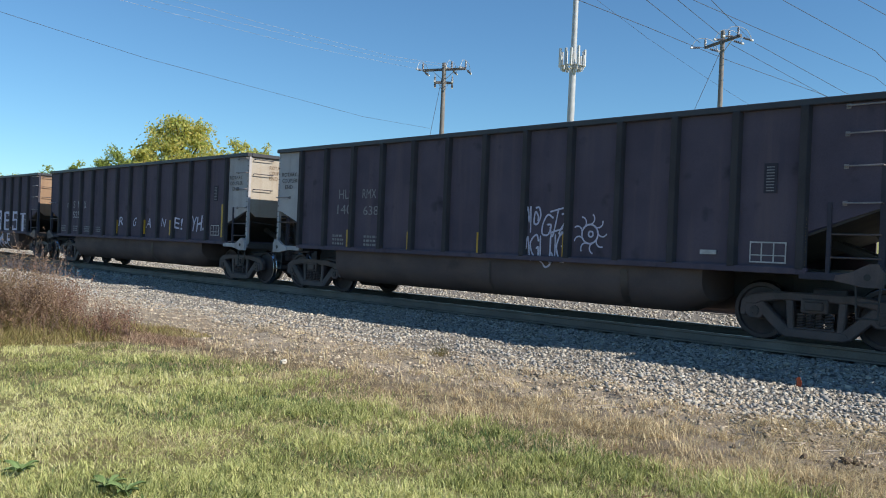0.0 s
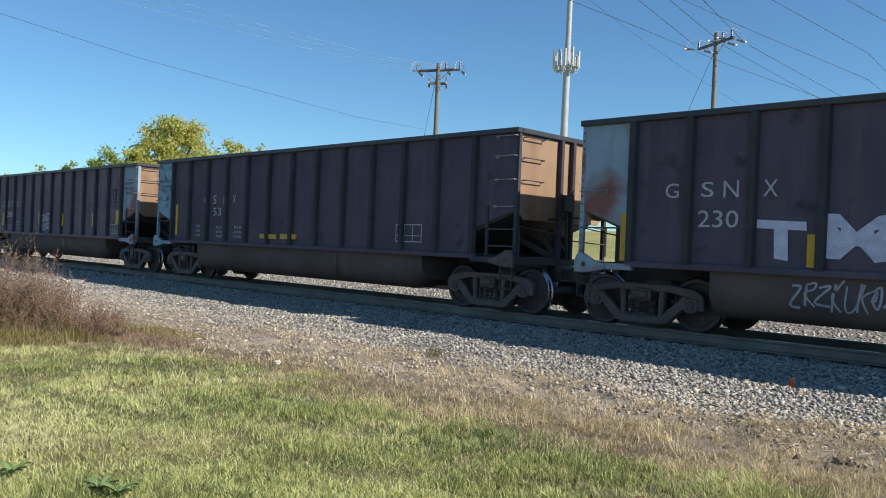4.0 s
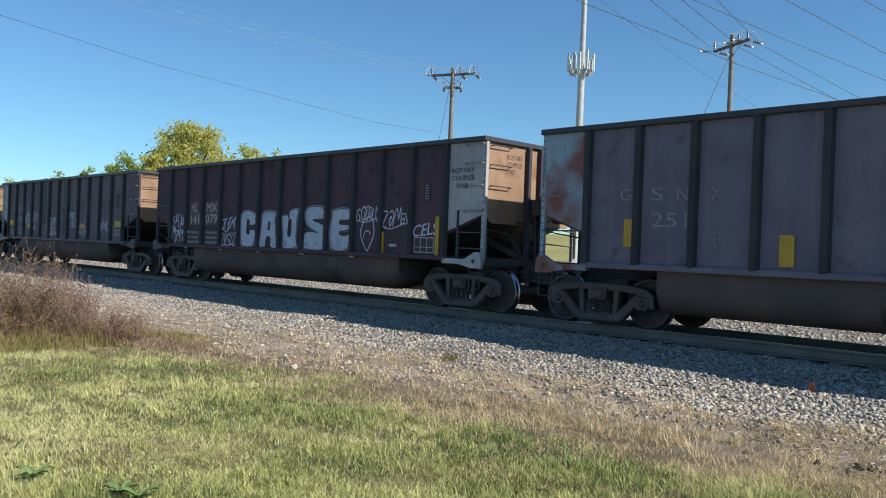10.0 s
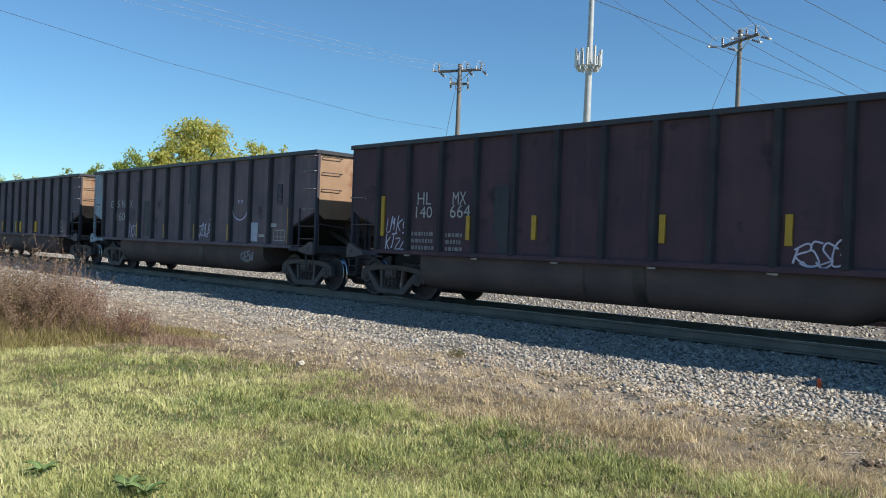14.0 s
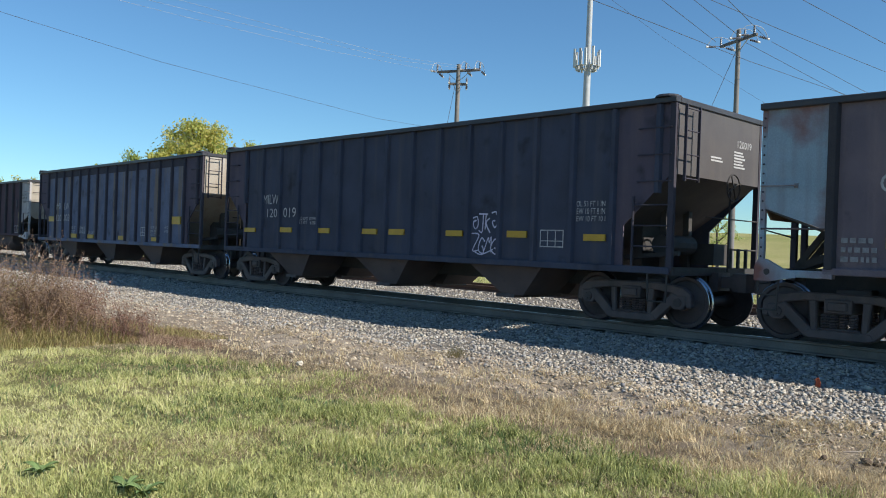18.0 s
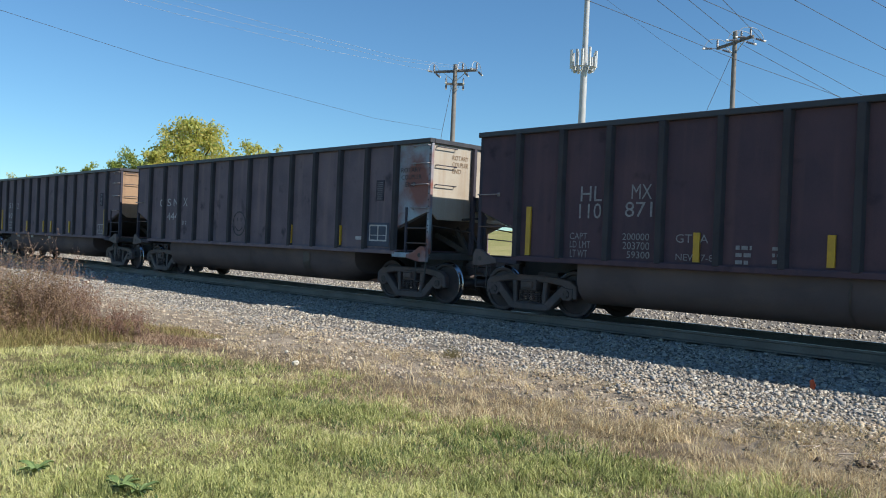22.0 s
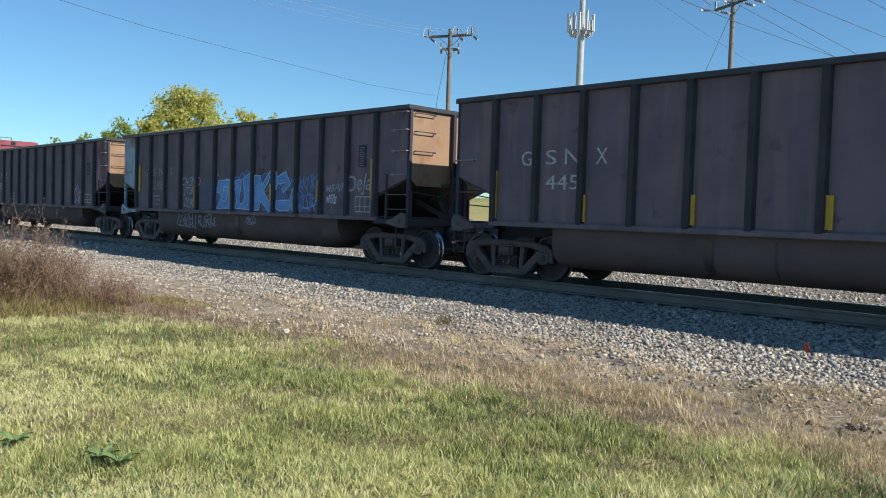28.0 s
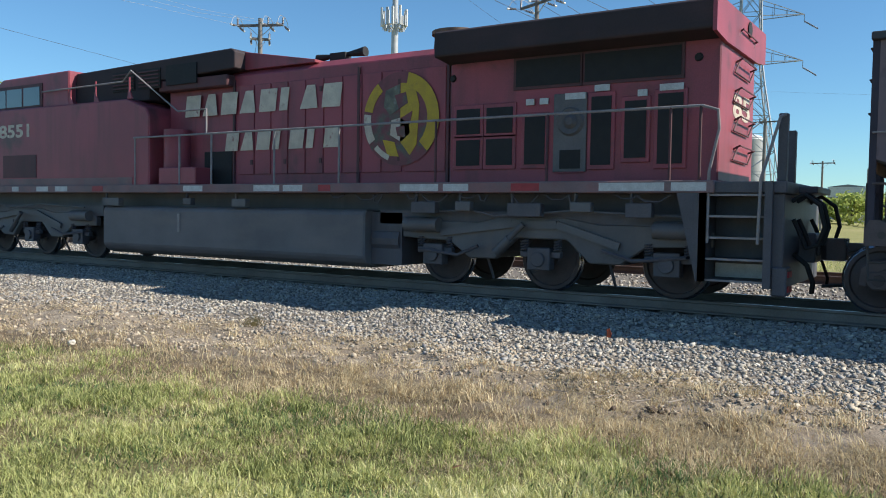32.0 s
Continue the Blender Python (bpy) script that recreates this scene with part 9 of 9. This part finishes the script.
def cell_tower():
    base = bearing(-36.5, 0, 118)
    g = height(base.x, base.y)
    t = thing("cell_tower", "tall pale steel cell tower with a ring of antennas", "cell tower")
    t.location = (base.x, base.y, g)
    part("mast", mesh_of("mast", Shape().tube((0, 0, 0), (0.15, 0, 30), 0.62, 0.47, 20).tube((0.15, 0, 30), (0.25, 0, 46), 0.42, 0.34, 20), "galvanised", smooth=True), t, "tapered pale steel mast")
    zc = bearing(-36.0, 12.95, 118).z - g
    ring_s = Shape().ring((0, 0, 0), 1.5, 0.06, "y", 12)
    ring_s.v = [(x, z, y) for x, y, z in ring_s.v]
    for k in range(3):
        a = k * math.tau / 3 + 0.5
        ring_s.bar((0, 0, 0), (1.55 * math.cos(a), 1.55 * math.sin(a), 0), 0.1).bar((0, 0, -1.0), (1.5 * math.cos(a), 1.5 * math.sin(a), -0.1), 0.08)
    part("antenna_platform", mesh_of("antenna_platform", ring_s, "galvanised"), t, at=(0.15, 0, zc - 0.9))
    rnd = random.Random(2)
    for k in range(12):
        a = k * math.tau / 12 + rnd.uniform(-0.1, 0.1)
        hh = rnd.choice((1.5, 1.9, 2.4, 2.7))
        x, y = 1.75 * math.cos(a), 1.75 * math.sin(a)
        part("antenna_panel", mesh_of("antenna_panel", Shape().box(x - 0.17, x + 0.17, y - 0.12, y + 0.12, zc - 1.0, zc - 1.0 + hh).tube((x * 0.93, y * 0.93, zc - 1.5), (x * 0.93, y * 0.93, zc + 0.9), 0.05, n=6), "antenna_white" if k % 3 else "galvanised", 0.02), t, "white antenna panel")
        part("radio_unit", mesh_of("radio_unit", Shape().box(x * 0.75 - 0.14, x * 0.75 + 0.14, y * 0.75 - 0.12, y * 0.75 + 0.12, zc - 1.5, zc - 0.8), "galvanised"), t)


cell_tower()


def lattice_tower():
    base = bearing(-12.85, 0, 112)
    g = height(base.x, base.y)
    t = thing("lattice_tower", "grey steel lattice power tower with crossarms", "transmission tower")
    t.location = (base.x, base.y, g)
    t.rotation_euler = (0, 0, radians(18))
    levels = [(0, 4.4), (5.0, 3.75), (10.0, 3.05), (14.5, 2.35), (18.5, 1.75), (21.5, 1.4), (24.5, 1.3), (27.5, 1.2), (30.5, 1.1), (34, 0.9), (38, 0.35)]
    corner = lambda z, h, k: Vector(((h if k in (0, 3) else -h), (h if k < 2 else -h), z))
    for k in range(4):
        s = Shape()
        for (z0, a), (z1, b) in zip(levels, levels[1:]):
            s.bar(corner(z0, a, k), corner(z1, b, k), 0.16, 0.16)
        part("leg", mesh_of("leg", s, "lattice_steel"), t)
    for k in range(4):
        j = (k + 1) % 4
        s = Shape()
        for (z0, a), (z1, b) in zip(levels, levels[1:]):
            s.bar(corner(z0, a, k), corner(z1, b, j), 0.08).bar(corner(z0, a, j), corner(z1, b, k), 0.08).bar(corner(z1, b, k), corner(z1, b, j), 0.08)
            m0 = corner(z0, a, k).lerp(corner(z1, b, k), 0.5)
            m1 = corner(z0, a, j).lerp(corner(z1, b, j), 0.5)
            if z0 < 21:
                s.bar(m0, (m0 + m1) / 2 + Vector((0, 0, 0)), 0.05).bar(m1, (m0 + m1) / 2, 0.05)
        part("bracing", mesh_of("bracing", s, "lattice_steel"), t, "crossed lattice bracing")
    for z in (21.3, 27.0, 33.0):
        for sgn in (-1, 1):
            s = Shape()
            tip = Vector((sgn * 6.3, 0, z + 0.2))
            for y in (-1.2, 1.2):
                s.bar((sgn * 1.2, y, z), tip, 0.1).bar((sgn * 1.15, y, z + 1.9), tip, 0.08)
                for f in (0.3, 0.6):
                    s.bar(Vector((sgn * 1.2, y, z)).lerp(tip, f), Vector((sgn * 1.15, y, z + 1.9)).lerp(tip, f), 0.06)
            s.bar(tip, tip - Vector((0, 0, 0.9)), 0.07)
            part("crossarm", mesh_of("crossarm", s, "lattice_steel"), t)
            ins = Shape()
            for i in range(9):
                q = tip + Vector((sgn * 0.1 + 0.16 * i, -0.1 * i, -0.9 - 0.13 * i))
                ins.tube(q, q + Vector((0.1, -0.06, -0.08)), 0.13, 0.06, 8)
            part("insulator_string", mesh_of("insulator_string", ins, "insulator"), t)


lattice_tower()


def silo():
    p = bearing(-12.55, 0, 170)
    g = height(p.x, p.y)
    t = thing("silo", "pale concrete silo with a domed top", "silo")
    t.location = (p.x, p.y, g)
    hgt = bearing(0, 5.0, 170).z - g
    s = Shape().tube((0, 0, 0), (0, 0, hgt), 2.3, n=28)
    part("wall", mesh_of("wall", s, "concrete", smooth=True), t)
    dome = Shape()
    for i in range(4):
        r0, r1 = 2.3 * math.cos(i * 0.39), 2.3 * math.cos((i + 1) * 0.39)
        dome.tube((0, 0, hgt + 1.1 * math.sin(i * 0.39)), (0, 0, hgt + 1.1 * math.sin((i + 1) * 0.39)), r0, max(0.05, r1), 28, False)
    part("dome", mesh_of("dome", dome, "antenna_white", smooth=True), t)


silo()


def shed(az, el, d, wide, deep, label):
    p = bearing(az, 0, d)
    g = height(p.x, p.y)
    hgt = bearing(0, el, d).z - g
    t = thing("industrial_building", label, "building")
    t.location = (p.x, p.y, g)
    part("wall", mesh_of("wall", Shape().box(-wide / 2, wide / 2, -deep / 2, deep / 2, -0.5, hgt), "antenna_white"), t)
    part("roof", mesh_of("roof", Shape().prism([(-wide / 2 - 0.3, hgt), (wide / 2 + 0.3, hgt), (0, hgt + wide * 0.07)], -deep / 2, deep / 2), "roof_metal"), t)
    for k in range(5):
        x = -wide * 0.4 + wide * 0.2 * k
        part("window", mesh_of("window", Shape().box(x - 0.7, x + 0.7, -deep / 2 - 0.05, -deep / 2, hgt * 0.45, hgt * 0.7), "window_glass"), t)
    part("door", mesh_of("door", Shape().box(-1.6, 1.6, -deep / 2 - 0.06, -deep / 2, 0, min(3.5, hgt * 0.5)), "roof_metal"), t)


shed(-6.7, 1.95, 230, 9, 8, "distant white industrial building on the field's far edge")
shed(-9.5, 1.3, 260, 14, 8, "distant pale low building on the field's far edge")
shed(-2.5, 1.4, 260, 16, 8, "distant pale low building on the field's far edge")


# ---- trees ----
def tree(x, y, tall, wide, seed, mat, label, leaf=0.15, count=9000, low=0.25, name="tree"):
    rnd = random.Random(seed)
    g = np.random.default_rng(seed)
    root = thing(name, label, "tree", "trees beyond the track")
    z = height(x, y)
    root.location = (x, y, z)
    s = Shape()
    ends = []
    p, r = Vector((0, 0, -0.2)), tall * 0.028
    for k in range(5):
        q = p + Vector((rnd.uniform(-0.25, 0.25), rnd.uniform(-0.25, 0.25), tall * 0.15))
        s.tube(p, q, r, r * 0.85, 8, False)
        if k > 0:
            for j in range(4):
                a = rnd.uniform(0, math.tau)
                l = wide * rnd.uniform(0.3, 0.55) * (1.1 - 0.12 * k)
                m = q + Vector((math.cos(a) * l * 0.55, math.sin(a) * l * 0.55, l * 0.45))
                e = q + Vector((math.cos(a) * l, math.sin(a) * l, l * rnd.uniform(0.6, 1.1)))
                s.tube(q, m, r * 0.5, r * 0.35, 6, False)
                s.tube(m, e, r * 0.35, r * 0.12, 5, False)
                ends += [m, e]
        p, r = q, r * 0.85
    part("trunk", mesh_of("trunk", s, "bark"), root, "rough brown trunk and limbs")
    # leaves in uneven clumps within the crown
    cl = []
    for k in range(80):
        u = Vector((rnd.gauss(0, 1), rnd.gauss(0, 1), rnd.gauss(0, 1))).normalized() * rnd.random() ** 0.3
        cz = tall * (low + (1 - low) * 0.5) + u.z * tall * (1 - low) * 0.47
        squeeze = 1 - 0.3 * max(0, u.z) + 0.22 * math.sin(3.1 * u.x + 5.3 * u.z + seed)
        cl.append((u.x * wide * 0.52 * squeeze, u.y * wide * 0.52 * squeeze, cz, wide * rnd.uniform(0.04, 0.1)))
    for e in ends:
        cl.append((e.x, e.y, min(e.z, tall * 0.95), wide * 0.06))
    cl = np.array(cl)
    idx = g.integers(0, len(cl), count)
    c = cl[idx, :3] + g.normal(0, 1, (count, 3)) * cl[idx, 3:4] * (0.75, 0.75, 0.6)
    c[:, 2] = np.clip(c[:, 2], 0.3, tall * 1.02)
    u, v = g.normal(0, 1, (2, count, 3))
    u /= np.linalg.norm(u, axis=1, keepdims=True)
    v /= np.linalg.norm(v, axis=1, keepdims=True)
    l = g.uniform(0.5, 1.1, (count, 1)) * leaf
    pts = np.stack([c - u * l, c + v * l * 0.7, c + u * l, c - v * l * 0.7], 1).reshape(-1, 3)
    tris = (np.array([(0, 1, 2), (0, 2, 3)])[None] + 4 * np.arange(count)[:, None, None]).reshape(-1, 3)
    ob = bulk("crown", pts, tris, mat, "open crown of small turning leaves", "")

    ob.parent = root
    return root


island(material("leaf_gold", (0.27, 0.233, 0.0475), None, 5, 0.6, 0, 0, 60, own=False), [(0.234, 0.301, 0.076), (0.423, 0.485, 0.133), (0.594, 0.582, 0.171), (0.63, 0.524, 0.171), (0.378, 0.446, 0.123), (0.54, 0.563, 0.19)], 0.3, 0.45)
island(material("leaf_green", (0.12, 0.16, 0.04), None, 5, 0.6, 0, 0, 60, own=False), [(0.21, 0.27, 0.07), (0.34, 0.41, 0.11), (0.47, 0.51, 0.15), (0.57, 0.55, 0.2)], 0.16, 0.4)
for name in ("leaf_gold", "leaf_green"):
    translucent(MATS[name], 0.55)


def tree_at(az, el, d, wide, seed, mat, label, **kw):
    p = bearing(az, el, d)
    tree(p.x, p.y, p.z - height(p.x, p.y), wide, seed, mat, label, **kw)


tree_at(-62.9, 8.05, 86, 9.4, 1, "leaf_gold", "tall tree with yellow and green autumn leaves", count=17000, low=0.2, leaf=0.2)
tree_at(-64.9, 6.4, 84, 4.5, 2, "leaf_gold", "tree with golden autumn leaves", count=9000, low=0.15, leaf=0.2)
tree_at(-58.8, 6.95, 90, 6.2, 3, "leaf_gold", "thin tree with yellow autumn leaves", count=6500, low=0.2, leaf=0.2)
tree_at(-66.9, 5.6, 88, 4.5, 4, "leaf_green", "tree with green leaves turning yellow", count=12000, low=0.1)
tree_at(-65.7, 5.5, 92, 4.0, 5, "leaf_green", "tree with green leaves turning yellow", count=10000, low=0.1)
tree_at(-68.9, 4.8, 92, 4.2, 6, "leaf_green", "tree with green leaves turning yellow", count=10000, low=0.1)
tree_at(-70.9, 4.15, 100, 4.0, 7, "leaf_green", "rounded green tree in the far row", count=8000, low=0.1)
tree_at(-72.9, 3.6, 105, 5.5, 8, "leaf_gold", "pale bare-topped tree in the far row", count=6000, low=0.1)
tree_at(-75.5, 3.7, 110, 6.0, 9, "leaf_green", "rounded green tree in the far row", count=8000, low=0.1)
for k in range(10):
    tree_at(-76 + 2.1 * k, 2.0 + 0.7 * math.sin(k * 1.9), 84 + 6 * math.cos(k * 2.3), 6.5, 20 + k, "leaf_gold" if k % 3 == 0 else "leaf_green", "leafy shrub at the foot of the tree row", count=2600, low=0.02, leaf=0.22, name="shrub")
for k in range(16):
    tree_at(-14.5 + 1.3 * k, 1.5 + 0.35 * math.sin(k * 2.1), 190 + 30 * math.cos(k * 1.7), 9, 40 + k, "leaf_green", "distant green tree on the field's far edge", count=1300, low=0.03, leaf=0.5)
tree_at(-27.5, 3.4, 120, 5, 70, "leaf_green", "young tree standing by the road", count=2200, low=0.25)


# ---- what moves ----
def motions():
    beats = [i * 0.5 for i in range(65)]
    for number, car in WAGONS.items():
        walk(car, [(t, pose(travelled(t) - PITCH * number, CL, 0)) for t in beats])
    walk(LOCO, [(t, pose(travelled(t) - PITCH * 21, CL, 0)) for t in beats])
    for wheel, (x, y, z), r, number in SPINNING:
        # a wheelset turns from when it comes near until it has gone by
        go = [i / 30 for i in range(961) if -85 < travelled(i / 30) - PITCH * number < (25 if wheel.parent.parent is LOCO else 16)]
        rows = [(t, pose(x, y, z, 0, math.degrees((travelled(t) - travelled(go[0])) / r), 0)) for t in go] if go else [(0, pose(x, y, z))]
        if rows[0][0] > 0:
            rows.insert(0, (0, pose(x, y, z)))
        if rows[-1][0] < 31.99:
            rows.append((32, rows[-1][1]))
        walk(wheel, rows)


motions()
